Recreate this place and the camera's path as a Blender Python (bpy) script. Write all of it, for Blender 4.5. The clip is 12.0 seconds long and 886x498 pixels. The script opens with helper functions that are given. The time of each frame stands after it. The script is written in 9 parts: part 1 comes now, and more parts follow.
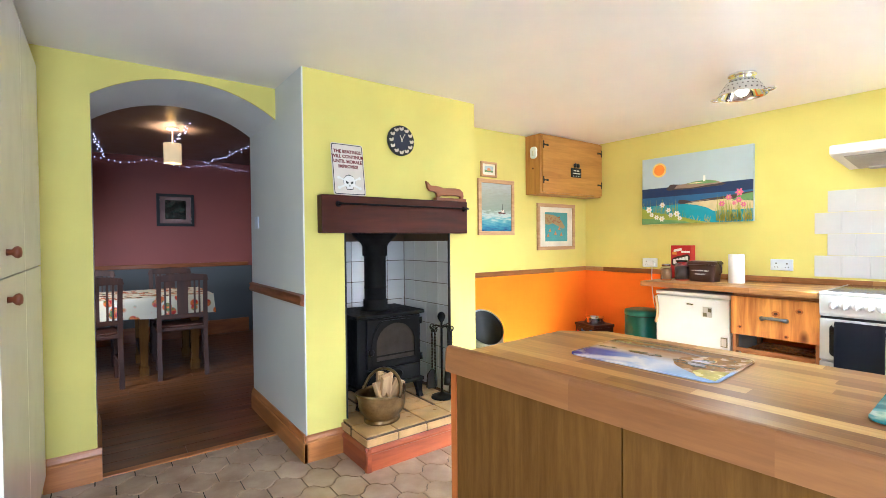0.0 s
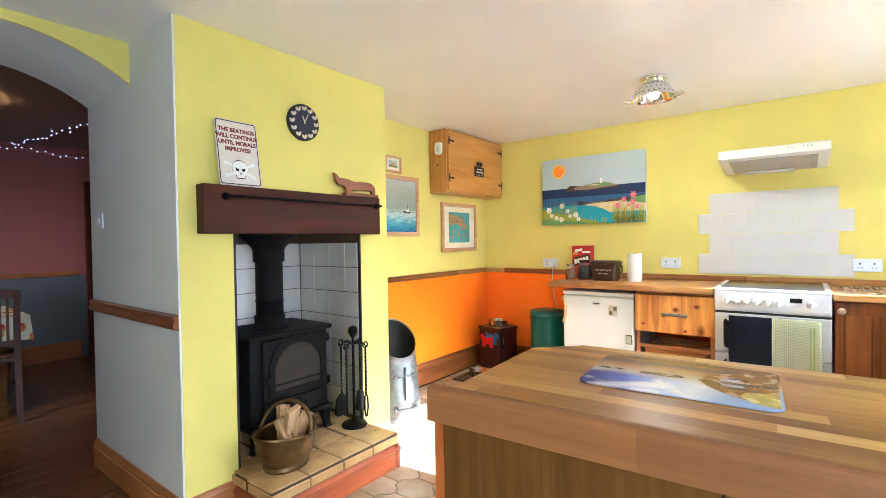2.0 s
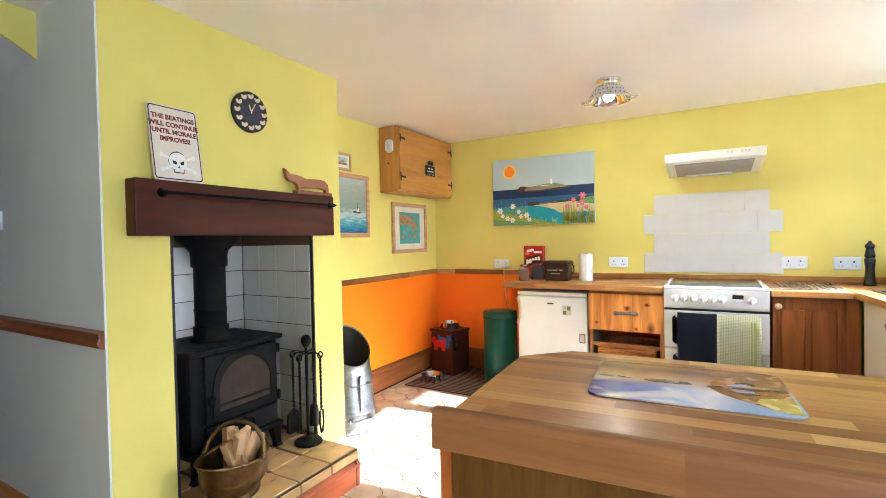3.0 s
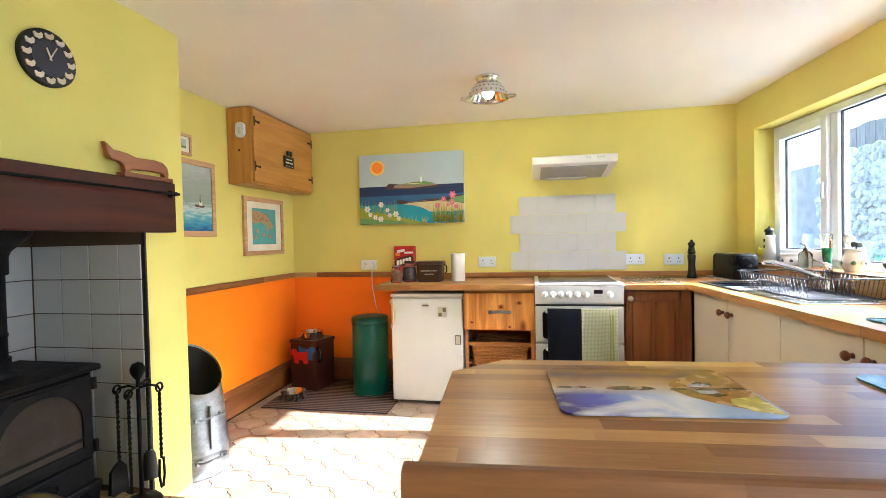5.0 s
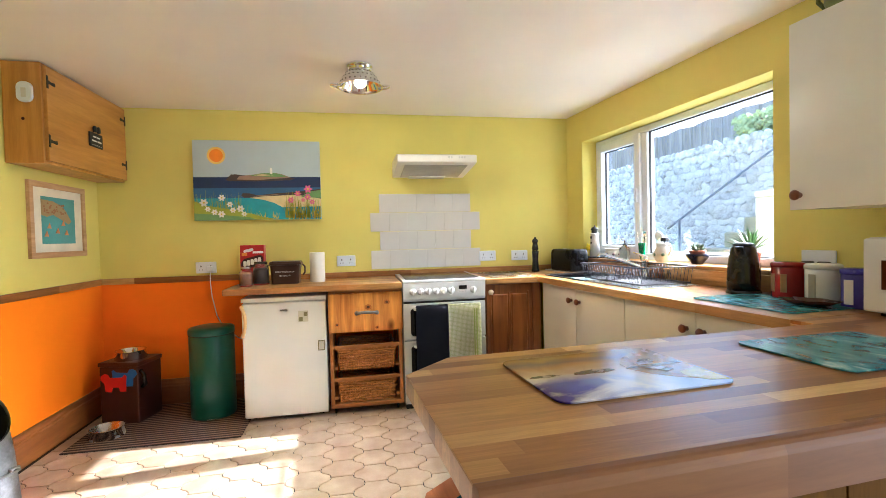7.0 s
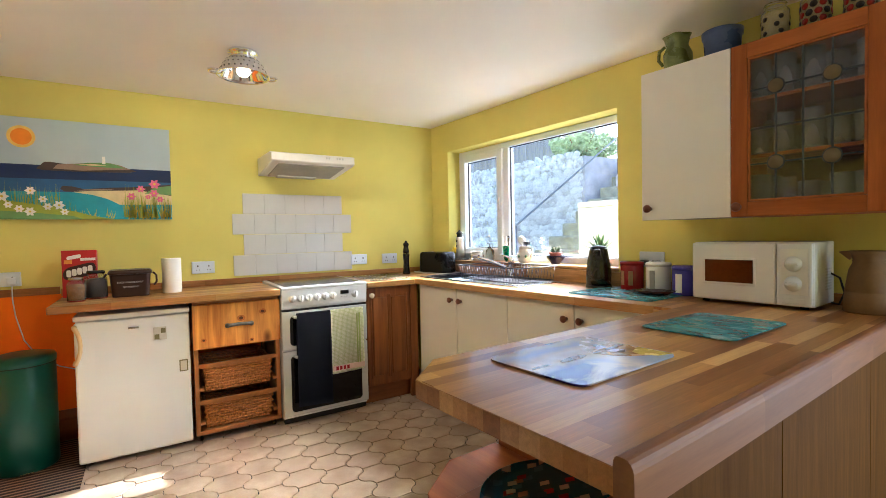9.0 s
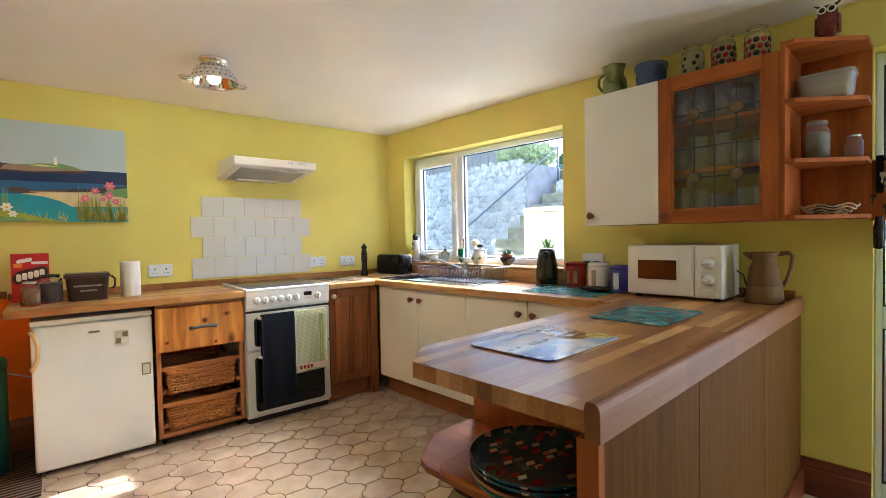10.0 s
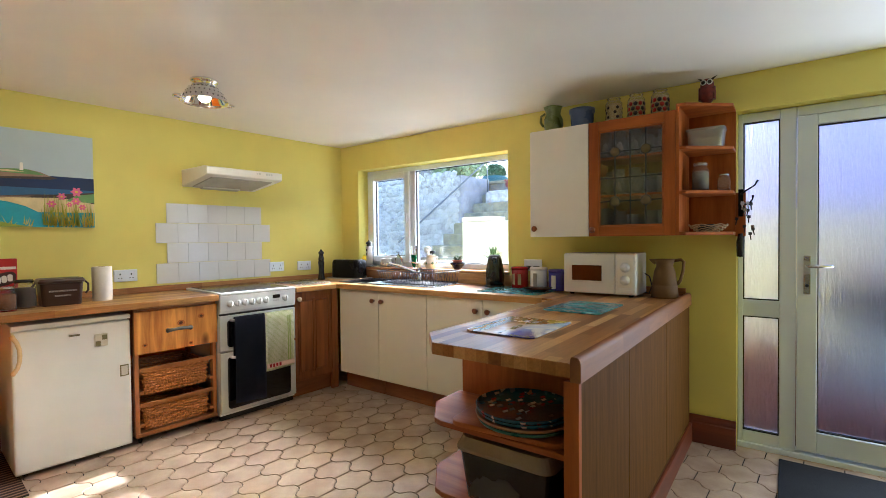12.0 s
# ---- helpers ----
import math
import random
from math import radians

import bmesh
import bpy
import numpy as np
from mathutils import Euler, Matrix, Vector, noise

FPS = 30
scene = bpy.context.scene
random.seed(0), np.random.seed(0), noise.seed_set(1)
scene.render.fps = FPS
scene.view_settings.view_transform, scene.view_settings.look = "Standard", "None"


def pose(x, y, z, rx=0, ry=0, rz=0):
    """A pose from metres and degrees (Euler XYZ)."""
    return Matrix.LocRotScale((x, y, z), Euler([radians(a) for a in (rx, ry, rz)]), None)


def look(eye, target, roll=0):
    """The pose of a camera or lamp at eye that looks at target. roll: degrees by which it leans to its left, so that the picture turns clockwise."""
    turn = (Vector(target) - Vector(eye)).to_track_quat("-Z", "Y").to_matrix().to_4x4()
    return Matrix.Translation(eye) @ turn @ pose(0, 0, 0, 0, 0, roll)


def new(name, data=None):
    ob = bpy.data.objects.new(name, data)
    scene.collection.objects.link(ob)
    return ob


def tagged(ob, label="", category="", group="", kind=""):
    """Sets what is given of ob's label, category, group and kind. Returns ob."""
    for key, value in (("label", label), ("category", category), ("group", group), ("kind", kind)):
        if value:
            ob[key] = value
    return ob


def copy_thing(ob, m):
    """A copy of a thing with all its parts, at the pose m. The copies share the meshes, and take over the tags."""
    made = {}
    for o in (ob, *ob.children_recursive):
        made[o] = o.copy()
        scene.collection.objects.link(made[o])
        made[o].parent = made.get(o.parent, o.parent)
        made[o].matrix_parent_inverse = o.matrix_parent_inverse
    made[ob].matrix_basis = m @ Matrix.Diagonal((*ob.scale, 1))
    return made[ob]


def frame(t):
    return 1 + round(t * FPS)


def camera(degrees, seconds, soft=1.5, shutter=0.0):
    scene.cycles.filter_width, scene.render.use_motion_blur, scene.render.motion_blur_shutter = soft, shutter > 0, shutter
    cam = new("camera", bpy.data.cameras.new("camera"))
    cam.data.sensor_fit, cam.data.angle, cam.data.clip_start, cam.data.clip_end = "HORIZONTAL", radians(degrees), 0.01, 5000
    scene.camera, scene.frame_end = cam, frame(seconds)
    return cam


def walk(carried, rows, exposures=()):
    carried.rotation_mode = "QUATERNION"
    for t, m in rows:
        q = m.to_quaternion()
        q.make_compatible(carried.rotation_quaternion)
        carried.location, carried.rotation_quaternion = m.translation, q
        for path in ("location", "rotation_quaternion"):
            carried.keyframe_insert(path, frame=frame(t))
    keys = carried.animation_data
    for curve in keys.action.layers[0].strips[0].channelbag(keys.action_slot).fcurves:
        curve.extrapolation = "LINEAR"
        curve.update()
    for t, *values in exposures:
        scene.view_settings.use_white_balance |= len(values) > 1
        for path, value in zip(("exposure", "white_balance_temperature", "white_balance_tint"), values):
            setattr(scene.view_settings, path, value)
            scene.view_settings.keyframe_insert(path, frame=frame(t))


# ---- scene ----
cam = camera(87.3, 12.0, 0.8)
PATH = [
    (0, (0.297, 0.443, 1.252), (1.486, 2.05, 1.217), -0.5),
    (0.5, (0.325, 0.554, 1.24), (1.596, 2.098, 1.208), -0.5),
    (1, (0.349, 0.616, 1.246), (1.714, 2.078, 1.212), -0.8),
    (1.5, (0.361, 0.74, 1.248), (1.828, 2.099, 1.216), -0.8),
    (2, (0.348, 0.907, 1.254), (1.93, 2.13, 1.22), -0.9),
    (2.5, (0.34, 1.018, 1.264), (2.009, 2.119, 1.228), -1.0),
    (3, (0.37, 1.094, 1.261), (2.105, 2.088, 1.224), -1.2),
    (5, (0.533, 1.385, 1.244), (2.497, 1.758, 1.203), -1.3),
    (5.5, (0.547, 1.505, 1.256), (2.536, 1.707, 1.212), -1.3),
    (6, (0.566, 1.615, 1.251), (2.565, 1.629, 1.208), -1.3),
    (6.5, (0.583, 1.669, 1.242), (2.575, 1.495, 1.194), -1.4),
    (7, (0.638, 1.696, 1.223), (2.601, 1.318, 1.17), -1.4),
    (7.2, (0.682, 1.699, 1.219), (2.629, 1.243, 1.165), -1.3),
    (9, (0.754, 2.101, 1.242), (2.437, 1.024, 1.182), -1.2),
    (9.5, (0.713, 2.207, 1.248), (2.32, 1.018, 1.192), -1.2),
    (10, (0.663, 2.325, 1.25), (2.199, 1.045, 1.196), -1.1),
    (10.5, (0.618, 2.459, 1.256), (2.082, 1.097, 1.209), -0.9),
    (11, (0.577, 2.562, 1.27), (1.986, 1.143, 1.224), -0.9),
    (11.5, (0.571, 2.672, 1.281), (1.926, 1.202, 1.237), -0.5),
    (12, (0.572, 2.845, 1.283), (1.86, 1.315, 1.242), -0.6),
]
EXPOSURES = [(0, 3.22, 5000, 9), (3, 2.9, 5200, 9), (6, 2.53, 5400, 9), (9, 2.34, 5500, 9), (12, 2.13, 5350, 9)]
walk(cam, [(t, look(eye, target, roll)) for t, eye, target, roll in PATH], EXPOSURES)

# ---- light and exposure ----
world = bpy.data.worlds.new("sky")
scene.world = world
world.use_nodes = True
wn = world.node_tree
sky = wn.nodes.new("ShaderNodeTexSky")
sky.sky_type = "NISHITA"
sky.sun_disc = False
SUN_EL = math.atan(0.525)
sky.sun_elevation = SUN_EL
sky.sun_rotation = radians(180 - 6.6)
wn.links.new(sky.outputs["Color"], wn.nodes["Background"].inputs["Color"])
wn.nodes["Background"].inputs["Strength"].default_value = 0.15
sun = new("sun", bpy.data.lights.new("sun", "SUN"))
sun.data.energy, sun.data.angle, sun.data.color = 5.0, radians(0.5), (1.0, 0.96, 0.89)
sun.matrix_world = look((0, 0, 0), (-0.115, 0.99, -0.525))
SX, SY, SA = 4.5, -0.19, 3.5          # south wall frame: its east end and its slant
MS = pose(SX, SY, 0, 0, 0, SA)


def area(name, m, w, h, energy, col):
    ob = new(name, bpy.data.lights.new(name, "AREA"))
    ob.data.shape, ob.data.size, ob.data.size_y, ob.data.energy, ob.data.color = "RECTANGLE", w, h, energy, col
    ob.matrix_world = m
    return ob


area("window_daylight", look((2.25, -1.0, 1.55), (3.25, -0.62, 1.5)), 1.2, 1.0, 1.7, (0.90, 0.95, 1.0))
area("door_daylight", MS @ look((-4.48, -0.06, 1.05), (-4.4, 1.0, 1.0)), 0.38, 1.7, 7.4, (0.90, 0.95, 1.0))
area("window_ground_light", look((3.4, -0.9, 0.86), (3.2, 0.7, 2.2)), 1.5, 0.5, 1.1, (0.96, 0.97, 1.0))
bulb = new("kitchen_bulb", bpy.data.lights.new("kitchen_bulb", "POINT"))
bulb.data.energy, bulb.data.color, bulb.data.shadow_soft_size = 3.6, (1.0, 0.85, 0.62), 0.03
bulb.location = (3.43, 1.63, 2.10)
dbulb = new("dining_bulb", bpy.data.lights.new("dining_bulb", "POINT"))
dbulb.data.energy, dbulb.data.color, dbulb.data.shadow_soft_size = 2.1, (1.0, 0.72, 0.42), 0.04
dbulb.location = (0.88, 5.6, 2.13)


dwin = area("dining_window_daylight", look((-1.25, 4.6, 1.5), (0.05, 5.75, 0.7)), 0.9, 1.0, 3.0, (1.0, 0.95, 0.88))
dwin.data.spread = radians(70)


# ---- materials ----
def lin(c):
    return tuple((v / 12.92 if v <= 0.04045 else ((v + 0.055) / 1.055) ** 2.4) for v in c)


class Nodes:
    def __init__(self, name):
        self.m = bpy.data.materials.new(name)
        self.m.use_nodes = True
        self.t = self.m.node_tree
        self.b = self.t.nodes["Principled BSDF"]

    def n(self, kind, **sets):
        node = self.t.nodes.new("ShaderNode" + kind)
        for k, v in sets.items():
            node.inputs[k.replace("_", " ")].default_value = v
        return node

    def link(self, a, b):
        self.t.links.new(a, b)

    def coord(self, scale=(1, 1, 1), rot=(0, 0, 0), kind="Object"):
        c, mp = self.n("TexCoord"), self.n("Mapping")
        mp.inputs["Scale"].default_value, mp.inputs["Rotation"].default_value = scale, rot
        self.link(c.outputs[kind], mp.inputs["Vector"])
        return mp.outputs["Vector"]

    def ramp(self, fac, stops):
        r = self.n("ValToRGB")
        el = r.color_ramp.elements
        while len(el) < len(stops):
            el.new(0.5)
        for e, (p, c) in zip(el, stops):
            e.position, e.color = p, (*c, 1)
        self.link(fac, r.inputs["Fac"])
        return r.outputs["Color"]

    def mix(self, fac, a, b, blend="MIX"):
        x = self.n("MixRGB")
        x.blend_type = blend
        for slot, v in (("Fac", fac), ("Color1", a), ("Color2", b)):
            if isinstance(v, (int, float)):
                x.inputs[slot].default_value = v
            elif isinstance(v, tuple):
                x.inputs[slot].default_value = (*v, 1)
            else:
                self.link(v, x.inputs[slot])
        return x.outputs["Color"]

    def bump(self, height, strength=0.2, dist=0.005):
        b = self.n("Bump", Strength=strength, Distance=dist)
        self.link(height, b.inputs["Height"])
        self.link(b.outputs["Normal"], self.b.inputs["Normal"])

    def set(self, **k):
        for a, v in k.items():
            s = self.b.inputs[a.replace("_", " ")]
            if isinstance(v, (int, float)):
                s.default_value = v
            elif isinstance(v, tuple):
                s.default_value = (*v, 1) if len(v) == 3 else v
            else:
                self.link(v, s)
        return self


def plain(name, col, rough=0.5, metal=0.0, var=0.12, scale=6.0, fine=90.0, bump=0.08, **more):
    """Paint, plastic, metal: a colour with soft unevenness at two scales."""
    k = Nodes(name)
    v = k.coord()
    big, small = k.n("TexNoise", Scale=scale, Detail=4.0), k.n("TexNoise", Scale=fine, Detail=2.0)
    k.link(v, big.inputs["Vector"])
    k.link(v, small.inputs["Vector"])
    lo, hi = tuple(c * (1 - var) for c in col), tuple(min(1, c * (1 + var)) for c in col)
    c1 = k.ramp(big.outputs["Fac"], [(0.3, lo), (0.7, hi)])
    c2 = k.mix(0.25 * min(1, var * 4), c1, small.outputs["Fac"], "OVERLAY")
    k.set(Base_Color=c2, Metallic=metal, **more)
    r = k.n("MapRange")
    for i, x in zip((1, 2, 3, 4), (0.3, 0.7, max(0, rough - min(0.08, var)), min(1, rough + min(0.08, var)))):
        r.inputs[i].default_value = x
    k.link(big.outputs["Fac"], r.inputs[0])
    k.link(r.outputs[0], k.b.inputs["Roughness"])
    if bump:
        k.bump(small.outputs["Fac"], bump, 0.003)
    return k.m


def wood(name, dark, light, axis="x", rough=0.4, scale=1.0, knots=0.0, coat=0.0):
    """Grain that runs along one axis of the object, with rings, pores and a few knots."""
    k = Nodes(name)
    i = "xyz".index(axis)
    st = [9 * scale] * 3
    st[i] = 0.8 * scale
    v = k.coord(tuple(st))
    rnd = k.n("ObjectInfo")
    off = k.n("VectorMath")
    off.operation = "ADD"
    sc = k.n("VectorMath")
    sc.operation = "SCALE"
    k.link(rnd.outputs["Random"], sc.inputs[0])
    sc.inputs["Scale"].default_value = 37.0
    k.link(v, off.inputs[0])
    k.link(sc.outputs[0], off.inputs[1])
    n1 = k.n("TexNoise", Scale=1.3, Detail=5.0, Distortion=1.2)
    n2 = k.n("TexNoise", Scale=9.0, Detail=6.0, Roughness=0.7)
    w = k.n("TexWave", Scale=0.45, Distortion=14.0, Detail=4.0)
    w.bands_direction = "Y" if axis != "y" else "X"
    for x in (n1, n2, w):
        k.link(off.outputs[0], x.inputs["Vector"])
    c = k.ramp(n1.outputs["Fac"], [(0.3, dark), (0.7, light)])
    c = k.mix(0.22, c, k.ramp(w.outputs["Fac"], [(0.2, dark), (0.8, light)]), "MIX")
    c = k.mix(0.3, c, n2.outputs["Fac"], "OVERLAY")
    if knots:
        kv = [5.0] * 3
        kv[i] = 2.5
        vo = k.n("TexVoronoi", Scale=1.0)
        k.link(k.coord(tuple(kv)), vo.inputs["Vector"])
        c = k.mix(k.ramp(vo.outputs["Distance"], [(0.05, (knots,) * 3), (0.16, (0, 0, 0))]), c, tuple(d * 0.4 for d in dark))
    k.set(Base_Color=c, Roughness=rough)
    if coat:
        k.set(Coat_Weight=coat, Coat_Roughness=0.15)
    k.bump(n2.outputs["Fac"], 0.12, 0.002)
    return k.m


def staves(name, rows_along="x", rough=0.3):
    """Laminated hardwood staves of uneven tone."""
    k = Nodes(name)
    rot = (0, 0, 0) if rows_along == "x" else (0, 0, radians(90))
    v = k.coord((1, 1, 1), rot)
    br = k.n("TexBrick", Scale=1.0)
    for key, val in (("Brick Width", 0.52), ("Row Height", 0.062), ("Mortar Size", 0.0006), ("Mortar Smooth", 0.0), ("Bias", 0.0)):
        br.inputs[key].default_value = val
    br.offset, br.offset_frequency, br.squash = 0.37, 2, 1.0
    br.inputs["Color1"].default_value, br.inputs["Color2"].default_value = (0, 0, 0, 1), (1, 1, 1, 1)
    br.inputs["Mortar"].default_value = (0.3, 0.3, 0.3, 1)
    k.link(v, br.inputs["Vector"])
    tone = k.ramp(br.outputs["Color"], [(0.0, lin((0.51, 0.32, 0.16))), (0.45, lin((0.61, 0.41, 0.22))), (0.75, lin((0.69, 0.50, 0.28))), (1.0, lin((0.78, 0.63, 0.40)))])
    g = k.n("TexNoise", Scale=3.0, Detail=6.0, Roughness=0.65, Distortion=0.6)
    k.link(k.coord((2, 26, 26) if rows_along == "x" else (26, 2, 26)), g.inputs["Vector"])
    c = k.mix(0.6, tone, g.outputs["Fac"], "OVERLAY")
    k.set(Base_Color=c, Roughness=rough, Specular_IOR_Level=0.32)
    k.bump(g.outputs["Fac"], 0.05, 0.001)
    return k.m


def single_stave(name, rough=0.3):
    """One hardwood stave: its own tone, with grain along its length."""
    k = Nodes(name)
    oi = k.n("ObjectInfo")
    tone = k.ramp(oi.outputs["Random"], [(0.0, lin((0.51, 0.31, 0.15))), (0.22, lin((0.59, 0.39, 0.20))), (0.5, lin((0.67, 0.47, 0.26))), (0.8, lin((0.75, 0.56, 0.33))), (1.0, lin((0.84, 0.68, 0.44)))])
    sc, off = k.n("VectorMath"), k.n("VectorMath")
    sc.operation = "SCALE"
    sc.inputs["Scale"].default_value = 41.0
    k.link(oi.outputs["Random"], sc.inputs[0])
    k.link(k.coord((26, 1.7, 26)), off.inputs[0])
    k.link(sc.outputs[0], off.inputs[1])
    g = k.n("TexNoise", Scale=3.0, Detail=6.0, Roughness=0.65, Distortion=0.7)
    f = k.n("TexNoise", Scale=14.0, Detail=3.0, Roughness=0.6)
    k.link(off.outputs[0], g.inputs["Vector"])
    k.link(off.outputs[0], f.inputs["Vector"])
    c = k.mix(0.45, tone, g.outputs["Fac"], "OVERLAY")
    c = k.mix(0.18, c, f.outputs["Fac"], "OVERLAY")
    k.set(Base_Color=c, Roughness=rough, Specular_IOR_Level=0.24)
    k.bump(g.outputs["Fac"], 0.05, 0.001)
    return k.m


def glass(name, tint=(1, 1, 1), rough=0.0):
    k = Nodes(name)
    return k.set(Base_Color=tint, Roughness=rough, Transmission_Weight=1.0, IOR=1.45).m


def glow(name, col, power):
    k = Nodes(name)
    return k.set(Base_Color=col, Emission_Color=col, Emission_Strength=power).m


YELLOW = plain("yellow_wall_paint", lin((0.87, 0.82, 0.44)), 0.65, var=0.05, scale=2.0, fine=220, bump=0.12, Specular_IOR_Level=0.25)
ORANGE = plain("orange_wall_paint", lin((0.98, 0.50, 0.0)), 0.7, var=0.05, scale=2.0, fine=220, bump=0.12, Specular_IOR_Level=0.12)
PALE = plain("pale_blue_white_paint", lin((0.87, 0.88, 0.88)), 0.62, var=0.03, scale=2.0, fine=160, bump=0.12)
CEIL = plain("ceiling_white_paint", lin((0.95, 0.93, 0.91)), 0.5, var=0.03, scale=1.5, fine=60, bump=0.06, Specular_IOR_Level=0.35)
DINING_WALL = plain("dusky_pink_wall_paint", lin((0.55, 0.30, 0.27)), 0.6, var=0.06, scale=2.0, fine=220)
DINING_LOW = plain("slate_grey_wall_paint", lin((0.30, 0.31, 0.31)), 0.6, var=0.06, scale=2.0, fine=220)
# brown-grey: the room's dim, warm light is put into the ceiling's colour
DINING_CEIL = plain("dining_ceiling_dimmed", lin((0.45, 0.37, 0.32)), 0.5, var=0.05)
PINE = wood("waxed_pine", lin((0.60, 0.36, 0.16)), lin((0.78, 0.52, 0.27)), "x", 0.35, 1.0, 0.7, 0.2)
PINE_Y = wood("waxed_pine_lengthwise", lin((0.60, 0.36, 0.16)), lin((0.78, 0.52, 0.27)), "y", 0.35, 1.0, 0.7, 0.2)
PINE_Z = wood("waxed_pine_upright", lin((0.60, 0.36, 0.16)), lin((0.78, 0.52, 0.27)), "z", 0.35, 1.0, 0.5, 0.2)
SKIRT = wood("stained_skirting", lin((0.42, 0.22, 0.10)), lin((0.62, 0.37, 0.18)), "x", 0.35, 1.0, 0.5, 0.3)
SKIRT_Y = wood("stained_skirting_lengthwise", lin((0.42, 0.22, 0.10)), lin((0.62, 0.37, 0.18)), "y", 0.35, 1.0, 0.5, 0.3)
REDWOOD = wood("red_stained_pine", lin((0.48, 0.20, 0.10)), lin((0.68, 0.34, 0.17)), "x", 0.35, 1.0, 0.9, 0.15)
REDWOOD_Y = wood("red_stained_pine_lengthwise", lin((0.48, 0.20, 0.10)), lin((0.68, 0.34, 0.17)), "y", 0.35, 1.0, 0.9, 0.15)
MAHOGANY = wood("red_mahogany_stain", lin((0.33, 0.14, 0.07)), lin((0.48, 0.22, 0.11)), "x", 0.35, 1.0, 0.3, 0.15)
MAHOGANY_Y = wood("red_mahogany_stain_lengthwise", lin((0.33, 0.14, 0.07)), lin((0.48, 0.22, 0.11)), "y", 0.35, 1.0, 0.3, 0.15)
DARKWOOD = wood("dark_stained_oak", lin((0.20, 0.065, 0.03)), lin((0.30, 0.11, 0.05)), "x", 0.5)
DARKWOOD.node_tree.nodes["Principled BSDF"].inputs["Specular IOR Level"].default_value = 0.25
CHAIRWOOD = wood("dark_chair_wood", lin((0.16, 0.08, 0.045)), lin((0.28, 0.15, 0.09)), "z", 0.6)
OAK_Z = wood("oak_veneer_upright", lin((0.36, 0.24, 0.105)), lin((0.43, 0.295, 0.135)), "z", 0.7, 2.2)
OAK_Z.node_tree.nodes["Principled BSDF"].inputs["Specular IOR Level"].default_value = 0.06
OAKTRIM = wood("oak_trim", lin((0.58, 0.37, 0.20)), lin((0.74, 0.52, 0.32)), "x", 0.4)
OAKTRIM_Y = wood("oak_trim_lengthwise", lin((0.58, 0.37, 0.20)), lin((0.74, 0.52, 0.32)), "y", 0.4)
CUPWOOD = wood("brown_oak_cupboard", lin((0.44, 0.23, 0.09)), lin((0.62, 0.36, 0.16)), "z", 0.4)
SHELFWOOD = wood("warm_shelf_wood", lin((0.54, 0.27, 0.10)), lin((0.70, 0.40, 0.18)), "x", 0.5, 1.0, 0.0, 0.0)
SHELFWOOD_Z = wood("warm_shelf_wood_upright", lin((0.54, 0.27, 0.10)), lin((0.70, 0.40, 0.18)), "z", 0.5, 1.0, 0.0, 0.0)
for wm in (SHELFWOOD, SHELFWOOD_Z):
    wm.node_tree.nodes["Principled BSDF"].inputs["Specular IOR Level"].default_value = 0.2
KNOBWOOD = wood("turned_knob_wood", lin((0.36, 0.17, 0.08)), lin((0.50, 0.26, 0.13)), "x", 0.3)
FLOORWOOD = wood("dark_floorboards", lin((0.27, 0.155, 0.07)), lin((0.50, 0.315, 0.165)), "x", 0.28, 0.8, 0.5, 0.3)
CABWOOD = wood("honey_pine", lin((0.68, 0.46, 0.19)), lin((0.80, 0.58, 0.28)), "x", 0.38, 0.8, 0.3, 0.2)
CABWOOD_Z = wood("honey_pine_upright", lin((0.68, 0.46, 0.19)), lin((0.80, 0.58, 0.28)), "z", 0.38, 0.8, 0.3, 0.2)
KNOTTY = wood("knotty_orange_pine", lin((0.64, 0.31, 0.09)), lin((0.97, 0.69, 0.32)), "z", 0.32, 1.6, 1.0, 0.3)
STAVE_X, STAVE_Y = staves("stave_worktop", "x", 0.34), staves("stave_worktop_lengthwise", "y", 0.34)
STAVE = single_stave("hardwood_stave", 0.3)
EDGE_OAK = wood("oak_edge_rail", lin((0.46, 0.28, 0.14)), lin((0.58, 0.38, 0.21)), "y", 0.58)
CREAM = plain("cream_gloss_door", lin((0.90, 0.88, 0.82)), 0.22, var=0.015, bump=0.02)
WHITE = plain("white_gloss", lin((0.92, 0.91, 0.89)), 0.25, var=0.015, bump=0.02)
UPVC = plain("white_upvc", lin((0.87, 0.90, 0.94)), 0.3, var=0.015, bump=0.02)
ENAMEL = plain("white_enamel", lin((0.90, 0.90, 0.90)), 0.18, var=0.015, bump=0.0)
BLACKGLASS = plain("black_oven_glass", (0.006, 0.006, 0.007), 0.06, var=0.05, bump=0.0)
IRON = plain("black_cast_iron", (0.005, 0.005, 0.0053), 0.6, 0.0, var=0.3, scale=30, bump=0.25, Specular_IOR_Level=0.12)
STEEL = plain("brushed_steel", (0.55, 0.55, 0.56), 0.25, 1.0, var=0.1, bump=0.05)
CHROME = plain("chrome", (0.8, 0.8, 0.82), 0.07, 1.0, var=0.02, bump=0.0)
ZINC = plain("galvanised_zinc", (0.28, 0.29, 0.30), 0.5, 1.0, var=0.25, scale=25, bump=0.2)
BRASS = plain("tarnished_brass", lin((0.46, 0.37, 0.24)), 0.38, 0.9, var=0.35, scale=14, bump=0.25)
WTILE = plain("white_wall_tile", lin((0.82, 0.81, 0.80)), 0.18, var=0.03, bump=0.02)
GROUT = plain("grout", lin((0.66, 0.64, 0.60)), 0.8, var=0.1)
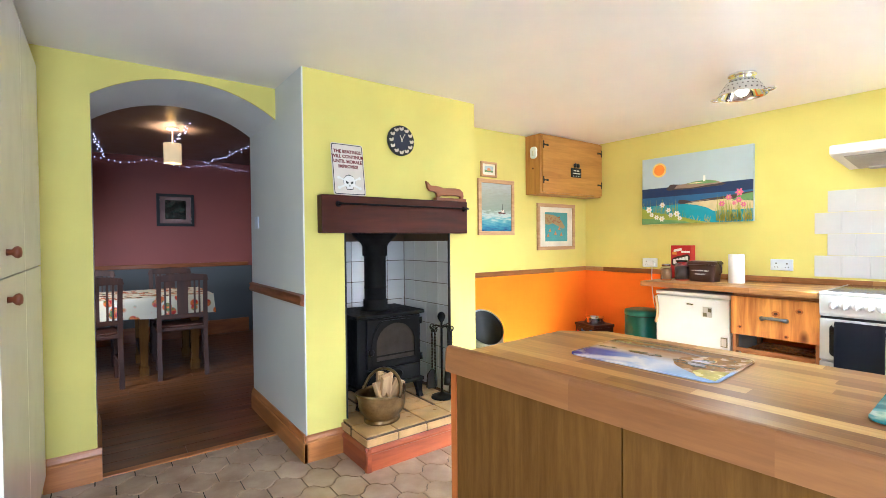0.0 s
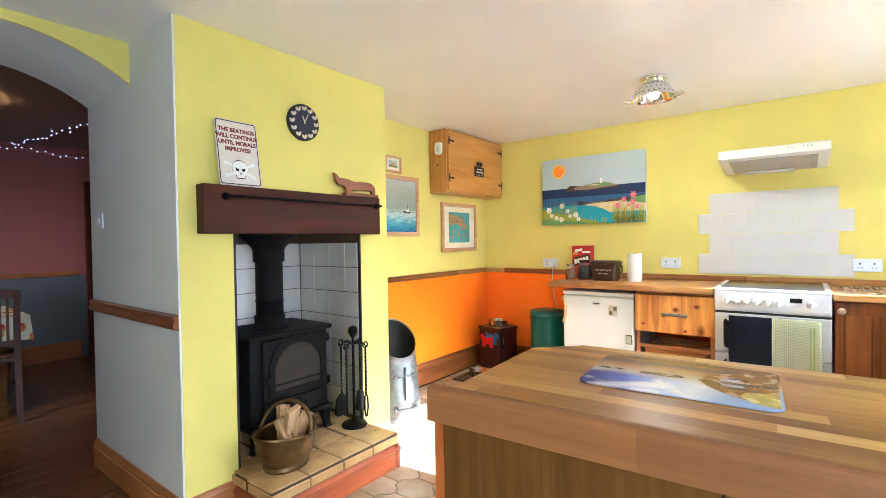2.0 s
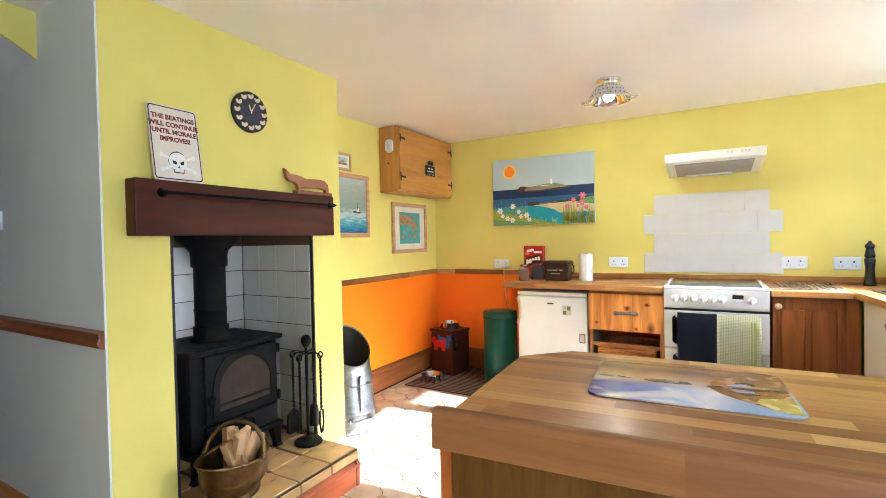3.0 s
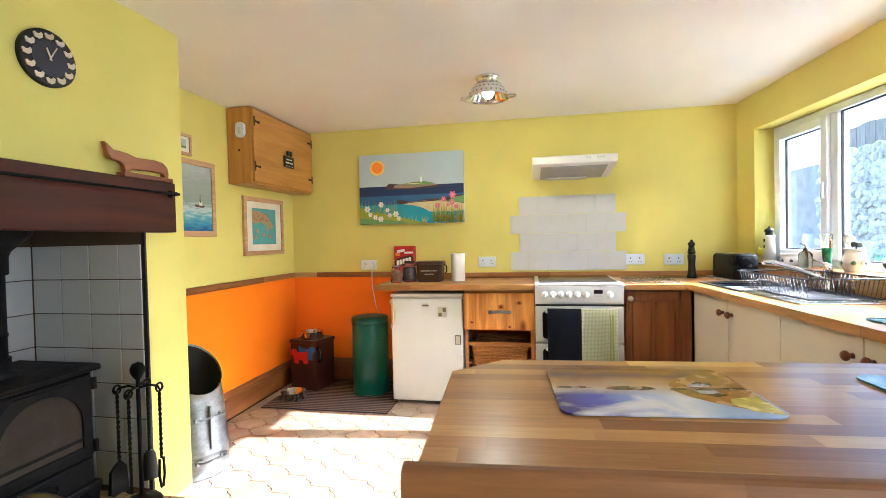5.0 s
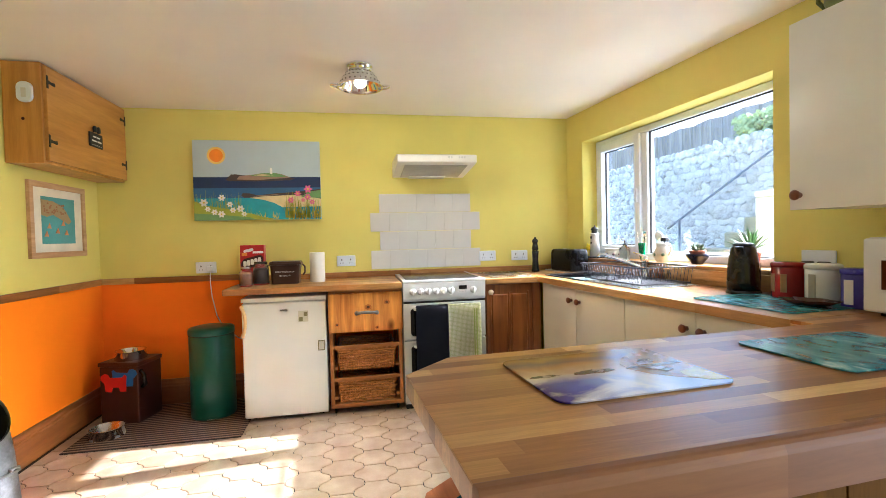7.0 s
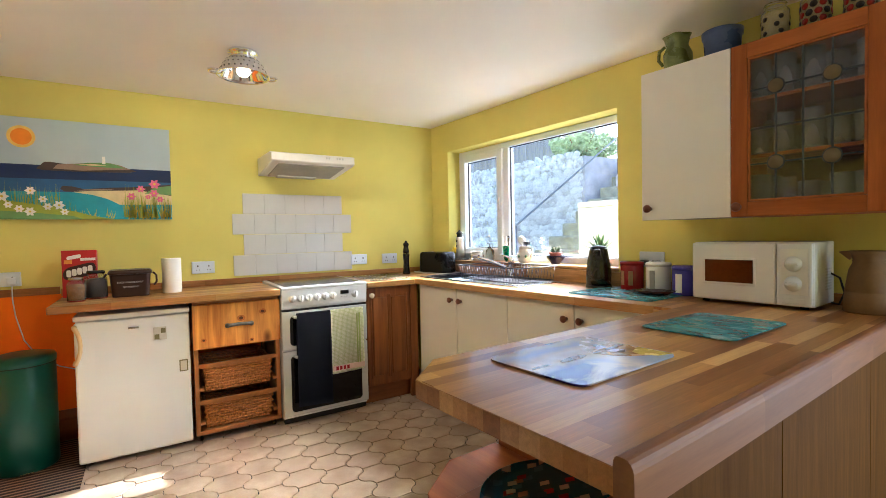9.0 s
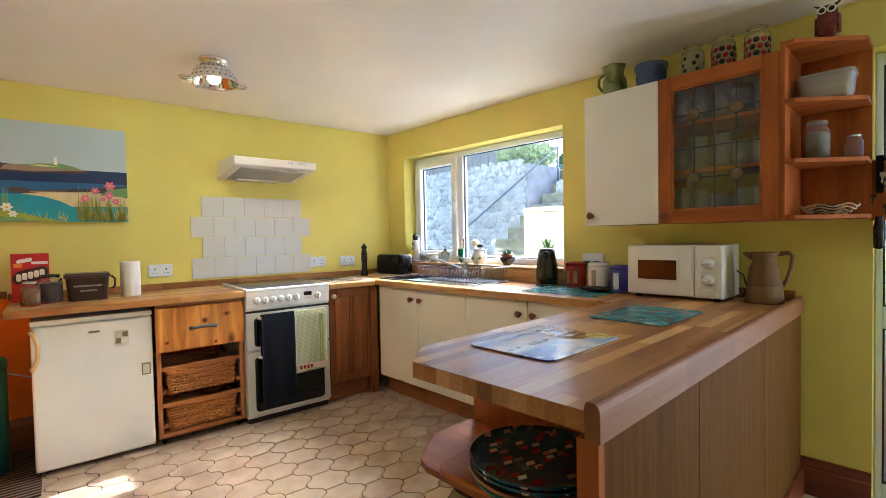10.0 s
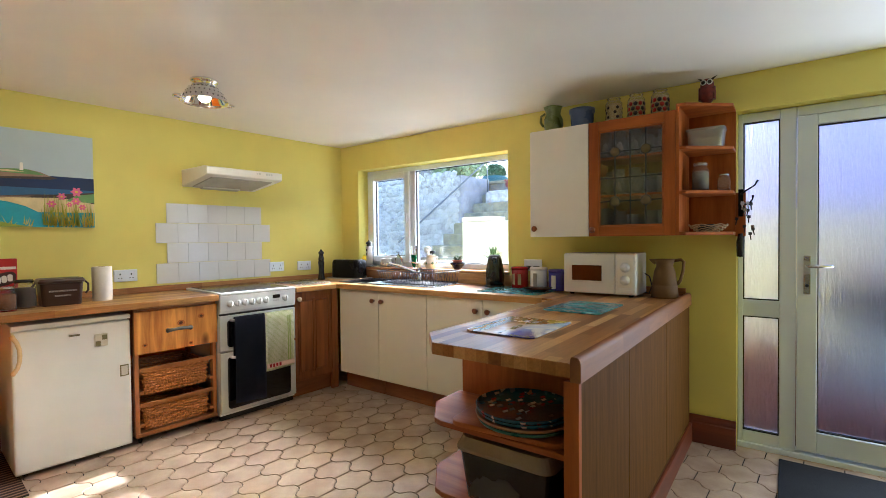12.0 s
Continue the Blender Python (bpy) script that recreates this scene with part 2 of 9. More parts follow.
DGROUT = plain("dark_floor_grout", lin((0.09, 0.065, 0.05)), 0.85, var=0.2, fine=300)
BLACKPLASTIC = plain("black_plastic", (0.012, 0.012, 0.013), 0.25, var=0.1, bump=0.02)
BROWNPLASTIC = plain("dark_brown_plastic", lin((0.22, 0.12, 0.09)), 0.35, var=0.08)
GREEN = plain("green_enamel", lin((0.02, 0.34, 0.30)), 0.3, var=0.015, bump=0.02)
PAPER = plain("white_paper", lin((0.93, 0.92, 0.90)), 0.8, var=0.02)
BLACK = plain("matt_black", (0.012, 0.012, 0.012), 0.6, var=0.2)
GLASS = glass("clear_glass")


# ---- mesh helpers ----
def box(x0, x1, y0, y1, z0, z1, bevel=0.0, seg=2, bm=None):
    own = bm is None
    bm = bm or bmesh.new()
    m = Matrix.LocRotScale(((x0 + x1) / 2, (y0 + y1) / 2, (z0 + z1) / 2), None, (abs(x1 - x0), abs(y1 - y0), abs(z1 - z0)))
    vs = bmesh.ops.create_cube(bm, size=1.0, matrix=m)["verts"]
    if bevel:
        es = list({e for v in vs for e in v.link_edges})
        bmesh.ops.bevel(bm, geom=es, offset=bevel, segments=seg, profile=0.5, affect="EDGES", clamp_overlap=True)
    return bm


def prism(pts, z0, z1, axis="z", bevel=0.0, bm=None, seg=2):
    """A polygon (u, v) drawn out along one axis."""
    bm = bm or bmesh.new()

    def at(u, v, w):
        return {"z": (u, v, w), "y": (u, w, v), "x": (w, u, v)}[axis]
    lo = [bm.verts.new(at(u, v, z0)) for u, v in pts]
    hi = [bm.verts.new(at(u, v, z1)) for u, v in pts]
    fs = [bm.faces.new(lo[::-1]), bm.faces.new(hi)]
    k = len(pts)
    for i in range(k):
        fs.append(bm.faces.new((lo[i], lo[(i + 1) % k], hi[(i + 1) % k], hi[i])))
    bmesh.ops.recalc_face_normals(bm, faces=fs)
    if bevel:
        bmesh.ops.bevel(bm, geom=list({e for f in fs for e in f.edges}), offset=bevel, segments=seg, profile=0.5, affect="EDGES", clamp_overlap=True)
    return bm


def lathe(profile, n=32, m=None, bm=None):
    """Turns (radius, z) points round the z axis."""
    bm = bm or bmesh.new()
    rings = []
    for r, z in profile:
        if r < 1e-5:
            rings.append([bm.verts.new((0, 0, z))])
        else:
            rings.append([bm.verts.new((r * math.cos(2 * math.pi * i / n), r * math.sin(2 * math.pi * i / n), z)) for i in range(n)])
    fs = []
    for a, b in zip(rings, rings[1:]):
        for i in range(n):
            j = (i + 1) % n
            if len(a) == 1 and len(b) == 1:
                continue
            if len(a) == 1:
                fs.append(bm.faces.new((a[0], b[i], b[j])))
            elif len(b) == 1:
                fs.append(bm.faces.new((a[i], a[j], b[0])))
            else:
                fs.append(bm.faces.new((a[i], a[j], b[j], b[i])))
    for f in fs:
        f.smooth = True
    if m:
        bmesh.ops.transform(bm, matrix=m, verts=[v for r in rings for v in r])
    bmesh.ops.recalc_face_normals(bm, faces=fs)
    return bm


def tube(pts, r, n=10, bm=None, closed=False):
    """A round bar along points; r may be one radius or one for each point."""
    bm = bm or bmesh.new()
    pts = [Vector(p) for p in pts]
    rs = r if isinstance(r, (list, tuple)) else [r] * len(pts)
    rings, side = [], None
    k = len(pts)
    for i, p in enumerate(pts):
        if closed:
            d = pts[(i + 1) % k] - pts[i - 1]
        else:
            d = pts[min(i + 1, k - 1)] - pts[max(i - 1, 0)]
        d.normalize()
        if side is None:
            side = d.orthogonal().normalized()
        side = (side - d * side.dot(d)).normalized()
        up = d.cross(side)
        rings.append([bm.verts.new(p + rs[i] * (math.cos(2 * math.pi * j / n) * side + math.sin(2 * math.pi * j / n) * up)) for j in range(n)])
    fs = []
    pairs = list(zip(rings, rings[1:])) + ([(rings[-1], rings[0])] if closed else [])
    for a, b in pairs:
        for j in range(n):
            f = bm.faces.new((a[j], a[(j + 1) % n], b[(j + 1) % n], b[j]))
            f.smooth = True
            fs.append(f)
    if not closed:
        fs += [bm.faces.new(rings[0][::-1]), bm.faces.new(rings[-1])]
    bmesh.ops.recalc_face_normals(bm, faces=fs)
    return bm


def loft(sections, bm=None, caps=(True, True), smooth=True):
    """Skins closed rings of equal count."""
    bm = bm or bmesh.new()
    rings = [[bm.verts.new(p) for p in s] for s in sections]
    fs = []
    n = len(rings[0])
    for a, b in zip(rings, rings[1:]):
        for j in range(n):
            f = bm.faces.new((a[j], a[(j + 1) % n], b[(j + 1) % n], b[j]))
            f.smooth = smooth
            fs.append(f)
    if caps[0]:
        fs.append(bm.faces.new(rings[0][::-1]))
    if caps[1]:
        fs.append(bm.faces.new(rings[-1]))
    bmesh.ops.recalc_face_normals(bm, faces=fs)
    return bm


def arc(cx, cy, r, a0, a1, n):
    return [(cx + r * math.cos(radians(a0 + (a1 - a0) * i / n)), cy + r * math.sin(radians(a0 + (a1 - a0) * i / n))) for i in range(n + 1)]


def rounded(w, h, r, n=5):
    """A rectangle with round corners, round the origin."""
    x, y = w / 2 - r, h / 2 - r
    return arc(x, y, r, 0, 90, n) + arc(-x, y, r, 90, 180, n) + arc(-x, -y, r, 180, 270, n) + arc(x, -y, r, 270, 360, n)


def mesh(name, bm, material, m=None):
    me = bpy.data.meshes.new(name)
    bm.normal_update()
    bm.to_mesh(me)
    bm.free()
    me.materials.append(material)
    ob = new(name, me)
    if m is not None:
        ob.matrix_world = m
    return ob


def part(name, bm, material, parent, label="", m=None):
    ob = mesh(name, bm, material)
    ob.parent = parent
    if m is not None:
        ob.matrix_basis = m
    if label:
        ob["label"] = label
    return ob


def thing(name, label, category, m=None, group="", kind=""):
    ob = new(name)
    ob.empty_display_size = 0.05
    if m is not None:
        ob.matrix_world = m
    return tagged(ob, label, category, group, kind)


def solid(name, bm, material, label, category="", m=None, group="", kind=""):
    return tagged(mesh(name, bm, material, m), label, category, group, kind)


def setting(name, bm, material, label, m=None):
    return tagged(mesh(name, bm, material, m), label, name.split("_")[0], "", "structure")


def share(name, ob, parent, m):
    """Another part on the same mesh."""
    o = new(name, ob.data)
    o.parent = parent
    o.matrix_basis = m
    return o


def T(x, y, z):
    return Matrix.Translation((x, y, z))


def text_mesh(body, size, depth=0.001, bold=0.0):
    cu = bpy.data.curves.new("lettering", "FONT")
    cu.body, cu.size, cu.extrude, cu.align_x, cu.align_y, cu.offset = body, size, depth, "CENTER", "CENTER", bold
    cu.resolution_u = 3
    ob = bpy.data.objects.new("lettering", cu)
    scene.collection.objects.link(ob)
    me = bpy.data.meshes.new_from_object(ob.evaluated_get(bpy.context.evaluated_depsgraph_get()))
    bpy.data.objects.remove(ob)
    bm = bmesh.new()
    bm.from_mesh(me)
    bpy.data.meshes.remove(me)
    return bm


# ---- the shell ----
CEILING, TOP = 2.24, 0.91
EAST, BREAST, ALC, WEST = 4.5, 3.02, 3.545, -0.6
ARCHY, ARCHB = 3.5, 4.13
AL, AR, SPRING, RISE = 0.27, 1.228, 2.04, 0.155

setting("floor", box(WEST - 0.2, EAST + 0.2, -0.9, ARCHY + 0.06, -0.2, -0.006), DGROUT, "dark grout bed under cream kitchen floor tiles")
setting("ceiling", box(WEST - 0.2, EAST + 0.2, -0.9, 4.1, CEILING, CEILING + 0.2), CEIL, "smooth white painted ceiling")
setting("wall_east", box(EAST, EAST + 0.2, -0.38, 4.1, -0.2, CEILING), YELLOW, "yellow painted kitchen wall")
# the west side stays behind the tall cupboards
setting("wall_west", box(WEST - 0.2, WEST, -0.9, ARCHB, -0.2, CEILING), YELLOW, "yellow painted kitchen wall")

# south wall with window and door openings, in its own frame
WT = 0.205
WX0, WX1, WZ0, WZ1 = -1.955, -0.25, 1.02, 1.985
DX0, DX1, DZ1 = -4.72, -3.49, 2.025
bm = bmesh.new()
box(-0.25, 0.12, -WT, 0, -0.2, CEILING, bm=bm)
box(WX0, WX1, -WT, 0, -0.2, WZ0, bm=bm)
box(WX0, WX1, -WT, 0, WZ1, CEILING, bm=bm)
box(DX1, WX0, -WT, 0, -0.2, CEILING, bm=bm)
box(DX0, DX1, -WT, 0, DZ1, CEILING, bm=bm)
box(DX0 - 0.7, DX0, -WT, 0, -0.2, CEILING, bm=bm)
setting("wall_south", bm, YELLOW, "yellow painted wall with window and door recess", MS)

# north wall: chimney breast with fire niche, alcove, and the arch
BX = 2.492                             # east edge of the breast
NX0, NX1, NZ1 = 1.478, 2.26, 1.36
bm = prism([(AR + 0.004, -0.2), (NX0, -0.2), (NX0, NZ1), (NX1, NZ1), (NX1, -0.2), (BX, -0.2), (BX, CEILING), (AR + 0.004, CEILING)], BREAST, 3.62, "y")
setting("wall_niche", box(AR + 0.004, BX, 3.62, 4.13, -0.2, CEILING), YELLOW, "back of the chimney breast")
setting("wall_chimney", bm, YELLOW, "yellow painted chimney breast with tiled fire opening")
setting("wall_alcove", box(BX, EAST, ALC, 4.13, -0.2, CEILING), YELLOW, "yellow painted alcove wall")
bm = bmesh.new()
hw = (AR - AL) / 2
R = (hw * hw + RISE * RISE) / (2 * RISE)
cx, cz = (AL + AR) / 2, SPRING + RISE - R
ang = math.degrees(math.asin(hw / R))
arch = arc(cx, cz, R, 90 + ang, 90 - ang, 24)
prism([(WEST, CEILING), (WEST, -0.2), (AL, -0.2), *arch, (AR, CEILING)], ARCHY, ARCHY + 0.012, "y", bm=bm)
setting("wall_arch", bm, YELLOW, "yellow painted wall round the arched opening")
bm = bmesh.new()
prism([(WEST, CEILING), (WEST, -0.2), (AL, -0.2), *arch, (AR, CEILING)], ARCHY + 0.012, ARCHB, "y", bm=bm)
setting("wall_passage", bm, PALE, "pale painted arch soffit and thick jamb")
setting("wall_breast_side", box(AR - 0.004, AR + 0.004, BREAST + 0.001, ARCHB, -0.2, CEILING), PALE, "pale blue-white painted side of the chimney breast")

# orange lower walls with oak dado rail
setting("wall_dado_north", box(BX, EAST - 0.004, ALC - 0.004, ALC, 0, 0.925), ORANGE, "orange painted lower wall")
setting("wall_dado_east", box(EAST - 0.004, EAST, 1.3, ALC, 0, 0.925), ORANGE, "orange painted lower wall")
setting("trim_dado_north", box(BX + 0.002, EAST - 0.02, ALC - 0.02, ALC, 0.925, 0.97, 0.003), STAVE_X, "oak stave dado rail")
setting("trim_dado_east", box(EAST - 0.02, EAST, 2.56, ALC, 0.925, 0.97, 0.003), STAVE_Y, "oak stave dado rail")

# ---- skirtings ----
def skirting(name, p, q, out, h, material, label, t=0.02):
    """A moulded board from p to q; out: the side it stands proud on."""
    p, q = Vector(p), Vector(q)
    d = q - p
    prof = [(0, 0), (t, 0), (t, h * 0.72), (t * 0.75, h * 0.76), (t * 0.8, h * 0.82), (t * 0.45, h * 0.92), (t * 0.35, h), (0, h)]
    bm = prism(prof, 0, d.length, "x")
    ang = math.atan2(d.y, d.x)
    flip = Matrix.Identity(4) if out > 0 else Matrix.Diagonal((1, -1, 1, 1))
    ob = setting(name, bm, material, label, Matrix.Translation((p.x, p.y, 0)) @ Matrix.Rotation(ang, 4, "Z"))
    if out < 0:
        ob.data.transform(flip)
        ob.data.flip_normals()
    return ob


skirting("baseboard_breast", (AR - 0.02, BREAST), (NX0 - 0.02, BREAST), -1, 0.15, PINE, "waxed pine skirting board")
skirting("baseboard_passage", (AR - 0.004, ARCHB), (AR - 0.004, BREAST - 0.02), -1, 0.15, PINE, "waxed pine skirting board")
skirting("baseboard_jamb", (0.05, ARCHY), (AL + 0.02, ARCHY), -1, 0.17, PINE, "waxed pine skirting board with moulded top")
skirting("baseboard_jamb_return", (AL, ARCHY), (AL, ARCHB), -1, 0.17, PINE, "waxed pine skirting board")
skirting("baseboard_alcove", (BX, ALC - 0.004), (EAST, ALC - 0.004), -1, 0.19, SKIRT, "brown stained skirting board")
skirting("baseboard_east", (EAST - 0.004, ALC), (EAST - 0.004, 2.35), -1, 0.19, SKIRT, "brown stained skirting board")
ob = skirting("baseboard_south", (DX1, 0), (-3.215, 0), 1, 0.17, MAHOGANY, "red-brown stained skirting board", 0.025)
ob.matrix_world = MS @ ob.matrix_world


# ---- dining room beyond the arch ----
DY1, DC = 7.45, 2.36
setting("floor_dining", box(-2.4, 3.2, ARCHY + 0.055, DY1 + 0.2, -0.2, -0.012), BLACK, "dark gap bed under floorboards")
setting("ceiling_dining", box(-2.6, 3.4, ARCHB, DY1 + 0.2, DC, DC + 0.2), DINING_CEIL, "plaster ceiling with dim warm light in its colour")
setting("wall_dining_north", box(-2.6, 3.4, DY1, DY1 + 0.2, -0.2, DC), DINING_WALL, "dusky pink painted wall")
setting("wall_dining_low", box(-2.4, 3.2, DY1 - 0.004, DY1, 0, 0.93), DINING_LOW, "slate grey painted lower wall")
setting("wall_dining_west", box(-2.6, -2.4, ARCHB, DY1, -0.2, DC), DINING_WALL, "dusky pink painted wall")
setting("wall_dining_east", box(3.2, 3.4, ARCHB, DY1, -0.2, DC), DINING_WALL, "dusky pink painted wall")
bm = box(-2.6, AL, ARCHB, ARCHB + 0.02, -0.2, DC)
box(AR, 3.4, ARCHB, ARCHB + 0.02, -0.2, DC, bm=bm)
box(AL, AR, ARCHB, ARCHB + 0.02, SPRING + RISE + 0.02, DC, bm=bm)
setting("wall_dining_south", bm, DINING_WALL, "dusky pink painted wall")
setting("trim_dining_dado", box(-2.4, 2.0, DY1 - 0.03, DY1 - 0.004, 0.93, 0.985, 0.008), SKIRT, "brown stained dado rail")
skirting("baseboard_dining", (-2.4, DY1 - 0.004), (2.0, DY1 - 0.004), -1, 0.19, SKIRT, "brown stained skirting board")
bm = box(-0.02, 0.02, 0, 0.04, 0, 2.0, 0.004)
box(0.82, 0.86, 0, 0.04, 0, 2.0, 0.004, bm=bm)
box(-0.02, 0.86, 0, 0.04, 1.96, 2.0, 0.004, bm=bm)
door = thing("door_2", "dark brown panelled interior door, shut", "door", pose(2.08, DY1 - 0.05, 0), kind="structure")
part("door_frame", bm, DARKWOOD, door)
part("door_leaf", box(0.02, 0.82, 0.015, 0.045, 0.01, 1.96, 0.004), DARKWOOD, door)
for z0, z1 in ((0.15, 0.85), (1.0, 1.85)):
    for x0 in (0.1, 0.46):
        part("door_panel", box(x0, x0 + 0.28, 0.008, 0.02, z0, z1, 0.006), DARKWOOD, door)

# ---- fire surround ----
hearth = thing("hearth", "raised hearth of buff quarry tiles with red pine front board", "hearth", pose(0, 0, 0))
HX0, HX1, HY0, HZ = 1.44, 2.225, 2.69, 0.19
part("base", box(HX0 + 0.022, HX1 - 0.022, HY0 + 0.022, 3.0, 0, HZ - 0.02), GROUT, hearth)
prof = [(0, 0), (0.022, 0), (0.022, 0.092), (0.03, 0.098), (0.03, 0.108), (0.016, 0.118), (0.012, 0.128), (0, 0.128)]
part("front_board", prism([(HY0 + 0.022 - d, z) for d, z in prof], HX0 - 0.006, HX1 + 0.006, "x"), REDWOOD, hearth, "red stained pine board with knots")
part("end_board", prism([(HX0 + 0.022 - d, z) for d, z in prof], HY0 - 0.006, BREAST - 0.001, "y"), REDWOOD_Y, hearth)
part("end_board", prism([(HX1 - 0.022 + d, z) for d, z in prof], HY0 - 0.006, BREAST - 0.001, "y"), REDWOOD_Y, hearth)
QTILE = plain("buff_quarry_tile", lin((0.70, 0.56, 0.36)), 0.32, var=0.22, scale=9, fine=160, bump=0.15)
QGROUT = plain("brown_grout", lin((0.33, 0.26, 0.19)), 0.9)
part("tile_bed", box(HX0 + 0.004, HX1 - 0.004, HY0 + 0.006, 3.0, HZ - 0.06, HZ - 0.004), QGROUT, hearth)
part("tile_bed", box(NX0 + 0.002, NX1 - 0.002, 3.0, 3.6, 0, HZ - 0.004), QGROUT, hearth)
tw = (HX1 - HX0) / 4
qm = part("tile", box(-tw / 2 + 0.003, tw / 2 - 0.003, -tw / 2 + 0.003, tw / 2 - 0.003, -0.012, 0.0, 0.003, 1), QTILE, hearth, m=T(HX0 + tw / 2, HY0 + tw / 2 + 0.01, HZ))
for j in range(4):
    for i in range(4):
        y = HY0 + tw * (j + 0.5) + 0.01
        x = HX0 + tw * (i + 0.5)
        if (i, j) == (0, 0) or (y > 2.95 and not (NX0 + 0.06 < x < NX1 - 0.06 or True)):
            continue
        if y + tw / 2 < 3.62:
            share("tile", qm, hearth, T(x, y, HZ) @ Matrix.Diagonal((0.93 if y > 2.9 else 1, 1, 1, 1)))
qe = part("tile", box(-tw / 2 + 0.003, tw / 2 - 0.003, 0, 0.01, -0.055, -0.014, 0.003, 1), QTILE, hearth, m=T(HX0 + tw / 2, HY0 - 0.001, HZ))
for i in range(1, 4):
    share("tile", qe, hearth, T(HX0 + tw * (i + 0.5), HY0 - 0.001, HZ))
share("tile", qe, hearth, pose(HX0 - 0.001, HY0 + tw / 2, HZ, 0, 0, -90))
share("tile", qe, hearth, pose(HX0 - 0.001, HY0 + tw * 1.4, HZ, 0, 0, -90) @ Matrix.Diagonal((0.6, 1, 1, 1)))

surround = thing("fireplace_tiling", "white square tiles lining the fire opening", "tiling", pose(0, 0, 0))
part("backing", box(NX0, NX1, 3.612, 3.62, HZ - 0.01, NZ1), QGROUT, surround)
part("backing", box(NX1 - 0.006, NX1, BREAST + 0.01, 3.612, HZ - 0.01, NZ1), QGROUT, surround)
part("backing", box(NX0, NX0 + 0.006, BREAST + 0.01, 3.612, HZ - 0.01, NZ1), QGROUT, surround)
s = 0.152
tm = part("tile", box(-s / 2 + 0.002, s / 2 - 0.002, -0.006, 0, -s / 2 + 0.002, s / 2 - 0.002, 0.002, 1), WTILE, surround, m=T(NX0 + 0.012 + s / 2, 3.612, HZ + s / 2))
first = True
for j in range(8):
    z = HZ + s * (j + 0.5)
    if z + s / 2 > NZ1 + 0.03:
        continue
    for i in range(5):
        if not first:
            share("tile", tm, surround, T(NX0 + 0.012 + s * (i + 0.5), 3.612, z))
        first = False
    for i in range(4):
        y = 3.606 - s * (i + 0.5) - 0.003
        w = 1.0
        if y - s / 2 < BREAST + 0.01:
            w = max(0.2, (y + s / 2 - BREAST - 0.012) / s)
            y = y + s / 2 - w * s / 2
        share("tile", tm, surround, pose(NX1 - 0.006, y, z, 0, 0, -90) @ Matrix.Diagonal((w, 1, 1, 1)))
        share("tile", tm, surround, pose(NX0 + 0.006, y, z, 0, 0, 90) @ Matrix.Diagonal((w, 1, 1, 1)))
for x in (NX0, NX1):
    part("edge_trim", box(x - 0.006, x + 0.004, BREAST - 0.003, BREAST + 0.012, HZ - 0.015, NZ1), BLACK, surround)

mantel = thing("mantel_beam", "dark stained oak mantel beam above the stove", "mantel", pose(1.306, 2.95, 1.303))
part("beam", box(0, 1.06, 0, 0.07, 0, 0.219, 0.005), DARKWOOD, mantel)
part("rail", tube([(0.09, -0.03, 0.168), (1.045, -0.03, 0.168)], 0.006), IRON, mantel, "thin black iron rail")
for x in (0.1, 1.03):
    part("bracket", tube([(x, 0.002, 0.168), (x, -0.012, 0.168), (x, -0.03, 0.168)], [0.02, 0.008, 0.01]), IRON, mantel)

# ---- tall cupboards along the west side ----
for y0 in (2.25, 2.85):
    t = thing("tall_cupboard", "tall white gloss larder cupboard with wooden knobs", "cupboard", pose(-0.527, y0, 0), "tall cupboards")
    part("carcass", box(0, 0.57, 0.002, 0.598, 0.1, 2.12), WHITE, t)
    part("plinth", box(0, 0.53, 0.002, 0.598, 0, 0.1), SKIRT_Y, t)
    for z0, z1, kz in ((0.105, 1.148, 1.08), (1.152, 2.12, 1.228)):
        d = part("door", box(0.572, 0.592, 0.004, 0.596, z0, z1, 0.002), WHITE, t)
        if y0 < 2.5:
            part("knob", lathe([(0, 0), (0.011, 0), (0.009, 0.012), (0.018, 0.02), (0.02, 0.028), (0.014, 0.036), (0, 0.038)], 20, pose(0.592, 0.155, kz, 0, 90)), KNOBWOOD, d, "turned wooden knob")

# ---- worktops ----
E0, E1 = 1.372, 2.545
setting_top = solid("worktop", box(3.865, EAST - 0.001, E0, E1, TOP - 0.04, TOP, 0.006), STAVE_Y, "oak stave worktop above fridge and drawers", "worktop")
solid("worktop_upstand", box(EAST - 0.02, EAST - 0.002, -0.12, 2.555, TOP + 0.001, TOP + 0.045, 0.003), STAVE_Y, "oak stave upstand along the wall", "upstand")

# south worktop with a hole for the sink, then the peninsula
SKX0, SKX1, SKY0, SKY1 = -1.05, -0.52, 0.09, 0.47
bm = bmesh.new()
for r in ((-2.5, SKX1 + 0.5 - 0.5, SKY1, 0.58), (-2.5, SKX1, 0.002, SKY0), (-2.5, SKX0, SKY0, SKY1), (SKX1, -0.03, 0.002, 0.58)):
    box(r[0], r[1], r[2], r[3], TOP - 0.04, TOP, bm=bm)
bmesh.ops.remove_doubles(bm, verts=bm.verts, dist=0.0005)
solid("worktop", bm, STAVE_X, "oak stave worktop under the window with inset sink", "worktop", MS)
solid("worktop", box(3.865, 4.46, 0.372, 0.762, TOP - 0.04, TOP - 0.001, 0.004), STAVE_Y, "short oak stave worktop beside the cooker", "worktop")
solid("worktop_upstand", box(-3.221, -0.03, 0.002, 0.02, TOP + 0.001, TOP + 0.05, 0.003), STAVE_X, "oak stave upstand along the wall", "upstand", MS)
PX0, PX1, PY1 = -3.272, -2.58, 1.945
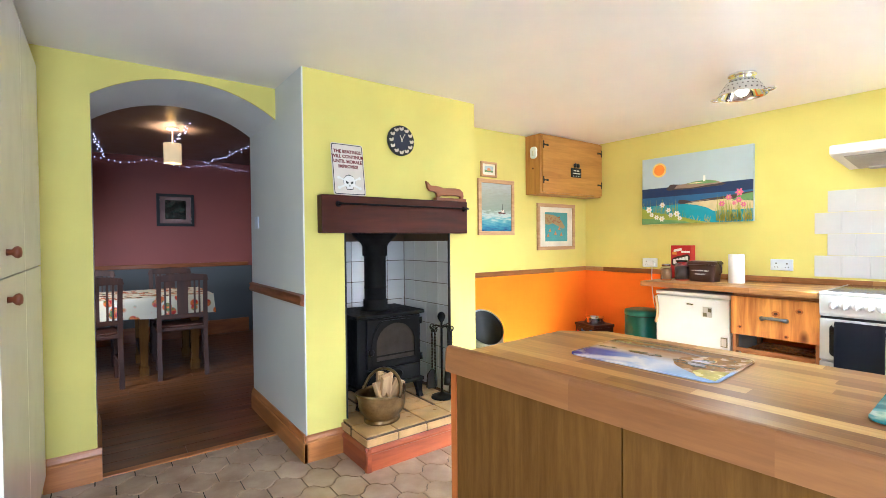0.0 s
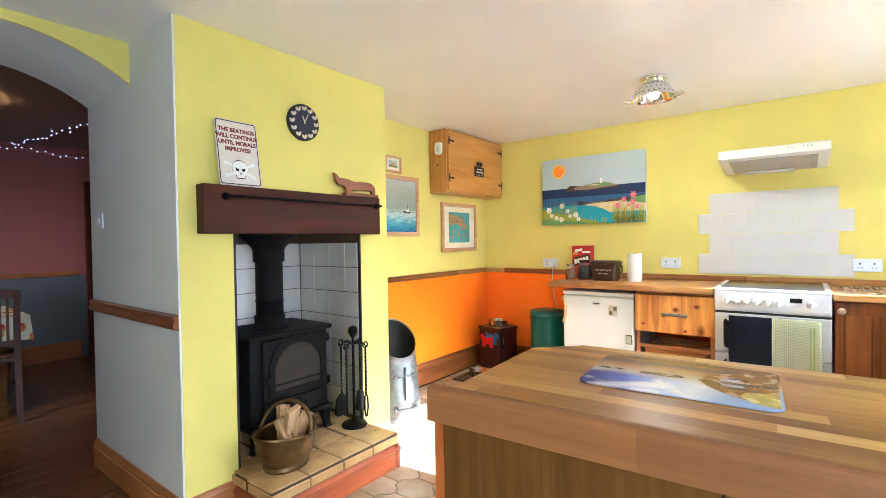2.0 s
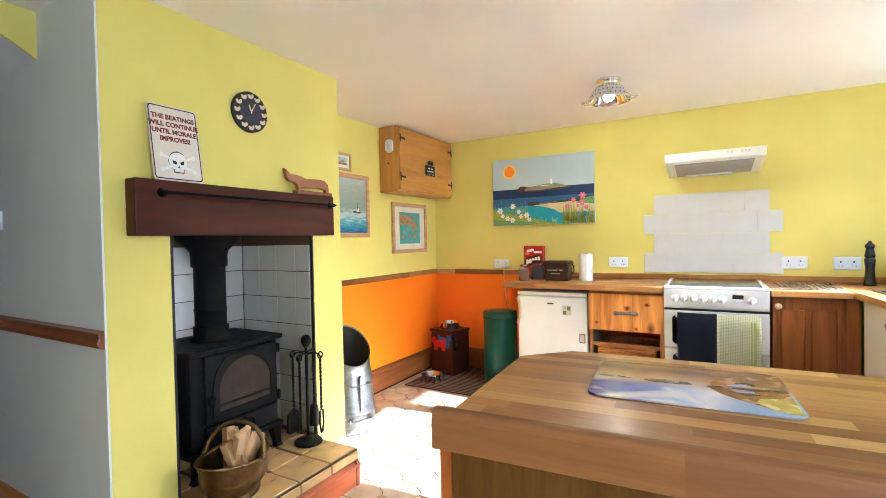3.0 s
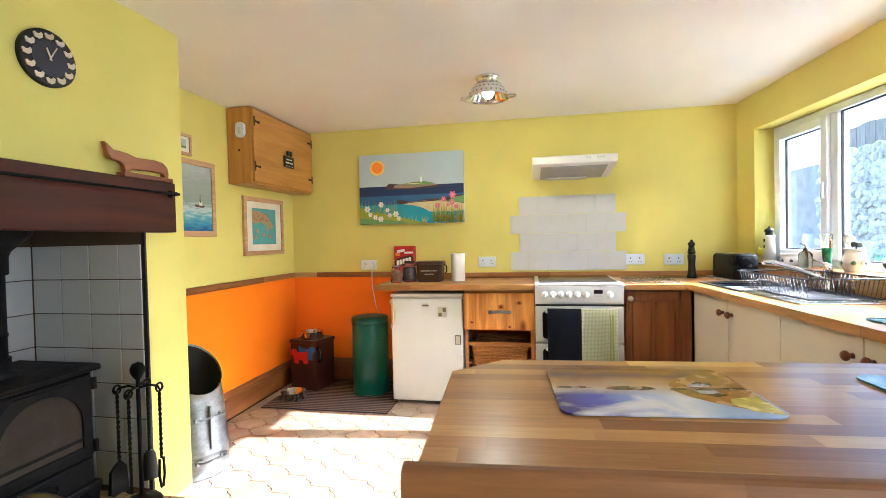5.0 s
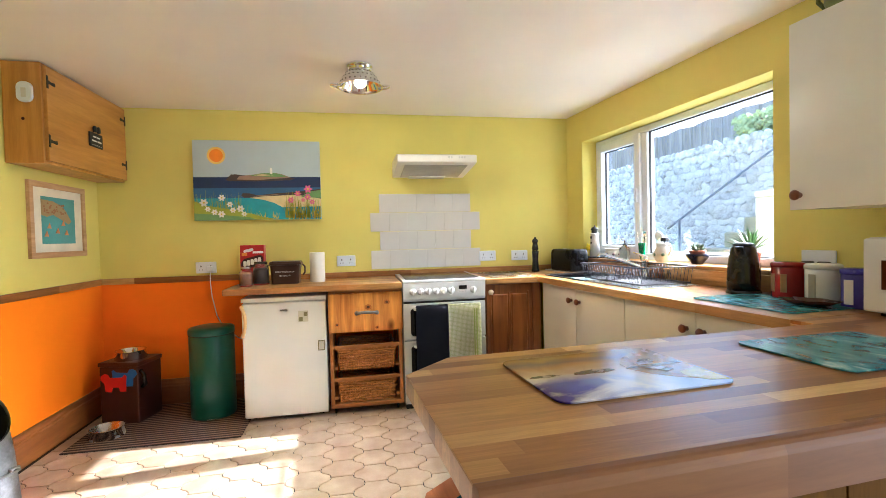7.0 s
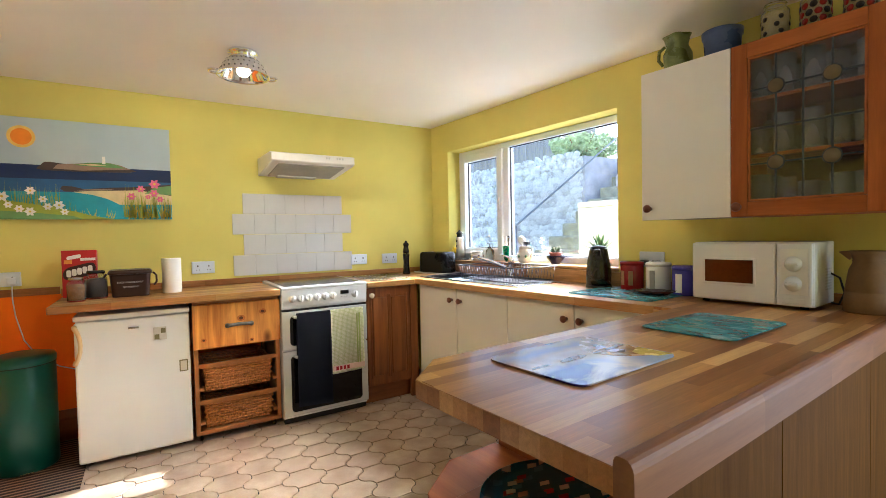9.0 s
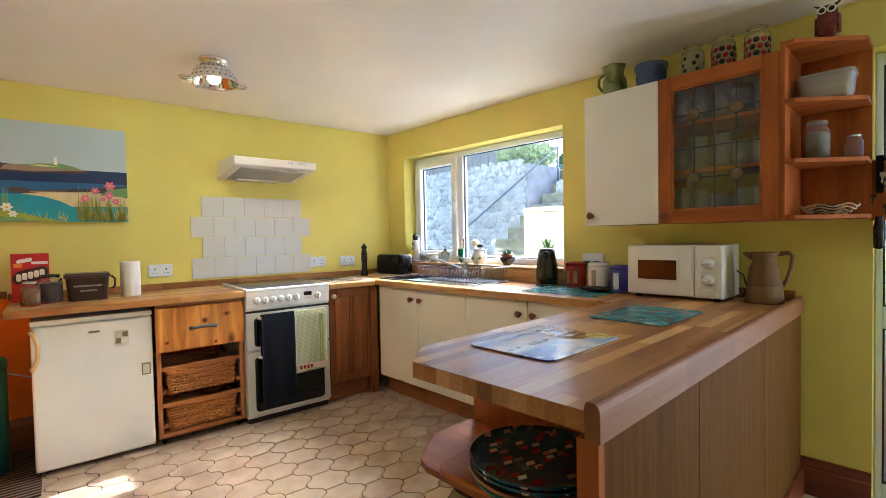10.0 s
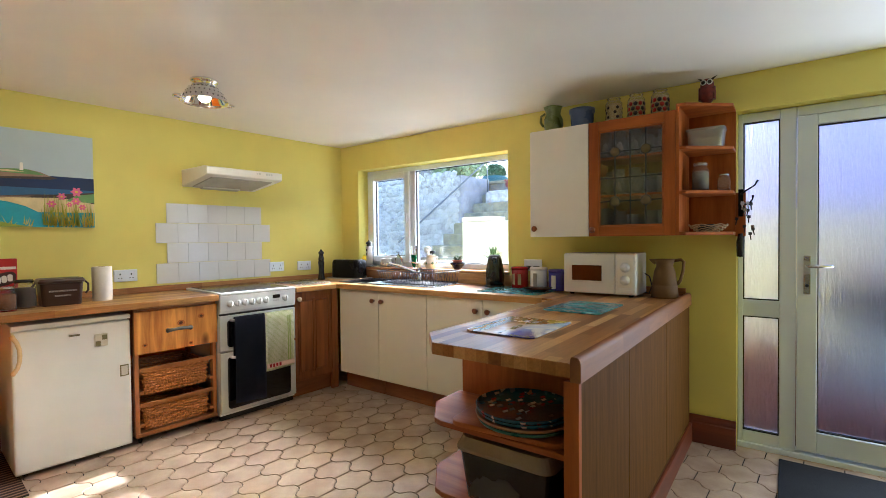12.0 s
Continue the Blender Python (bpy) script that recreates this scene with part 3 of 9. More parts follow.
pen = thing("peninsula", "oak peninsula unit with stave worktop and open end shelves", "kitchen unit", MS)
CY = 1.81                             # where the clipped corner begins
bm = prism([(PX0 + 0.052, 0.001), (-2.503, 0.001), (-2.503, 0.5805), (PX1 - 0.004, 0.62), (PX1 - 0.004, CY), (PX1 - 0.12, PY1 - 0.004), (PX0 + 0.052, PY1 - 0.004)], TOP - 0.042, TOP - 0.012, "z")
part("top_core", bm, STAVE_Y, pen, "oak stave worktop with clipped corner")


def clip_poly(pts, nx, ny, d):
    """Keeps the side of a polygon where nx*x + ny*y <= d."""
    out = []
    for (xa, ya), (xb, yb) in zip(pts, pts[1:] + pts[:1]):
        da, db = nx * xa + ny * ya - d, nx * xb + ny * yb - d
        if da <= 0:
            out.append((xa, ya))
        if (da < 0 < db) or (db < 0 < da):
            f = da / (da - db)
            out.append((xa + (xb - xa) * f, ya + (yb - ya) * f))
    return out


rs = random.Random(77)
xs = [PX0 + 0.05]
while xs[-1] < -2.503:
    xs.append(xs[-1] + 0.0455)
for xa, xb in zip(xs, xs[1:]):
    ya = 0.001 - rs.uniform(0, 0.4)
    while ya < PY1:
        yb = ya + rs.uniform(0.28, 0.62)
        east_end = 0.5805 if xa > PX1 - 0.02 else PY1
        poly = [(xa, max(ya, 0.001)), (xb, max(ya, 0.001)), (xb, min(yb, east_end)), (xa, min(yb, east_end))]
        if poly[2][1] - poly[0][1] > 0.01:
            poly = clip_poly(poly, PY1 - CY, 0.12, (PY1 - CY) * PX1 + 0.12 * CY)
            if xb > PX1 and xa < PX1 and poly:
                lim = PX1 if poly[0][1] > 0.6 else -2.503
                poly = clip_poly(poly, 1, 0, lim)
            elif poly:
                poly = clip_poly(poly, 1, 0, -2.503)
            if len(poly) > 2:
                part("stave", prism(poly, TOP - 0.012, TOP), STAVE, pen)
        ya = yb
prof = [(0.05, TOP - 0.052), (0.05, TOP + 0.010)] + [(0.038 + 0.012 * math.cos(a), TOP + 0.010 + 0.014 * math.sin(a)) for a in (0.4, 0.8, 1.2, 1.57)] + [(0.022 + 0.022 * math.cos(a), TOP + 0.002 + 0.022 * math.sin(a)) for a in (1.57, 1.9, 2.25, 2.6, 2.9)] + [(0, TOP - 0.004), (0, TOP - 0.052)]
for (xa, ya), (xb, yb) in (((PX1, 0.63), (PX1, CY)), ((PX1, CY), (PX1 - 0.12, PY1)), ((PX1 - 0.12, PY1), (PX0 + 0.052, PY1))):
    ln = math.hypot(xb - xa, yb - ya)
    nb = max(1, round(ln / (0.046 if xa < PX1 or yb > CY + 0.01 else 0.42)))
    for q in range(nb):
        part("edge_block", box(ln * q / nb, ln * (q + 1) / nb, -0.001, 0.004, TOP - 0.043, TOP - 0.0015), STAVE, pen, m=pose(xa, ya, 0, 0, 0, math.degrees(math.atan2(yb - ya, xb - xa))))
cuts = [0.022, 0.31, 0.74, 1.12, 1.52, PY1 + 0.012]
for ya, yb in zip(cuts, cuts[1:]):
    part("edge_rail", prism([(PX0 + 0.0175 + 0.65 * u, z) for u, z in prof], ya, yb, "y"), EDGE_OAK, pen, "raised bullnose oak edge")
for y0, y1 in ((0.02, 0.70), (0.704, 1.393), (1.397, 1.92)):
    part("back_panel", box(PX0 + 0.03, PX0 + 0.048, y0, y1, 0.12, TOP - 0.056, 0.001), OAK_Z, pen)
part("end_stile", box(PX0 + 0.028, PX0 + 0.075, 1.922, 1.945, 0.0, TOP - 0.056, 0.001), SHELFWOOD_Z, pen)
part("plinth", box(PX0 + 0.012, PX0 + 0.03, 0.027, 1.925, 0, 0.12, 0.004), MAHOGANY_Y, pen, "red-brown stained plinth board")
part("partition", box(PX0 + 0.05, PX1 - 0.004, 1.565, 1.583, 0.0, TOP - 0.046), SHELFWOOD_Z, pen)
part("side", box(PX1 - 0.075, PX1 - 0.057, 0.62, 1.52, 0.0, TOP - 0.046), CREAM, pen)
for z in (0.33, 0.595):
    bm = prism([(PX0 + 0.05, 1.584), (PX1 + 0.01, 1.584), (PX1 + 0.01, 1.76), (PX1 - 0.09, 1.90), (PX1 - 0.13, 1.915), (PX0 + 0.05, 1.915)], z, z + 0.02, "z", 0.003)
    part("shelf", bm, SHELFWOOD, pen, "warm wood shelf with clipped corner")

# ---- base units, south run ----
KNOB = [(0, 0), (0.011, 0), (0.009, 0.012), (0.018, 0.02), (0.02, 0.028), (0.014, 0.036), (0, 0.038)]
for x0, x1, kn in ((-1.05, -0.585, -1.0), (-1.552, -1.054, -1.10), (-2.05, -1.556, -2.0), (-2.55, -2.054, -2.1)):
    t = thing("base_unit", "cream gloss base unit with round wooden knob", "kitchen unit", MS @ T(x0, 0, 0), "base units under the window")
    w = x1 - x0
    part("carcass", box(0.002, w - 0.002, 0.03, 0.528, 0.13, TOP - 0.042 if x0 != -1.05 else 0.68), CREAM, t)
    part("plinth", box(0.002, w - 0.002, 0.46, 0.48, 0, 0.13), SKIRT, t)
    d = part("door", box(0.001, w - 0.001, 0.53, 0.55, 0.14, TOP - 0.045, 0.002), CREAM, t)
    part("knob", lathe(KNOB, 20, pose(kn - x0, 0.55, 0.785, -90)), KNOBWOOD, d, "turned wooden knob")
    scene.view_layers[0].update()

t = thing("base_unit", "brown oak cupboard with fielded panels beside cooker", "kitchen unit", pose(0, 0, 0))
part("carcass", box(3.925, 4.46, 0.385, 0.755, 0.13, TOP - 0.045), CUPWOOD, t)
part("plinth", box(3.96, 3.98, 0.34, 0.755, 0, 0.13), SKIRT_Y, t)
d = part("door", box(3.905, 3.924, 0.40, 0.752, 0.14, TOP - 0.048, 0.002), CUPWOOD, t)
for y0, y1 in ((0.44, 0.56), (0.592, 0.712)):
    part("panel", prism([(y0, 0.21), (y1, 0.21), (y1, 0.79), (y0, 0.79)], 3.898, 3.91, "x", 0.009), CUPWOOD, d)
    for a in (box(3.8985, 3.906, y0 - 0.016, y0 - 0.004, 0.19, 0.81, 0.003), box(3.8985, 3.906, y1 + 0.004, y1 + 0.016, 0.19, 0.81, 0.003)):
        part("bead", a, CUPWOOD, d)
part("knob", lathe(KNOB, 20, pose(3.905, 0.725, 0.81, 0, -90)), plain("cream_knob", lin((0.85, 0.75, 0.62)), 0.3), d, "pale knob")
part("filler", box(3.9, 3.93, 0.335, 0.398, 0, TOP - 0.045), CUPWOOD, t)

# ---- window ----
win = thing("window_1", "white plastic window with one opening casement", "window", MS, kind="structure")
FY0, FY1 = -0.20, -0.13
def frame_bars(x0, x1, z0, z1, w, y0, y1, name, bottom=None):
    b = bottom or w
    part(name, box(x0, x0 + w, y0, y1, z0, z1, 0.004), UPVC, win)
    part(name, box(x1 - w, x1, y0, y1, z0, z1, 0.004), UPVC, win)
    part(name, box(x0 + w, x1 - w, y0 + 0.001, y1 - 0.001, z1 - w, z1, 0.004), UPVC, win)
    part(name, box(x0 + w, x1 - w, y0 + 0.001, y1 - 0.001, z0, z0 + b, 0.004), UPVC, win)
frame_bars(WX0, WX1, WZ0 + 0.002, WZ1 - 0.002, 0.045, FY0, FY1, "window_frame")
part("mullion", box(-0.885, -0.825, FY0 + 0.002, FY1 - 0.002, WZ0 + 0.05, WZ1 - 0.05, 0.004), UPVC, win)
frame_bars(-0.824, WX1 - 0.04, WZ0 + 0.045, WZ1 - 0.045, 0.06, FY0 + 0.01, FY1 + 0.018, "casement")
for x0, x1, z0, z1 in ((-0.765, -0.35, WZ0 + 0.105, WZ1 - 0.105), (WX0 + 0.045, -0.885, WZ0 + 0.047, WZ1 - 0.047)):
    p = part("pane", box(x0, x1, -0.172, -0.166, z0, z1), GLASS, win)
    p.visible_shadow = False
    for a in (box(x0, x0 + 0.006, -0.162, -0.15, z0, z1), box(x1 - 0.006, x1, -0.162, -0.15, z0, z1), box(x0 + 0.006, x1 - 0.006, -0.162, -0.15, z1 - 0.006, z1), box(x0 + 0.006, x1 - 0.006, -0.162, -0.15, z0, z0 + 0.006)):
        part("gasket", a, BLACK, win)
h = part("handle", box(-0.806, -0.784, -0.112, -0.095, 1.44, 1.54, 0.005), UPVC, win)
part("window_sill", box(WX0 - 0.0, WX1, -0.13, 0.03, WZ0 - 0.022, WZ0 + 0.001, 0.005), STAVE_X, win, "oak stave inner sill")
part("sill_face", box(WX0 - 0.05, WX1 + 0.16, 0.0215, 0.034, TOP + 0.03, WZ0 - 0.024, 0.002), STAVE_X, win)

# ---- glazed door with side light ----
dr = thing("door_1", "white plastic back door with obscured glass and side light", "door", MS, kind="structure")
GY0, GY1 = -0.16, -0.09
OBS = Nodes("rippled_glass")
nz = OBS.n("TexNoise", Scale=9.0, Detail=3.0)
OBS.link(OBS.coord((14, 14, 1.6)), nz.inputs["Vector"])
OBS.set(Base_Color=(0.91, 0.88, 1.0), Roughness=0.42, Transmission_Weight=1.0, IOR=1.3)
OBS.bump(nz.outputs["Fac"], 0.5, 0.02)
OBS = OBS.m
def dbar(name, a, par=dr):
    return part(name, box(*a, 0.005), UPVC, par)
for a in ((DX1 - 0.027, DX1 - 0.001, GY0, GY1, 0.0, DZ1 - 0.002), (-3.775, -3.697, GY0, GY1, 0, DZ1 - 0.002), (DX0 + 0.001, DX0 + 0.05, GY0, GY1, 0, DZ1 - 0.002),
          (-3.697, DX1 - 0.027, GY0, GY1, 1.967, DZ1 - 0.003), (-3.697, DX1 - 0.027, GY0, GY1, 0.80, 0.90), (-3.697, DX1 - 0.027, GY0, GY1, 0.02, 0.10), (DX0 + 0.05, -3.775, GY0, GY1, 1.967, DZ1 - 0.003)):
    dbar("door_frame", a)
leaf = dbar("leaf_stile", (-3.87, -3.778, GY0 + 0.01, GY1 + 0.012, 0.045, 1.963))
dbar("leaf_stile", (DX0 + 0.053, DX0 + 0.15, GY0 + 0.01, GY1 + 0.012, 0.045, 1.963))
dbar("leaf_rail", (DX0 + 0.15, -3.87, GY0 + 0.011, GY1 + 0.011, 1.905, 1.963))
dbar("leaf_rail", (DX0 + 0.15, -3.87, GY0 + 0.011, GY1 + 0.011, 0.045, 0.165))
dbar("threshold", (DX0, DX1, GY0 - 0.02, GY1 + 0.02, -0.01, 0.03))
for x0, x1, z0, z1 in ((DX0 + 0.15, -3.87, 0.165, 1.905), (-3.697, DX1 - 0.027, 0.10, 0.80), (-3.697, DX1 - 0.027, 0.90, 1.967)):
    p = part("pane", box(x0, x1, -0.128, -0.122, z0, z1), OBS, dr, "rippled obscured glass")
    p.visible_shadow = False
    for a in (box(x0, x0 + 0.006, -0.118, -0.094, z0, z1), box(x1 - 0.006, x1, -0.118, -0.094, z0, z1), box(x0 + 0.006, x1 - 0.006, -0.118, -0.094, z1 - 0.006, z1), box(x0 + 0.006, x1 - 0.006, -0.118, -0.094, z0, z0 + 0.006)):
        part("gasket", a, BLACK, dr)
hp = part("handle_plate", box(-3.84, -3.808, GY1 + 0.012, GY1 + 0.022, 0.95, 1.17, 0.004), STEEL, dr, "brushed steel handle plate")
part("lever", tube([(-3.824, GY1 + 0.02, 1.11), (-3.824, GY1 + 0.06, 1.11), (-3.838, GY1 + 0.066, 1.11), (-3.938, GY1 + 0.062, 1.113)], 0.009), STEEL, hp)
part("lock", lathe([(0, 0), (0.008, 0), (0.008, 0.006), (0, 0.006)], 16, pose(-3.824, GY1 + 0.022, 1.0, -90)), BLACK, hp)

# ---- outside ----
GRASS = plain("garden_ground", lin((0.45, 0.43, 0.38)), 0.9, var=0.3, scale=4, bump=0.4)
tagged(mesh("ground", box(-60, 60, -80, -0.75, -0.6, -0.25), GRASS), "pale garden paving and earth", "ground", "", "structure")
k = Nodes("rubble_limestone")
oi, sn, sf = k.n("NewGeometry"), k.n("TexNoise", Scale=2.5, Detail=6.0, Roughness=0.7), k.n("TexNoise", Scale=11.0, Detail=6.0, Roughness=0.75)
for x in (sn, sf):
    k.link(k.coord(), x.inputs["Vector"])
ob_ = k.n("ObjectInfo")
ra = k.n("Math")
ra.operation = "ADD"
k.link(oi.outputs["Random Per Island"], ra.inputs[0])
k.link(ob_.outputs["Random"], ra.inputs[1])
rf = k.n("Math")
rf.operation = "FRACT"
k.link(ra.outputs[0], rf.inputs[0])
tone = k.ramp(rf.outputs[0], [(0.0, lin((0.70, 0.69, 0.69))), (0.4, lin((0.77, 0.76, 0.75))), (1.0, lin((0.86, 0.85, 0.84)))])
tone = k.mix(0.8, tone, k.ramp(sf.outputs["Fac"], [(0.36, (0.22, 0.22, 0.22)), (0.62, (0.9, 0.9, 0.9))]), "OVERLAY")
k.set(Base_Color=k.mix(0.5, tone, sn.outputs["Fac"], "OVERLAY"), Roughness=0.9)
k.bump(sf.outputs["Fac"], 0.8, 0.02)
STONE = k.m


# ---- views square on to a wall: x right, y into the wall, z up ----
def east(x, y, z):
    return pose(x, y, z, 0, 0, -90)


def south(lx, ly, z):
    return MS @ pose(lx, ly, z, 0, 0, 180)


def colour(name, c, rough=0.5, **k):
    return plain(name, lin(c), rough, **k)


def lay(parent, name, shapes, y, base=0.0006):
    """Thin coloured pieces one over another on an upright face."""
    for i, (pts, m) in enumerate(shapes):
        part(name, prism(pts, y - base * (i + 1), y, "y"), m, parent)


def disc(cx, cz, r, n=24, sx=1.0):
    return [(cx + sx * r * math.cos(2 * math.pi * i / n), cz + r * math.sin(2 * math.pi * i / n)) for i in range(n)]


# ---- fridge ----
FRIDGEW = colour("fridge_white", (0.93, 0.93, 0.90), 0.3, var=0.015, bump=0.03)
f = thing("fridge", "white under-counter fridge with two small magnets", "fridge", east(3.93, 2.445, 0))
part("cabinet", box(0.003, 0.547, 0.045, 0.54, 0.02, 0.835, 0.006), FRIDGEW, f)
d = part("door", box(0, 0.55, 0, 0.04, 0.025, 0.805, 0.012, 3), FRIDGEW, f)
part("lid", box(-0.002, 0.552, -0.002, 0.54, 0.812, 0.84, 0.006), FRIDGEW, f)
pts = [(0.004, -0.003, 0.785), (0.006, -0.014, 0.778), (0.019, -0.024, 0.755), (0.028, -0.028, 0.72), (0.030, -0.029, 0.685), (0.028, -0.028, 0.65), (0.019, -0.024, 0.615), (0.006, -0.014, 0.592), (0.004, -0.003, 0.585)]
part("handle", tube(pts, [0.013, 0.012, 0.0105, 0.0105, 0.0105, 0.0105, 0.0105, 0.012, 0.013], 12), colour("aged_cream_plastic", (0.88, 0.76, 0.55), 0.4), d, "cream plastic handle")
part("badge", box(0.245, 0.295, -0.003, 0, 0.745, 0.756, 0.001), STEEL, d)
MAG = colour("magnet_cream", (0.80, 0.78, 0.70), 0.5)
part("magnet", box(0.365, 0.43, -0.004, 0, 0.665, 0.74, 0.001), MAG, d, "cream fridge magnet")
OLIVE = colour("magnet_olive", (0.45, 0.42, 0.25), 0.5)
for x0, z0 in ((0.402, 0.704), (0.37, 0.67)):
    part("magnet_picture", box(x0, x0 + 0.024, -0.006, -0.004, z0, z0 + 0.028), OLIVE, d)
part("magnet", box(0.49, 0.535, -0.004, 0, 0.46, 0.53, 0.001), OLIVE, d, "small dark framed magnet")
part("magnet_picture", box(0.496, 0.529, -0.006, -0.004, 0.467, 0.523), MAG, d)
for x in (0.05, 0.5):
    for y in (0.08, 0.48):
        part("foot", lathe([(0, 0), (0.018, 0), (0.018, 0.02), (0, 0.02)], 14, T(x, y, 0)), BLACKPLASTIC, f)

# ---- drawer and basket unit ----
u = thing("drawer_unit", "knotty pine unit with one drawer and two wicker baskets", "kitchen unit", east(3.93, 1.878, 0))
W = 0.505
for x in (0.0, W - 0.025):
    for y in (0.0, 0.44):
        part("post", box(x, x + 0.025, y, y + 0.045, 0.045, 0.86, 0.003), PINE_Z, u)
for x in (0.007, W - 0.019):
    part("side", box(x, x + 0.012, 0.046, 0.439, 0.56, 0.86), PINE_Z, u)
dd = part("drawer", box(-0.003, W + 0.003, -0.018, 0.0, 0.575, 0.845, 0.003), KNOTTY, u, "knotty orange pine drawer front")
part("handle", tube([(0.19, -0.019, 0.705), (0.195, -0.04, 0.708), (0.22, -0.048, 0.712), (0.26, -0.05, 0.714), (0.30, -0.048, 0.712), (0.325, -0.04, 0.708), (0.33, -0.019, 0.705)], [0.016, 0.012, 0.010, 0.011, 0.010, 0.012, 0.016], 10), ZINC, dd, "steel bow handle")
KNOT = plain("pine_knot", lin((0.36, 0.17, 0.07)), 0.4, var=0.3, scale=60)
KNOTRING = plain("pine_knot_ring", lin((0.74, 0.42, 0.16)), 0.4, var=0.25, scale=40)
for kx, kz, kr in ((0.055, 0.63, 0.007), (0.27, 0.745, 0.010), (0.40, 0.775, 0.009), (0.33, 0.60, 0.006)):
    part("knot", prism(disc(kx, kz, kr * 1.9, 20, 1.25), -0.0186, -0.017, "y"), KNOTRING, dd)
    part("knot", prism(disc(kx, kz, kr, 16, 1.15), -0.0190, -0.017, "y"), KNOT, dd)
part("top_rail", box(0.0, W, 0.002, 0.02, 0.846, 0.868, 0.002), PINE, u)
part("bottom", box(0.0, W, -0.006, 0.485, 0.045, 0.07, 0.003), PINE, u)
for z in (0.27, 0.06):
    for x in (0.026, W - 0.05):
        part("runner", box(x, x + 0.024, 0.0, 0.46, z + 0.045, z + 0.065, 0.002), PINE_Y, u)
WICK = wood("wicker_cane", lin((0.60, 0.35, 0.14)), lin((0.88, 0.58, 0.29)), "x", 0.5, 3.0)
for x in (0.03, W - 0.04):
    for y in (0.03, 0.46):
        cst = part("castor", lathe([(0, -0.008), (0.016, -0.008), (0.019, 0), (0.016, 0.008), (0, 0.008)], 18, pose(x, y, 0.0195, 0, 90)), BLACKPLASTIC, u)
        part("bracket", box(x - 0.011, x + 0.011, y - 0.012, y + 0.012, 0.036, 0.045, 0.001), STEEL, cst)


def basket(z, w, dp, h):
    b = thing("wicker_basket", "brown wicker basket with pine front rail in drawer unit", "basket", east(3.93, 1.878, 0) @ T(0.055, 0.01, z), "baskets in the drawer unit")
    part("rail", box(-0.03, w + 0.03, -0.012, 0.006, h, h + 0.026, 0.003), PINE, b, "pine front rail")
    rows, cols = 9, 22
    bm = bmesh.new()
    # woven strands: rows bulge in and out past the stakes
    for r in range(rows):
        zz = 0.008 + (h - 0.012) * r / (rows - 1)
        taper = 0.012 * (1 - r / rows)
        pts = []
        path = [((taper, 0.008 + taper), (w - taper, 0.008 + taper)), ((w - taper, 0.008 + taper), (w - taper, dp)), ((w - taper, dp), (taper, dp)), ((taper, dp), (taper, 0.008 + taper))]
        k = 0
        for (a, b2) in path:
            n = cols if abs(b2[0] - a[0]) > 0.01 else 12
            nx, ny = (0, 1) if abs(b2[0] - a[0]) > 0.01 else (1, 0)
            for i in range(n):
                s = i / n
                o = 0.005 * (1 if (k + r) % 2 else -1)
                pts.append((a[0] + (b2[0] - a[0]) * s + nx * o, a[1] + (b2[1] - a[1]) * s + ny * o, zz))
                k += 1
        tube(pts, (h / rows) * 0.52, 5, bm, closed=True)
    tagged(part("weave", bm, WICK, b), kind="stuff")
    st = part("stake", tube([(0, 0.017, 0.002), (0, 0.009, h)], 0.004, 5), WICK, b, m=T(0.01, 0, 0))
    for i in range(1, cols + 1):
        share("stake", st, b, T(0.01 + (w - 0.02) * i / cols, 0, 0))
    part("base", box(0.012, w - 0.012, 0.02, dp, 0.001, 0.008), WICK, b)
    bm = tube([(0.0, 0.008, h - 0.006), (w, 0.008, h - 0.006), (w, dp, h - 0.006), (0, dp, h - 0.006)], 0.009, 6, closed=True)
    part("rim", bm, WICK, b)


basket(0.30, 0.395, 0.42, 0.155)
basket(0.075, 0.395, 0.42, 0.155)

# ---- cooker ----
c = thing("cooker", "white double-oven electric cooker with black glass doors", "cooker", east(3.885, 1.366, 0))
W = 0.598
SILVER = colour("silver_grey_enamel", (0.82, 0.82, 0.81), 0.25, var=0.02)
part("body", box(0.002, W - 0.002, 0.02, 0.56, 0.035, 0.885, 0.004), ENAMEL, c)
part("hob_frame", prism([(-0.02, 0.902), (-0.02, 0.918), (0.57, 0.925), (0.57, 0.89), (0.0, 0.89)], 0, W, "x", 0.004), ENAMEL, c)
part("hob", prism([(0.03, 0.919), (0.03, 0.922), (0.55, 0.929), (0.55, 0.924)], 0.03, W - 0.03, "x", 0.001), colour("brown_black_hob_glass", (0.13, 0.085, 0.07), 0.12, var=0.1), c, "dark glass hob")
pn = part("control_panel", prism([(-0.018, 0.90), (0.02, 0.90), (0.02, 0.77), (-0.002, 0.77), (-0.01, 0.79)], 0, W, "x", 0.005), ENAMEL, c)
kn = lathe([(0, 0), (0.024, 0), (0.025, 0.006), (0.02, 0.01), (0.018, 0.022), (0.012, 0.025), (0, 0.025)], 24)
km = None
for x in (0.07, 0.125, 0.18, 0.235, 0.29, 0.345, 0.505):
    m = pose(x, -0.012, 0.84, 96, 0, 0)
    if km is None:
        km = part("knob", kn, ENAMEL, pn, m=m)
        part("grip", box(-0.004, 0.004, -0.021, 0.021, 0.0225, 0.031, 0.002), ENAMEL, km)
    else:
        o = share("knob", km, pn, m)
        share("grip", km.children[0], o, Matrix.Identity(4))
part("display", box(0.40, 0.46, -0.017, -0.008, 0.845, 0.872, 0.001), BLACKGLASS, pn)
bm = bmesh.new()
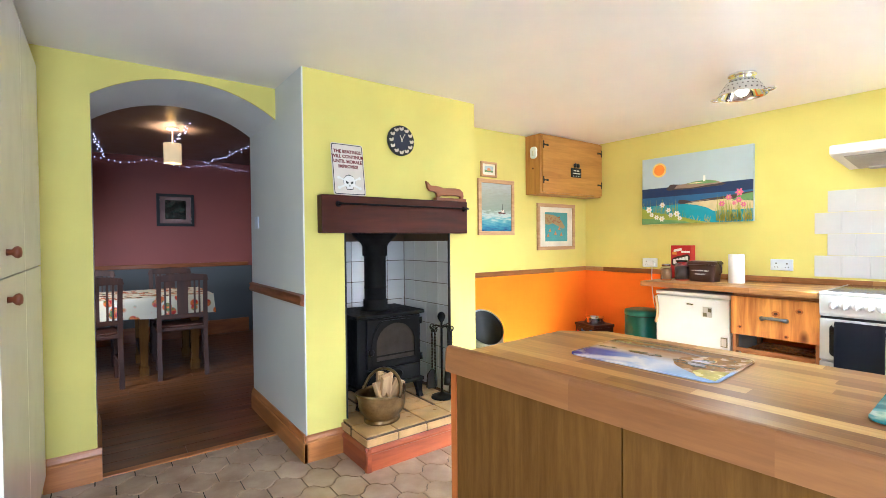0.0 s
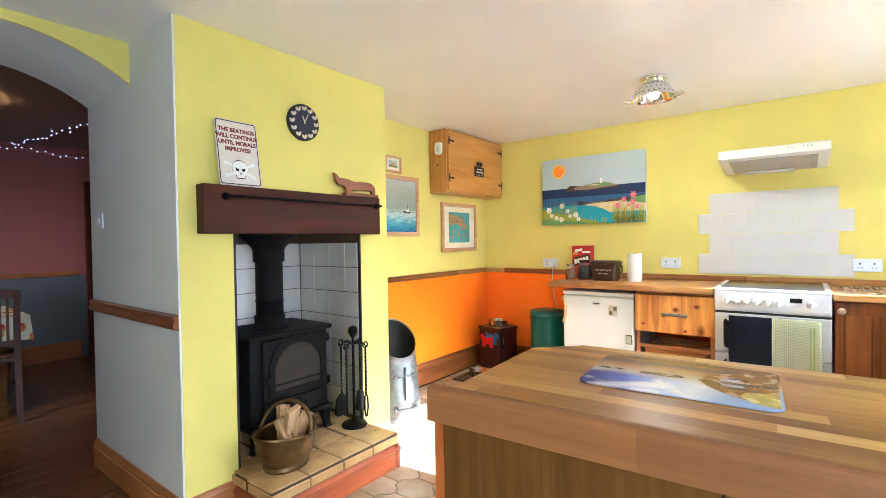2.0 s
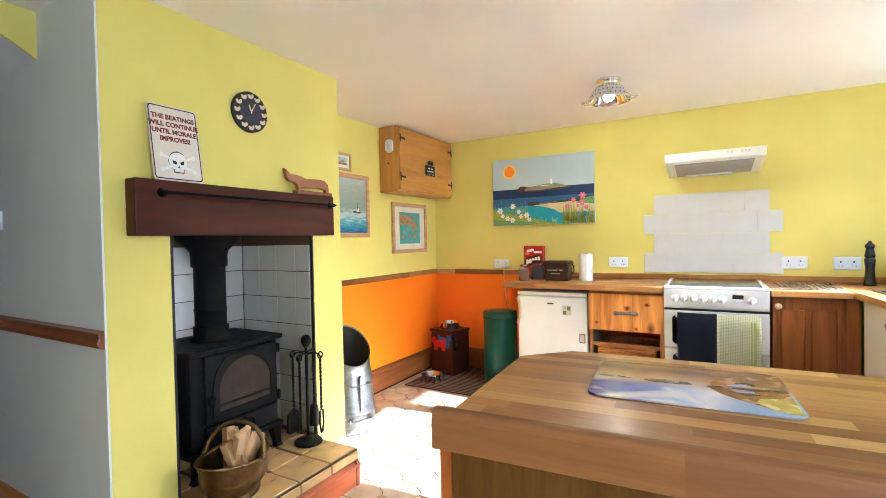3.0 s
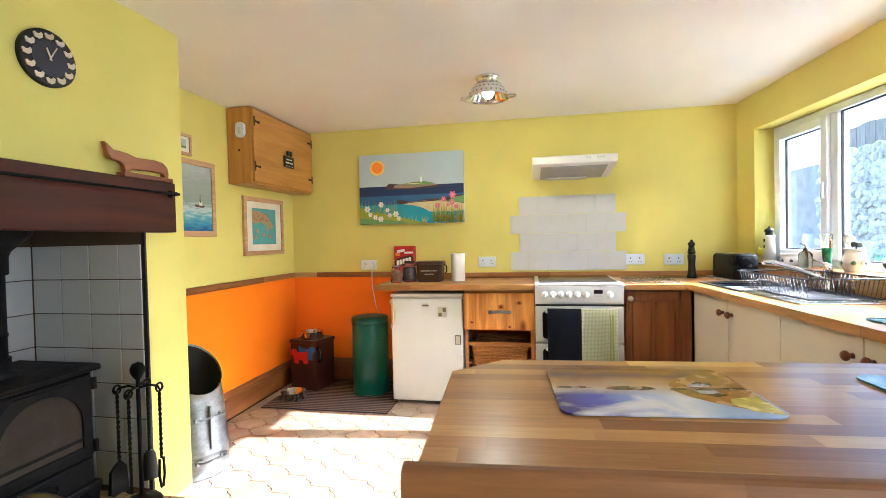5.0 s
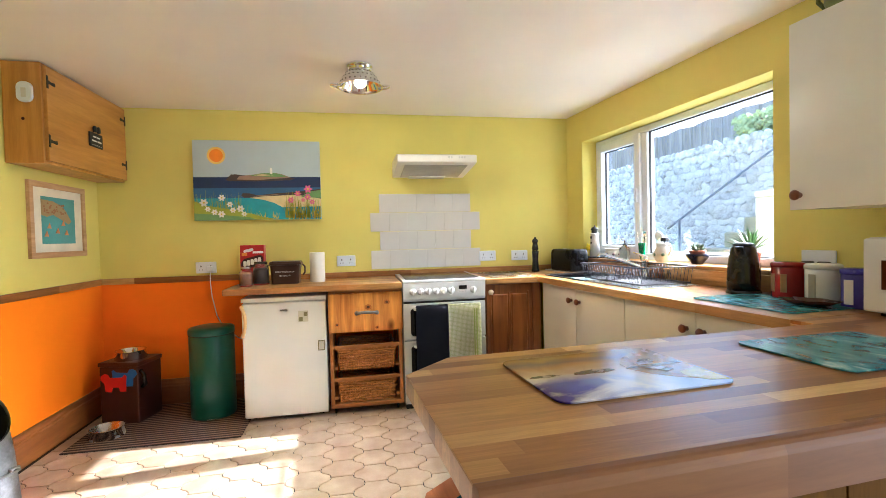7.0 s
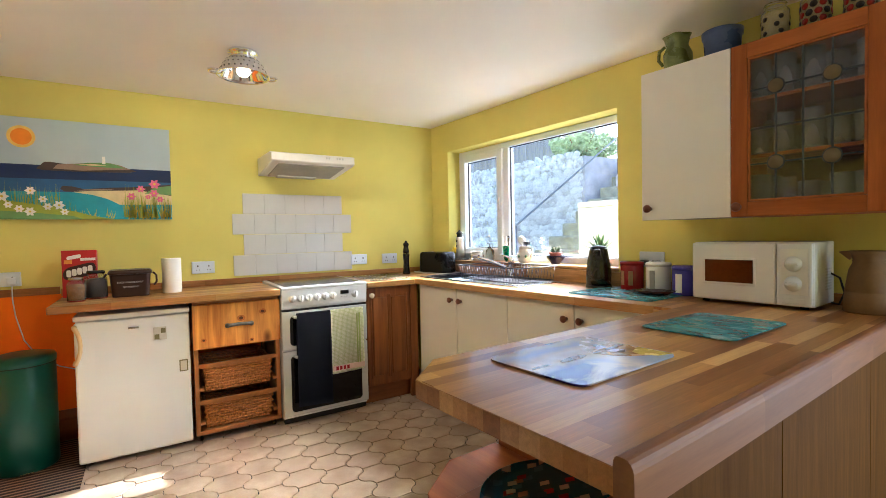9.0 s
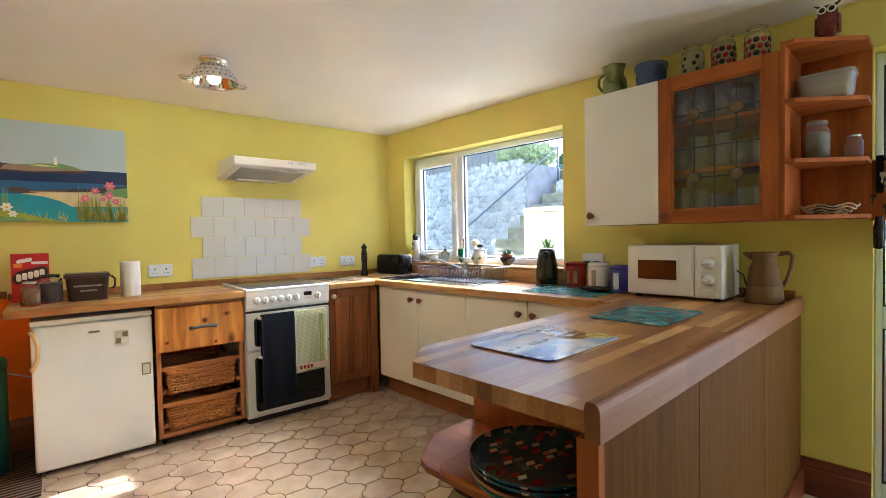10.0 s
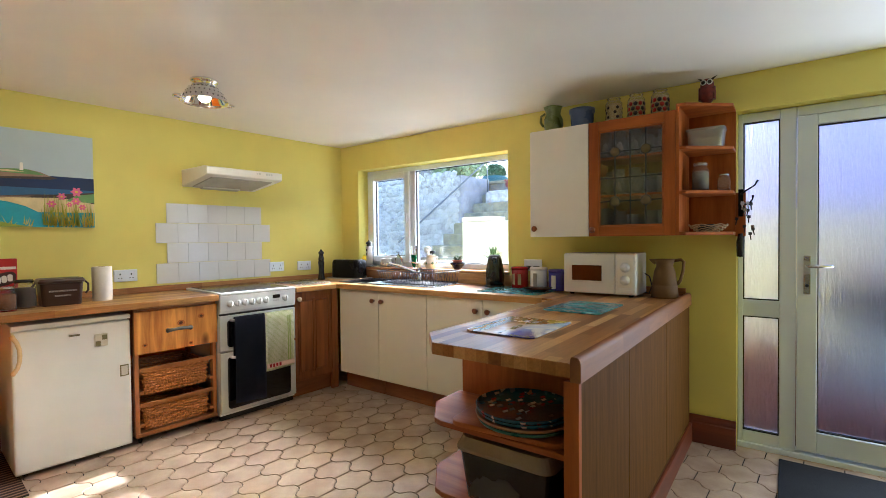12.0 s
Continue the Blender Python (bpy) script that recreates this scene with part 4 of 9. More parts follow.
for x in (0.405, 0.424, 0.443):
    box(x, x + 0.012, -0.0165, -0.007, 0.824, 0.832, 0.002, bm=bm)
part("buttons", bm, SILVER, pn)
for z0, z1 in ((0.50, 0.755), (0.055, 0.49)):
    dr2 = part("oven_door", box(0, W, -0.005, 0.02, z0, z1, 0.006), SILVER, c, "silver-white oven door")
    part("oven_glass", prism([(x + W / 2, z + (z0 + z1) / 2 - 0.003) for x, z in rounded(W - 0.10, z1 - z0 - 0.06, 0.025)], -0.009, -0.004, "y"), BLACKGLASS, dr2, "black oven glass")
    zb = z1 - 0.035
    part("oven_handle", tube([(0.075, -0.006, zb), (0.08, -0.035, zb), (0.10, -0.04, zb), (W - 0.10, -0.04, zb), (W - 0.08, -0.035, zb), (W - 0.075, -0.006, zb)], 0.01, 10), ENAMEL, dr2)
# black strip stands for the shade between control panel and oven door
part("gap", box(0.004, W - 0.004, 0.002, 0.03, 0.756, 0.768), BLACK, c)
part("kick", box(0.01, W - 0.01, 0.03, 0.06, 0.0, 0.05), BLACK, c)


def towel(name, label, m, w, zt, zb, zback, mat, seed, stripe=None):
    rnd = random.Random(seed)
    t = thing(name, label, "towel", m)
    cols = 14
    rows = [(0.022, zback)] + [(0.02, zt - 0.04)] + [(0.010 * math.cos(a), zt + 0.012 * math.sin(a)) for a in (0.2, 0.9, 1.57, 2.2, 2.9)] + [(-0.016, zt - (zt - zb) * s) for s in (0.1, 0.2, 0.35, 0.5, 0.65, 0.8, 0.92, 1.0)]
    ph = rnd.random() * 6
    bm = bmesh.new()
    grid = []
    for j, (y, z) in enumerate(rows):
        row = []
        for i in range(cols + 1):
            s = i / cols
            amp = 0.005 * max(0, (j - 6)) / 8
            row.append(bm.verts.new((w * s + 0.012 * (j / len(rows)) * (s - 0.5) * rnd.uniform(0.4, 1), y + amp * math.sin(9 * s + ph), z + 0.006 * math.sin(3 * s + ph) * (j == len(rows) - 1))))
        grid.append(row)
    for a, b in zip(grid, grid[1:]):
        for i in range(cols):
            bm.faces.new((a[i], a[i + 1], b[i + 1], b[i])).smooth = True
    geo = bmesh.ops.solidify(bm, geom=bm.faces[:], thickness=0.003)
    bmesh.ops.recalc_face_normals(bm, faces=bm.faces[:])
    part("cloth", bm, mat, t)
    return t


NAVY = plain("navy_towelling", lin((0.07, 0.08, 0.14)), 0.95, var=0.25, scale=8, fine=400, bump=0.5)
k = Nodes("checked_tea_towel")
v = k.coord((1, 1, 1))
w1, w2 = k.n("TexWave", Scale=34.0), k.n("TexWave", Scale=34.0)
w1.bands_direction, w2.bands_direction = "X", "Z"
k.link(v, w1.inputs["Vector"])
k.link(v, w2.inputs["Vector"])
lines = k.mix(1.0, k.ramp(w1.outputs["Fac"], [(0.80, (0, 0, 0)), (0.9, (1, 1, 1))]), k.ramp(w2.outputs["Fac"], [(0.80, (0, 0, 0)), (0.9, (1, 1, 1))]), "LIGHTEN")
k.set(Base_Color=k.mix(lines, lin((0.94, 0.93, 0.82)), lin((0.78, 0.79, 0.54))), Roughness=0.9)
nn = k.n("TexNoise", Scale=500.0)
k.bump(nn.outputs["Fac"], 0.3, 0.002)
CHECK = k.m
towel("hand_towel", "navy blue towel hung over the oven handle", east(3.885, 1.366, 0) @ T(0.085, -0.043, 0), 0.225, 0.735, 0.12, 0.45, NAVY, 3)
tt = towel("tea_towel", "pale green checked tea towel hung over the oven handle", east(3.885, 1.366, 0) @ T(0.315, -0.043, 0), 0.232, 0.735, 0.31, 0.45, CHECK, 5)
GRN = colour("tea_towel_green", (0.72, 0.76, 0.46), 0.9)
part("stripe", box(0.18, 0.187, -0.0235, -0.019, 0.36, 0.71), GRN, tt, "green woven stripe")
part("stripe", box(0.195, 0.205, -0.0235, -0.019, 0.36, 0.71), GRN, tt, "green woven stripe")
part("band", box(0.003, 0.232, -0.0245, -0.018, 0.325, 0.36), colour("tea_towel_pink", (0.88, 0.76, 0.70), 0.9), tt, "pink printed band")
for x in (0.022, 0.048, 0.074, 0.100):
    part("print_bar", box(x, x + 0.018, -0.0262, -0.0244, 0.330, 0.355, 0.0006), colour("tea_towel_red", (0.60, 0.10, 0.13), 0.9), tt, "dark red printed mark")

# ---- extractor hood ----
h = thing("cooker_hood", "white slimline cooker hood with grey filter", "cooker hood", east(4.5, 1.363, 1.70))
HOODW = colour("hood_white", (0.90, 0.89, 0.87), 0.3, var=0.015)
part("body", prism([(0, 0.02), (0, 0.152), (-0.40, 0.145), (-0.455, 0.133), (-0.455, 0.08), (-0.43, 0.07)], 0, 0.60, "x", 0.005), HOODW, h)
part("filter", prism([(-0.40, 0.060), (-0.05, 0.016), (-0.05, 0.026), (-0.40, 0.076)], 0.06, 0.54, "x", 0.002), plain("grey_filter_mesh", lin((0.66, 0.65, 0.63)), 0.5, 0.2, var=0.2, fine=400, bump=0.5), h, "grey mesh filter")
part("lamp_cover", prism([(-0.10, 0.012), (-0.045, 0.006), (-0.045, 0.02), (-0.10, 0.03)], 0.12, 0.42, "x", 0.002), SILVER, h)
for x in (0.38, 0.40, 0.46, 0.48, 0.50):
    part("switch", box(x, x + 0.012, -0.459, -0.454, 0.108, 0.122, 0.002), SILVER, h)

# ---- splashback tiles ----
sp = thing("splashback", "staggered white square tiles behind the cooker", "tiling", east(4.5, 1.555, 0.968))
s = 0.1545
sm = None
for r in range(4):
    xs = [0.075 - 0.075 + i * s for i in range(6)] if r % 2 == 0 else [0.075 + i * s for i in range(5)]
    for i, x in enumerate(xs):
        m = T(x + s / 2, 0, r * s + s / 2)
        if sm is None:
            sm = part("tile", box(-s / 2 + 0.0003, s / 2 - 0.0003, -0.008, 0, -s / 2 + 0.0012, s / 2 - 0.0012, 0.0012, 1), WTILE, sp, m=m)
        else:
            share("tile", sm, sp, m)

# ---- wall cabinet in the corner ----
cb = thing("corner_cabinet", "honey pine wall cabinet with black strap hinges", "cabinet", pose(3.575, 3.335, 1.683))
part("carcass", box(0, 0.922, 0.02, 0.206, 0, 0.552, 0.003), CABWOOD_Z, cb)
dd = part("door", box(0.015, 0.915, 0, 0.019, 0.015, 0.538, 0.003), CABWOOD, cb, "honey pine door")
for x, sx in ((0.015, 1), (0.912, -1)):
    for z in (0.125, 0.45):
        bm = prism([(x + sx * u_, z + v_) for u_, v_ in ((0, -0.035), (0.012, -0.035), (0.012, -0.012), (0.03, -0.006), (0.07, -0.010), (0.075, 0), (0.07, 0.010), (0.03, 0.006), (0.012, 0.012), (0.012, 0.035), (0, 0.035))], -0.004, 0.0, "y")
        part("hinge", bm, BLACK, dd, "black strap hinge")
part("knot_hole", lathe([(0, 0), (0.008, 0), (0.008, 0.002), (0, 0.002)], 14, pose(-0.001, 0.11, 0.24, 0, -90)), DARKWOOD, cb)
sg = thing("hanging_sign", "small black slate sign with white lettering hung on cabinet", "sign", pose(4.06, 3.334, 1.905))
part("board", box(-0.075, 0.075, -0.012, -0.001, -0.045, 0.045, 0.002), BLACK, sg)
part("hanger", tube([(-0.03, -0.006, 0.044), (-0.02, -0.008, 0.075), (0.02, -0.008, 0.075), (0.03, -0.006, 0.044)], 0.003, 6), BLACK, sg)
for x in (-0.022, 0.022):
    part("bow", lathe([(0, -0.008), (0.02, -0.004), (0.022, 0.004), (0, 0.008)], 14, pose(x, -0.014, 0.07, 90)), BLACK, sg)
CHALK = colour("chalk_white", (0.9, 0.9, 0.88), 0.8)
for x0, x1, z in ((-0.045, -0.005, 0.018), (0.005, 0.04, 0.018), (-0.058, 0.0, -0.008), (0.01, 0.056, -0.008)):
    part("writing_bar", box(x0, x1, -0.0132, -0.0118, z - 0.004, z + 0.006, 0.0003), CHALK, sg, "chalk-white line of writing")
for i in range(5):
    part("dot", prism(disc(-0.05 + 0.025 * i, -0.034, 0.004, 8), -0.0132, -0.012, "y"), CHALK, sg)
al = thing("alarm_sensor", "white plastic sensor on the cabinet's side", "sensor", pose(3.574, 3.425, 2.065, 0, 0, -90))
part("body", prism(rounded(0.075, 0.11, 0.03), -0.022, -0.0005, "y", 0.006), UPVC, al)
part("grille", box(-0.012, 0.012, -0.024, -0.021, -0.03, 0.02, 0.002), SILVER, al)

# ---- pictures ----
FRAMEWOOD = wood("pale_frame_wood", lin((0.70, 0.52, 0.34)), lin((0.82, 0.66, 0.48)), "x", 0.5, 2.0)
MOUNT = colour("cream_mount", (0.90, 0.87, 0.80), 0.8)


def framed(name, label, m, w, h, fw, mat, depth=0.022, mount=0.0):
    t = thing(name, label, "picture", m)
    for a in ((-w / 2, w / 2, h / 2 - fw, h / 2), (-w / 2, w / 2, -h / 2, -h / 2 + fw), (-w / 2, -w / 2 + fw, -h / 2 + fw, h / 2 - fw), (w / 2 - fw, w / 2, -h / 2 + fw, h / 2 - fw)):
        part("frame", box(a[0], a[1], -depth, -0.001, a[2], a[3], 0.002), mat, t)
    if mount:
        part("mount", box(-w / 2 + fw, w / 2 - fw, -depth * 0.5, -0.002, -h / 2 + fw, h / 2 - fw), MOUNT, t)
    return t


SEA_T = colour("print_turquoise", (0.33, 0.62, 0.63), 0.5)
SAND_T = colour("print_ochre", (0.66, 0.55, 0.36), 0.5)
SAIL = colour("print_sail_orange", (0.82, 0.52, 0.32), 0.5)
p = framed("framed_print", "pale wood framed print of a turquoise harbour", pose(4.012, ALC, 1.383), 0.57, 0.462, 0.035, FRAMEWOOD, 0.022, 1.0)
sh = [([(-0.17, -0.145), (0.17, -0.145), (0.17, 0.145), (-0.17, 0.145)], SEA_T), ([(-0.17, 0.03), (-0.12, 0.02), (-0.06, 0.035), (0.02, 0.01), (0.1, -0.02), (0.13, 0.0), (0.08, 0.06), (0.04, 0.09), (-0.05, 0.12), (-0.17, 0.125)], SAND_T)]
for x, z in ((-0.10, -0.05), (0.04, -0.03), (-0.13, -0.10), (0.07, -0.09), (-0.02, -0.08)):
    sh.append(([(x - 0.02, z), (x + 0.02, z), (x + 0.004, z + 0.035)], SAIL))
lay(p, "print", sh, -0.011)
rr = random.Random(4)
bm = bmesh.new()
for _ in range(34):
    x, z = rr.uniform(-0.16, 0.06), rr.uniform(0.035, 0.105)
    box(x, x + 0.014, -0.0125, -0.011, z, z + 0.010, bm=bm)
part("print_houses", bm, colour("print_houses_brown", (0.62, 0.42, 0.25), 0.6), p)
p = framed("framed_painting", "pine framed painting of a boat on a grey-green sea", pose(3.19, ALC, 1.55), 0.44, 0.50, 0.036, FRAMEWOOD, 0.02)
k = Nodes("seascape_paint")
sep = k.n("SeparateXYZ")
k.link(k.coord(), sep.inputs[0])
nz = k.n("TexNoise", Scale=14.0, Detail=5.0)
k.link(k.coord((1, 1, 5)), nz.inputs["Vector"])
ad = k.n("Math")
ad.operation = "MULTIPLY_ADD"
k.link(nz.outputs["Fac"], ad.inputs[0])
ad.inputs[1].default_value = 0.16
k.link(sep.outputs["Z"], ad.inputs[2])
mr = k.n("MapRange")
for i, x in zip((1, 2), (-0.16, 0.30)):
    mr.inputs[i].default_value = x
k.link(ad.outputs[0], mr.inputs[0])
k.set(Base_Color=k.ramp(mr.outputs[0], [(0.0, lin((0.10, 0.26, 0.52))), (0.14, lin((0.20, 0.52, 0.66))), (0.26, lin((0.42, 0.66, 0.70))), (0.36, lin((0.75, 0.80, 0.78))), (0.46, lin((0.55, 0.60, 0.54))), (0.75, lin((0.62, 0.64, 0.60))), (1.0, lin((0.70, 0.73, 0.74)))]), Roughness=0.5)
k.bump(nz.outputs["Fac"], 0.3, 0.003)
part("canvas", box(-0.184, 0.184, -0.012, -0.002, -0.214, 0.214), k.m, p)
lay(p, "painted_boat", [([(0.02, -0.055), (0.10, -0.06), (0.12, -0.045), (0.02, -0.04)], colour("boat_red_brown", (0.35, 0.22, 0.2))), ([(0.06, -0.045), (0.09, -0.045), (0.09, -0.02), (0.06, -0.02)], MOUNT), ([(0.068, -0.03), (0.074, -0.03), (0.072, 0.03)], BLACK)], -0.0125)
p = framed("framed_picture", "small pinkish wood framed picture of a village", pose(3.10, ALC, 1.885), 0.19, 0.135, 0.018, FRAMEWOOD, 0.02, 1.0)
lay(p, "print", [([(-0.05, -0.025), (0.05, -0.025), (0.05, 0.03), (-0.05, 0.03)], colour("print_pale_blue", (0.66, 0.74, 0.78))), ([(-0.05, -0.025), (0.05, -0.025), (0.05, -0.01), (-0.05, -0.005)], colour("print_green", (0.4, 0.52, 0.35))), ([(-0.02, -0.012), (0.02, -0.012), (0.02, 0.006), (0, 0.014), (-0.02, 0.006)], SAIL)], -0.0105)

# ---- large seascape canvas ----
cv = thing("canvas_painting", "canvas painting of a lighthouse island and wild flowers", "painting", east(4.5, 2.875, 1.39))
W, H = 0.935, 0.612
part("canvas", box(0, W, -0.035, -0.001, 0, H, 0.003), colour("painted_sky", (0.72, 0.78, 0.81), 0.6, var=0.03, fine=400, bump=0.3), cv)
C = {n: colour("painted_" + n, c_, 0.6, var=0.08, scale=20) for n, c_ in dict(navy=(0.10, 0.19, 0.36), mid=(0.20, 0.38, 0.56), aqua=(0.20, 0.62, 0.70), sand=(0.87, 0.80, 0.60), rock=(0.29, 0.23, 0.22), isle=(0.60, 0.50, 0.42), grass=(0.62, 0.66, 0.22), green=(0.44, 0.60, 0.36), sun=(0.95, 0.55, 0.10), halo=(0.96, 0.80, 0.40), white=(0.94, 0.93, 0.90), pink=(0.86, 0.42, 0.58), yellow=(0.88, 0.78, 0.25)).items()}
lay(cv, "paint", [
    (disc(0.168, 0.495, 0.066), C["halo"]), (disc(0.168, 0.495, 0.049), C["sun"]),
    ([(0, 0), (W, 0), (W, 0.332), (0, 0.330)], C["navy"]),
    ([(0, 0), (W, 0), (W, 0.25), (0, 0.245)], C["mid"]),
    ([(0, 0), (W, 0), (W, 0.15), (0.55, 0.15), (0.43, 0.168), (0, 0.168)], C["aqua"]),
    ([(0.40, 0.17), (0.50, 0.155), (0.58, 0.13), (0.64, 0.095), (W, 0.10), (W, 0.20), (0.70, 0.195), (0.45, 0.182)], C["sand"]),
    ([(0.34, 0.188), (0.36, 0.172), (0.42, 0.172), (0.50, 0.182), (0.62, 0.186), (0.75, 0.192), (W, 0.160), (W, 0.238), (0.85, 0.226), (0.72, 0.212), (0.6, 0.205), (0.46, 0.19), (0.40, 0.205), (0.35, 0.207)], C["rock"]),
    ([(0.42, 0.178), (0.60, 0.192), (0.62, 0.198), (0.46, 0.188)], C["isle"]),
    ([(0.78, 0.172), (W, 0.166), (W, 0.228), (0.84, 0.215)], C["green"]),
    ([(0.23, 0.308), (0.26, 0.300), (0.45, 0.298), (0.70, 0.306), (0.74, 0.318), (0.70, 0.330), (0.55, 0.335), (0.35, 0.345), (0.30, 0.352), (0.27, 0.350), (0.25, 0.330)], C["rock"]),
    ([(0.31, 0.312), (0.45, 0.306), (0.62, 0.320), (0.71, 0.325), (0.66, 0.348), (0.60, 0.362), (0.50, 0.358), (0.42, 0.348), (0.33, 0.338)], C["isle"]),
    ([(0.41, 0.340), (0.52, 0.334), (0.68, 0.332), (0.64, 0.350), (0.58, 0.364), (0.48, 0.358)], C["green"]),
    ([(0.43, 0.345), (0.50, 0.340), (0.58, 0.346), (0.50, 0.352)], C["sand"]),
    ([(0.556, 0.355), (0.574, 0.355), (0.572, 0.402), (0.558, 0.402)], C["white"]),
    ([(0, 0), (0.62, 0), (0.5, 0.02), (0.42, 0.045), (0.3, 0.075), (0.1, 0.11), (0, 0.15)], C["grass"]),
    ([(0, 0), (0.45, 0), (0.4, 0.02), (0.2, 0.04), (0, 0.055)], C["green"]),
], -0.035, 0.0004)
rr = random.Random(2)
for col_, n_, x0, x1, hh in (("grass", 90, 0.0, 0.34, 0.22), ("green", 60, 0.0, 0.42, 0.12), ("grass", 60, 0.66, W - 0.01, 0.22), ("yellow", 40, 0.1, 0.62, 0.06), ("yellow", 40, 0.68, W - 0.01, 0.14)):
    bm = bmesh.new()
    for _ in range(n_):
        x, z, l = rr.uniform(x0, x1), rr.uniform(0.0, 0.02), rr.uniform(0.4, 1.0) * hh
        tip = min(W - 0.005, max(0.005, x + rr.uniform(-0.03, 0.03)))
        vs = [bm.verts.new(q) for q in ((x, -0.0408, z), (x + 0.006, -0.0408, z), (tip, -0.0408, z + l))]
        bm.faces.new(vs)
        vs2 = [bm.verts.new(q) for q in ((x, -0.0402, z), (x + 0.006, -0.0402, z), (tip, -0.0402, z + l))]
        bm.faces.new(vs2[::-1])
    tagged(part("painted_grass", bm, C[col_], cv), kind="stuff")
for x, z, r_, col_ in ((0.071, 0.135, 0.026, "white"), (0.097, 0.086, 0.018, "white"), (0.145, 0.062, 0.02, "white"), (0.194, 0.046, 0.023, "white"), (0.199, 0.172, 0.022, "white"), (0.256, 0.122, 0.019, "white"), (0.277, 0.077, 0.019, "white"), (0.332, 0.086, 0.024, "white"), (0.358, 0.046, 0.018, "white"), (0.706, 0.15, 0.021, "pink"), (0.759, 0.201, 0.021, "pink"), (0.838, 0.236, 0.027, "pink"), (0.834, 0.174, 0.022, "pink"), (0.868, 0.135, 0.018, "pink"), (0.799, 0.15, 0.014, "pink")):
    pts = []
    for i in range(20):
        a = 2 * math.pi * i / 20
        q = 1.3 * r_ * (0.78 + 0.22 * math.cos(6 * a))
        pts.append((x + q * math.cos(a), z + q * math.sin(a)))
    part("painted_flower", prism(pts, -0.0418, -0.0409, "y"), C[col_], cv)
    part("painted_centre", prism(disc(x, z, r_ * 0.28, 10), -0.0422, -0.0409, "y"), C["yellow"], cv)

# ---- sockets ----
for i, (y, z) in enumerate(((2.815, 1.03), (1.757, 1.046), (0.565, 1.05), (0.275, 1.046))):
    s_ = thing("wall_socket", "white double plug socket on yellow wall", "socket", east(4.5, y, z), "double sockets")
    part("plate", box(-0.074, 0.074, -0.011, -0.001, -0.043, 0.043, 0.004), UPVC, s_)
    for x in (-0.035, 0.035):
        part("rocker", box(x - 0.007 + (0.028 if x > 0 else -0.028), x + 0.007 + (0.028 if x > 0 else -0.028), -0.014, -0.010, 0.008, 0.03, 0.001), UPVC, s_)
        bm = box(x - 0.004, x + 0.004, -0.0125, -0.0105, 0.004, 0.016)
        box(x - 0.013, x - 0.006, -0.0125, -0.0105, -0.02, -0.015, bm=bm)
        box(x + 0.006, x + 0.013, -0.0125, -0.0105, -0.02, -0.015, bm=bm)
        part("pin_holes", bm, BLACK, s_)
pl = thing("plug", "white plug with its flex hanging down to the fridge", "plug", east(4.5, 2.815, 1.03))
part("body", box(0.012, 0.058, -0.05, -0.0125, -0.032, 0.012, 0.008), UPVC, pl)
part("flex", tube([(0.035, -0.03, -0.028), (0.036, -0.04, -0.12), (0.05, -0.06, -0.22), (0.09, -0.10, -0.36), (0.15, -0.16, -0.44), (0.26, -0.2, -0.52), (0.36, -0.12, -0.58)], 0.0035, 8), UPVC, pl)
s_ = thing("wall_socket", "white double plug socket above worktop tins", "socket", south(-2.17, 0, 1.08))
part("plate", box(-0.074, 0.074, -0.011, -0.001, -0.043, 0.043, 0.004), UPVC, s_)
for x in (-0.035, 0.035):
    part("plug_top", box(x - 0.024, x + 0.024, -0.035, -0.011, -0.034, -0.005, 0.006), BLACKPLASTIC, s_)
sw = thing("light_switch", "white rocker light switch on pale wall", "switch", pose(AR - 0.004, 3.96, 1.395, 0, 0, -90))
part("plate", box(-0.043, 0.043, -0.01, -0.0005, -0.043, 0.043, 0.003), UPVC, sw)
part("rocker", box(-0.008, 0.008, -0.014, -0.009, -0.015, 0.015, 0.002), UPVC, sw)
setting("trim_passage_dado", prism([(AR - 0.004, 0.885), (AR - 0.024, 0.892), (AR - 0.030, 0.91), (AR - 0.022, 0.93), (AR - 0.028, 0.948), (AR - 0.004, 0.955)], BREAST + 0.002, ARCHB - 0.002, "y", 0.002), SKIRT_Y, "brown stained moulded dado rail")


# ---- stove and hearth things ----
st = thing("wood_stove", "black cast-iron wood-burning stove with arched glass door", "stove", pose(1.575, 3.10, HZ) @ Matrix.Diagonal((1, 1, 1.09, 1)))
W, D = 0.50, 0.38
STOVEGLASS = plain("smoked_stove_glass", lin((0.17, 0.14, 0.115)), 0.32, var=0.5, scale=9, bump=0.0, Specular_IOR_Level=0.25)
part("body", box(0.01, W - 0.01, 0.0, D, 0.12, 0.525, 0.012), IRON, st)
part("top_plate", prism([(-0.005, -0.03), (W + 0.005, -0.03), (W + 0.015, 0.0), (W + 0.015, D), (-0.015, D), (-0.015, 0.0)], 0.525, 0.545, "z", 0.005), IRON, st)
part("bottom_plate", box(-0.005, W + 0.005, -0.02, D, 0.10, 0.122, 0.005), IRON, st)
sd = part("door", box(0.07, W - 0.03, -0.022, 0.001, 0.225, 0.515, 0.006), IRON, st)
ax, az, ar_ = 0.275, 0.36, 0.145
outer = [(ax - ar_ - 0.03, 0.25), *arc(ax, az, ar_ + 0.03, 180, 0, 20)[0:], (ax + ar_ + 0.03, 0.25)]
outer = [(x, min(z, 0.505)) for x, z in outer]
inner = [(ax - ar_, 0.27), *[(x, az + (z - az) * 0.86) for x, z in arc(ax, az, ar_, 180, 0, 20)], (ax + ar_, 0.27)]
bm = bmesh.new()
